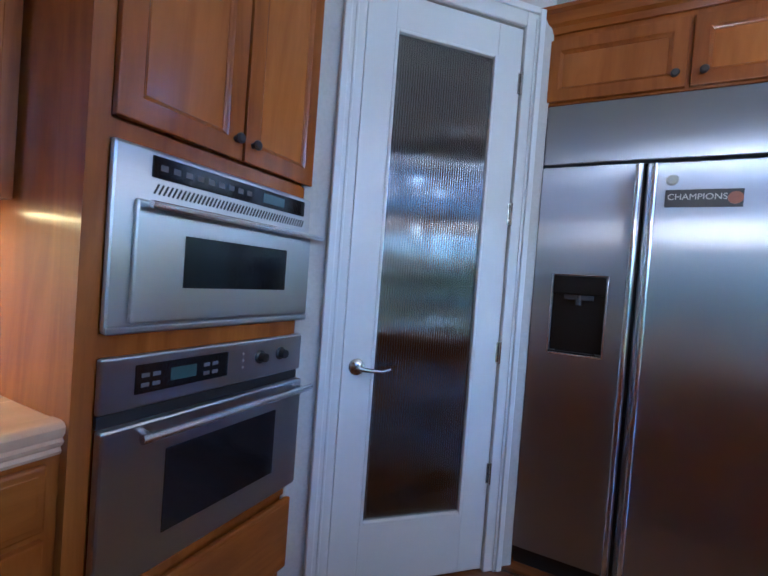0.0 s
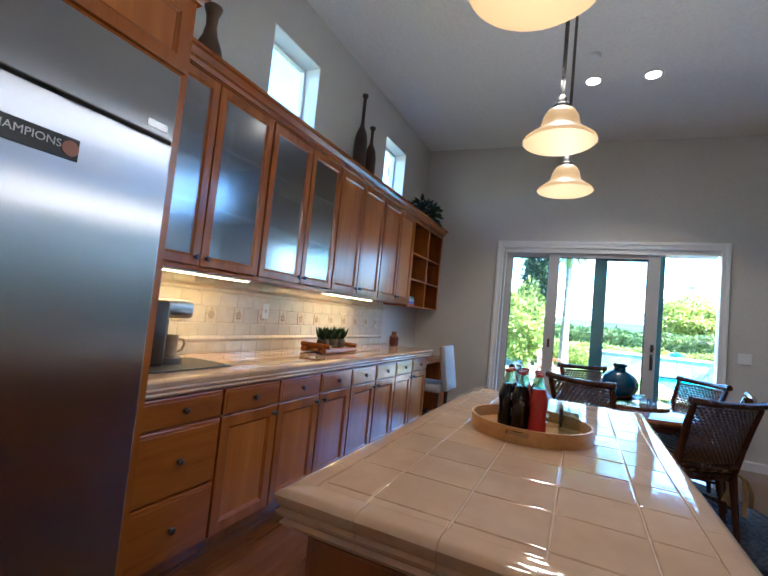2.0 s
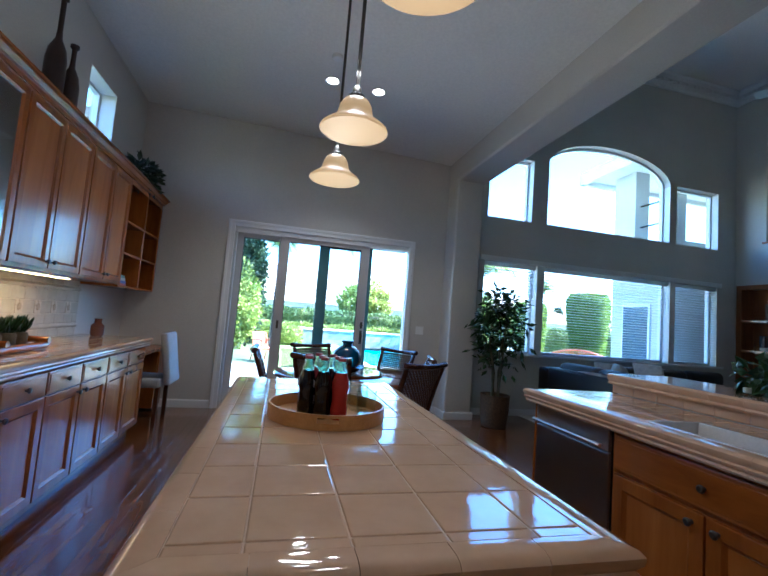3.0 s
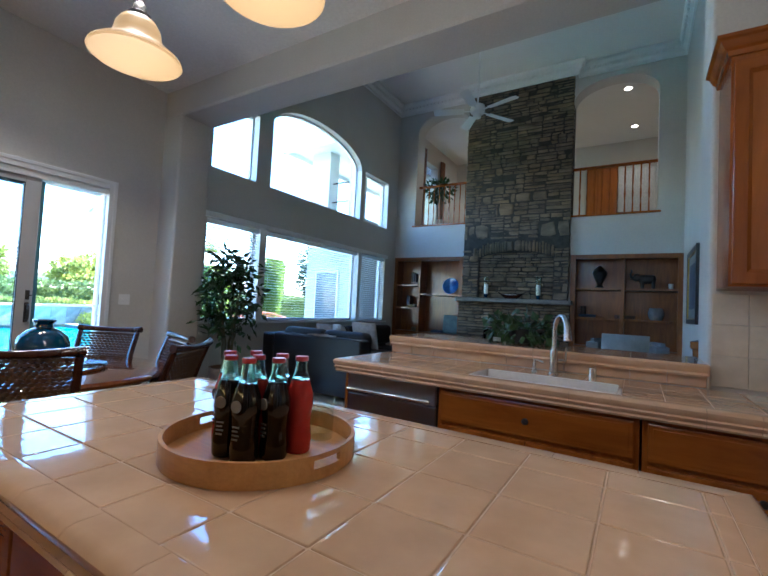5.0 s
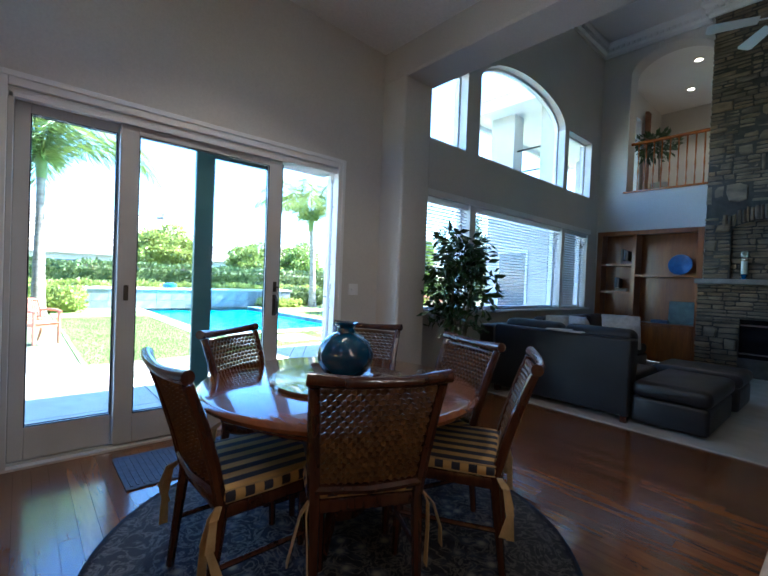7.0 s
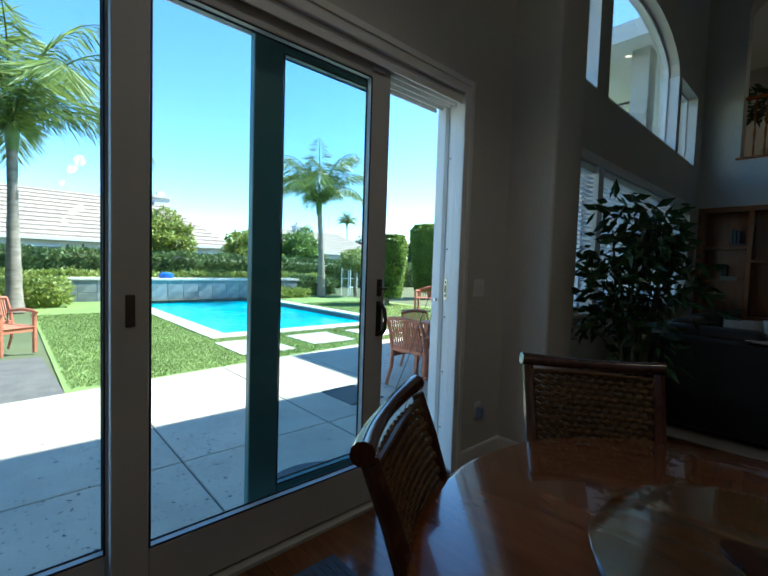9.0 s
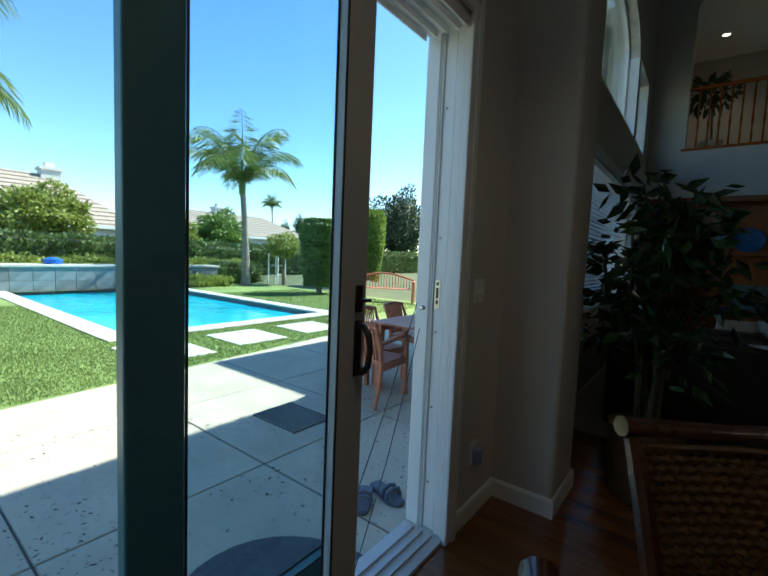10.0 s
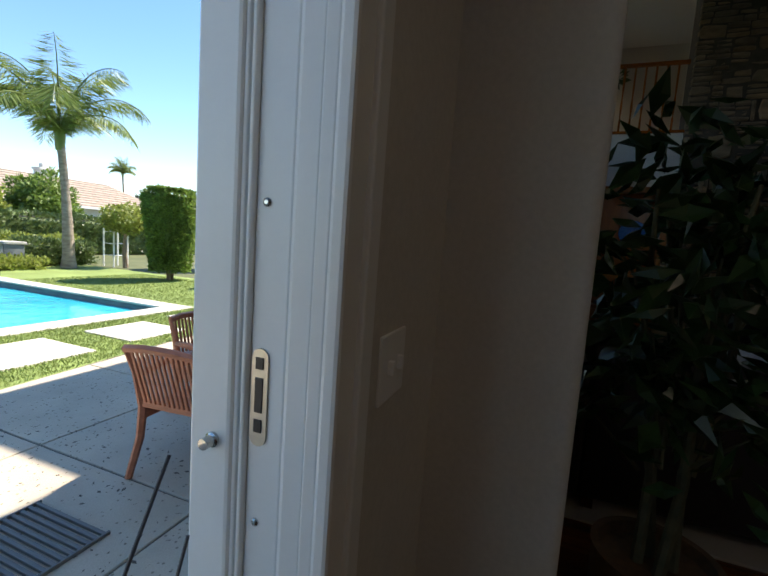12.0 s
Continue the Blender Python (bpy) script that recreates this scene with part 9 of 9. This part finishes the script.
# ---- patio furniture ----
def teak_chair(m, label, group="teak chairs on the patio"):
    """A slatted armchair that looks to +y, back at y = 0."""
    c = thing("patio_chair", m, label, "chair", group)
    w = 0.56
    for sx in (-1, 1):
        b = bmesh.new()
        tube(b, [(sx * w / 2, -0.10, 0), (sx * w / 2, -0.02, 0.22), (sx * w / 2, 0.0, 0.42), (sx * w / 2, -0.05, 0.65), (sx * (w / 2 + 0.0), -0.12, 0.82)], [0.022, 0.025, 0.028, 0.024, 0.02], 6)
        part("back_leg", b, TEAK, c)
        b = bmesh.new()
        box(b, sx * (w / 2 - 0.005) - 0.025, sx * (w / 2 - 0.005) + 0.025, 0.44, 0.49, 0, 0.62, 0.006)
        part("front_leg", b, TEAK, c)
        b = bmesh.new()
        tube(b, [(sx * w / 2, -0.03, 0.62), (sx * (w / 2 + 0.02), 0.15, 0.645), (sx * (w / 2 + 0.02), 0.35, 0.645), (sx * w / 2, 0.52, 0.62)], [0.02, 0.026, 0.028, 0.022], 6)
        part("arm", b, TEAK, c)
        b = bmesh.new()
        box(b, sx * (w / 2 - 0.01) - 0.012, sx * (w / 2 - 0.01) + 0.012, 0.0, 0.46, 0.34, 0.4, 0.004)
        part("side_rail", b, TEAK, c)
    b = bmesh.new()
    tube(b, [(-w / 2, -0.12, 0.81), (-w / 4, -0.14, 0.83), (0, -0.147, 0.835), (w / 4, -0.14, 0.83), (w / 2, -0.12, 0.81)], 0.026, 6)
    part("top_rail", b, TEAK, c)
    b = bmesh.new()
    box(b, -w / 2, w / 2, -0.02, 0.01, 0.42, 0.47, 0.005)
    part("lower_rail", b, TEAK, c)
    for k in range(13):
        x = -w / 2 + 0.05 + k * (w - 0.1) / 12
        b = bmesh.new()
        boxm(b, pose(x, -0.075, 0.635, 16, 0, 0), 0.022, 0.012, 0.37, 0.003)
        part("back_slat", b, TEAK, c)
    for k in range(9):
        b = bmesh.new()
        box(b, -w / 2 + 0.01, w / 2 - 0.01, 0.02 + k * 0.054, 0.062 + k * 0.054, 0.4, 0.418, 0.004)
        part("seat_slat", b, TEAK, c)
    b = bmesh.new()
    box(b, -w / 2, w / 2, 0.45, 0.475, 0.33, 0.4, 0.004)
    part("front_rail", b, TEAK, c)
    return c


SLIM = Matrix.Diagonal((0.86, 1.0, 0.96, 1.0))
first = teak_chair(pose(7.81, -1.27, GZ, 0, 0, 185.6) @ SLIM, "orange teak slatted armchair on the patio")
copy_thing(first, pose(8.44, -2.1, GZ, 0, 0, 76) @ SLIM)
copy_thing(first, pose(8.48, -2.85, GZ, 0, 0, 92) @ SLIM)
copy_thing(first, pose(7.45, -3.5, GZ, 0, 0, 3) @ SLIM)
copy_thing(first, pose(12.5, 2.25, GZ, 0, 0, 120) @ SLIM)
pt = thing("patio_table", pose(7.45, -2.37, GZ, 0, 0, 90), "teak slatted patio table", "table")
for k in range(11):
    b = bmesh.new()
    box(b, -0.75, 0.75, -0.55 + k * 0.1, -0.46 + k * 0.1, 0.7, 0.722, 0.004)
    part("slat", b, TEAK, pt)
for yy in (-0.5, 0.46):
    b = bmesh.new()
    box(b, -0.7, 0.7, yy, yy + 0.04, 0.62, 0.7)
    part("apron", b, TEAK, pt)
for sx in (-0.68, 0.68):
    for sy in (-0.46, 0.46):
        b = bmesh.new()
        box(b, sx - 0.035, sx + 0.035, sy - 0.035, sy + 0.035, 0, 0.7, 0.005)
        part("leg", b, TEAK, pt)
bn = thing("garden_bench", pose(13.2, -8.6, GZ, 0, 0, 30), "long teak garden bench with a curved slatted back", "bench")
for sx in (-0.95, 0.95):
    b = bmesh.new()
    box(b, sx - 0.035, sx + 0.035, -0.05, 0.02, 0, 0.66, 0.006)
    box(b, sx - 0.035, sx + 0.035, 0.44, 0.51, 0, 0.62, 0.006)
    box(b, sx - 0.04, sx + 0.04, -0.05, 0.55, 0.62, 0.66, 0.008)
    part("leg_frame", b, TEAK, bn)
for k in range(8):
    b = bmesh.new()
    box(b, -0.93, 0.93, 0.0 + k * 0.062, 0.05 + k * 0.062, 0.4, 0.42, 0.004)
    part("seat_slat", b, TEAK, bn)
b = bmesh.new()
tube(b, [(-0.95 + 0.19 * k, -0.06, 0.66 + 0.2 * math.sin(math.pi * k / 10)) for k in range(11)], 0.03, 6)
part("top_rail", b, TEAK, bn)
for k in range(21):
    b = bmesh.new()
    x = -0.9 + 0.09 * k
    box(b, x - 0.012, x + 0.012, -0.06, -0.045, 0.4, 0.64 + 0.19 * math.sin(math.pi * (x + 0.95) / 1.9), 0.003)
    part("back_slat", b, TEAK, bn)

# small things on the patio
SANDAL = plain("grey_rubber", (0.13, 0.135, 0.17), 0.6)
for x, y, r in ((6.72, -0.06, 35), (6.66, -0.20, 75)):
    s = thing("sandal", pose(x, y, GZ, 0, 0, r), "grey rubber slide sandal by the door", "sandal", "pair of sandals")
    b = bmesh.new()
    prism(b, [(-0.045, -0.13), (0.035, -0.13), (0.045, -0.03), (0.055, 0.08), (0.02, 0.14), (-0.03, 0.13), (-0.05, 0.05)], 0, 0.028, "z")
    bmesh.ops.bevel(b, geom=b.edges[:], offset=0.006, segments=2, affect="EDGES")
    part("sole", b, SANDAL, s, smooth=True)
    b = bmesh.new()
    for k in range(2):
        tube(b, [(-0.05, 0.02 + k * 0.04, 0.02), (-0.035, 0.02 + k * 0.04, 0.065), (0, 0.02 + k * 0.04, 0.075), (0.04, 0.02 + k * 0.04, 0.06), (0.052, 0.02 + k * 0.04, 0.02)], 0.012, 6)
    part("strap", b, SANDAL, s, smooth=True)
b = bmesh.new()
prism(b, [(0.0, -0.45)] + [(0.55 * math.sin(math.pi * k / 16), -0.45 * math.cos(math.pi * k / 16)) for k in range(1, 16)] + [(0.0, 0.45)], 0, 0.012, "z")
solid("outdoor_mat", b, surface("dark_rubber", (0.06, 0.065, 0.07), (0.11, 0.115, 0.12), 0.8, 30, bumpy=0.5), "half round dark rubber door mat outside", "door mat", pose(6.40, 0.72, GZ))
# dark flat bars added to stand in for a striped shadow on the slabs
gr = thing("drain_grate", pose(7.70, -0.80, GZ), "flat dark bars on the patio in place of a striped shadow", "grate")
SHADOWBAR = plain("shadow_bar_tone", (0.16, 0.15, 0.14), 0.6)
for k in range(12):
    b = bmesh.new()
    box(b, 0.012, 0.508, 0.012 + k * 0.0355, 0.030 + k * 0.0355, 0.0, 0.016, 0.002)
    part("bar", b, SHADOWBAR, gr)
for xx in (0, 0.508):
    b = bmesh.new()
    box(b, xx, xx + 0.012, 0, 0.43, 0, 0.018, 0.002)
    part("rim", b, SHADOWBAR, gr)
sc = thing("screen_cord", pose(6.30, 0, 0), "loose dark cords of the folded insect screen hanging in the doorway", "cord")
for run in ([(0, 0.13, 1.12), (0, 0.18, 1.02), (0, 0.31, 0.73), (0, 0.45, 0.48), (0.005, 0.60, 0.2), (0.01, 0.68, 0.022)],
            [(0, 0.10, 1.0), (0, 0.19, 0.75), (0, 0.31, 0.45), (0.005, 0.42, 0.2), (0.01, 0.50, 0.022)]):
    b = bmesh.new()
    tube(b, run, 0.0022, 6)
    part("cord", b, plain("dark_cord", (0.07, 0.07, 0.08), 0.6), sc, smooth=True)


# ---- stones of the fireplace ----
STONE = surface("ledge_stone", (0.15, 0.125, 0.095), (0.40, 0.325, 0.245), 0.9, 3.5, (1, 1, 2.5), 0.7, 45, vary=0.5, depth=0.02, tones=((0.0, (0.52, 0.48, 0.44)), (0.25, (0.95, 0.86, 0.72)), (0.5, (0.66, 0.62, 0.57)), (0.75, (1.0, 0.84, 0.64)), (1.0, (0.80, 0.73, 0.65))))
STONEREST = surface("ledge_stone_rest", (0.15, 0.125, 0.095), (0.40, 0.325, 0.245), 0.9, 3.5, (1, 1, 2.5), 0.7, 45, vary=0.5, island=True, depth=0.02, tones=((0.0, (0.52, 0.48, 0.44)), (0.25, (0.95, 0.86, 0.72)), (0.5, (0.66, 0.62, 0.57)), (0.75, (1.0, 0.84, 0.64)), (1.0, (0.80, 0.73, 0.65))))
rs = random.Random(17)
stones = 0
rest = bmesh.new()


def stone(x0, x1, z0, z1, yf, proud):
    """One uneven stone; those past the first three hundred are joined."""
    global stones
    g = 0.004
    if x1 - x0 < 0.03 or z1 - z0 < 0.016:
        return
    b = bmesh.new()
    w, h = x1 - x0, z1 - z0
    j = 0.22 * min(w, h)
    mid = x0 + w * rs.uniform(0.3, 0.7)
    lo = [(x0 + g + rs.uniform(0, j), z0 + g + rs.uniform(0, j)), (mid, z0 + g + rs.uniform(0, 0.4 * j)), (x1 - g - rs.uniform(0, j), z0 + g + rs.uniform(0, j)), (x1 - g - rs.uniform(0, 0.5 * j), z0 + h * rs.uniform(0.4, 0.6)), (x1 - g - rs.uniform(0, j), z1 - g - rs.uniform(0, j)), (mid, z1 - g - rs.uniform(0, 0.4 * j)), (x0 + g + rs.uniform(0, j), z1 - g - rs.uniform(0, j))]
    prism(b, lo, yf - 0.05, yf + proud, "y")
    for q in b.verts:
        if q.co.y > yf - 0.02:
            q.co.y += rs.uniform(-0.008, 0.008)
    bmesh.ops.bevel(b, geom=[q for q in b.edges if min(v.co.y for v in q.verts) > yf - 0.02], offset=min(0.012, 0.22 * h), segments=1, affect="EDGES")
    if stones < 300:
        part("stone", b, STONE, fpv)
    else:
        merge(rest, b)
    stones += 1


def course(x0, x1, z0, z1, yf, wide):
    """A course of blocks; most tall blocks break into thin ledges."""
    x = x0
    while x < x1 - 0.02:
        w = rs.uniform(*wide)
        if x + w > x1 - 0.08:
            w = x1 - x
        if z1 - z0 > 0.1 and rs.random() < 0.9:
            n = max(2, int((z1 - z0) / rs.uniform(0.045, 0.075)))
            cuts = [z0 + (z1 - z0) * (k + (rs.uniform(-0.22, 0.22) if 0 < k < n else 0)) / n for k in range(n + 1)]
            for a, c in zip(cuts, cuts[1:]):
                if w > 0.26 and rs.random() < 0.55:
                    cut = x + w * rs.uniform(0.3, 0.7)
                    stone(x, cut, a, c, yf, rs.uniform(0.0, 0.045))
                    stone(cut, x + w, a, c, yf, rs.uniform(0.0, 0.045))
                else:
                    stone(x, x + w, a, c, yf, rs.uniform(0.0, 0.045))
        else:
            stone(x, x + min(w, 0.32), z0, z1, yf, rs.uniform(0.01, 0.05))
            if w > 0.32:
                stone(x + 0.32, x + w, z0, z1, yf, rs.uniform(0.0, 0.04))
        x += w


YF = CYF - 0.045
z = 1.525
while z < 2.71:
    h = min(rs.uniform(0.09, 0.2), 2.72 - z)
    if z + h / 2 < NZS + NRISE + 0.02:
        course(CX0, NX0, z, z + h, YF, (0.12, 0.3))
        course(NX1, CX1, z, z + h, YF, (0.12, 0.3))
    z += h
z = 1.525
while z < 2.44:
    h = min(rs.uniform(0.05, 0.11), 2.45 - z)
    course(NX0, NX1, z, z + h, SOUTH + 0.005, (0.16, 0.42))
    z += h
# stones on edge over the niche
cx, half = (NX0 + NX1) / 2, (NX1 - NX0) / 2
k = 0
x = NX0 - 0.06
while x < NX1 + 0.06:
    w = 0.14 if abs(x + 0.07 - cx) < 0.09 else rs.uniform(0.04, 0.075)
    u = max(-1, min(1, (x + w / 2 - cx) / half))
    z0 = NZS + NRISE * math.sqrt(max(0, 1 - u * u)) + 0.005
    stone(x, x + w, z0, min(2.715, z0 + rs.uniform(0.2, 0.25)), YF, rs.uniform(0.02, 0.05))
    x += w
z = 0.93
while z < 1.43:
    h = min(rs.uniform(0.08, 0.16), 1.44 - z)
    course(CX0 - 0.03, CX1 + 0.05, z, z + h, YF + 0.03, (0.14, 0.4))
    z += h
z = 0.02
while z < 0.92:
    h = min(rs.uniform(0.1, 0.2), 0.93 - z)
    course(CX0 - 0.03, FB[0], z, z + h, YF + 0.03, (0.16, 0.36))
    course(FB[1], CX1 + 0.05, z, z + h, YF + 0.03, (0.16, 0.36))
    z += h
z = 2.72
while z < 5.76:
    h = min(rs.choice((0.07, 0.14, 0.18, 0.22, 0.28)) * rs.uniform(0.85, 1.15), 5.78 - z)
    course(CX0, CX1, z, z + h, YF, (0.12, 0.5))
    z += h
upper = part("ledge_stone", rest, STONEREST, fpv, "smaller ledge stones of the chimney breast")
upper["kind"] = "stuff"

# ---- floor boards ----
made = {}
rf = random.Random(23)
rest_v, rest_f = [], []
ROWS_Y = []
y = -1.84
while y < 3.66:
    ROWS_Y.append(y)
    y += 0.083
singles = 0
for y in ROWS_Y:
    x = -3.0 if y < BEAM1 else -1.05
    x += rf.uniform(0, 0.6)
    start = -3.0 if y < BEAM1 else -1.05
    while x < EAST:
        pass_x = min(EAST, x + rf.choice((0.6, 0.9, 1.2)))
        a, e = start, pass_x
        start, x = pass_x, pass_x
        near = e > 3.2 and 1.2 < y < 3.0 and singles < 290
        if near:
            key = round(e - a, 3)
            if key not in made:
                b = bmesh.new()
                box(b, 0.0005, key - 0.0005, 0.0005, 0.0825, -0.013, 0.0, 0.0006, 1)
                made[key] = finish(b)
                made[key].materials.append(FLOORWOOD)
            o = new("board", made[key])
            o.parent = floor
            o.location = (a, y, 0)
            singles += 1
        else:
            i = len(rest_v)
            for zz in (-0.013, 0.0):
                rest_v += [(a + 0.0005, y + 0.0005, zz), (e - 0.0005, y + 0.0005, zz), (e - 0.0005, y + 0.0825, zz), (a + 0.0005, y + 0.0825, zz)]
            rest_f += [(i + 4, i + 5, i + 6, i + 7), (i, i + 1, i + 5, i + 4), (i + 1, i + 2, i + 6, i + 5), (i + 2, i + 3, i + 7, i + 6), (i + 3, i, i + 4, i + 7)]
data = bpy.data.meshes.new("boards")
data.from_pydata(rest_v, [], rest_f)
data.materials.append(FLOORREST)
o = new("boards", data)
o.parent = floor
o["kind"] = "stuff"
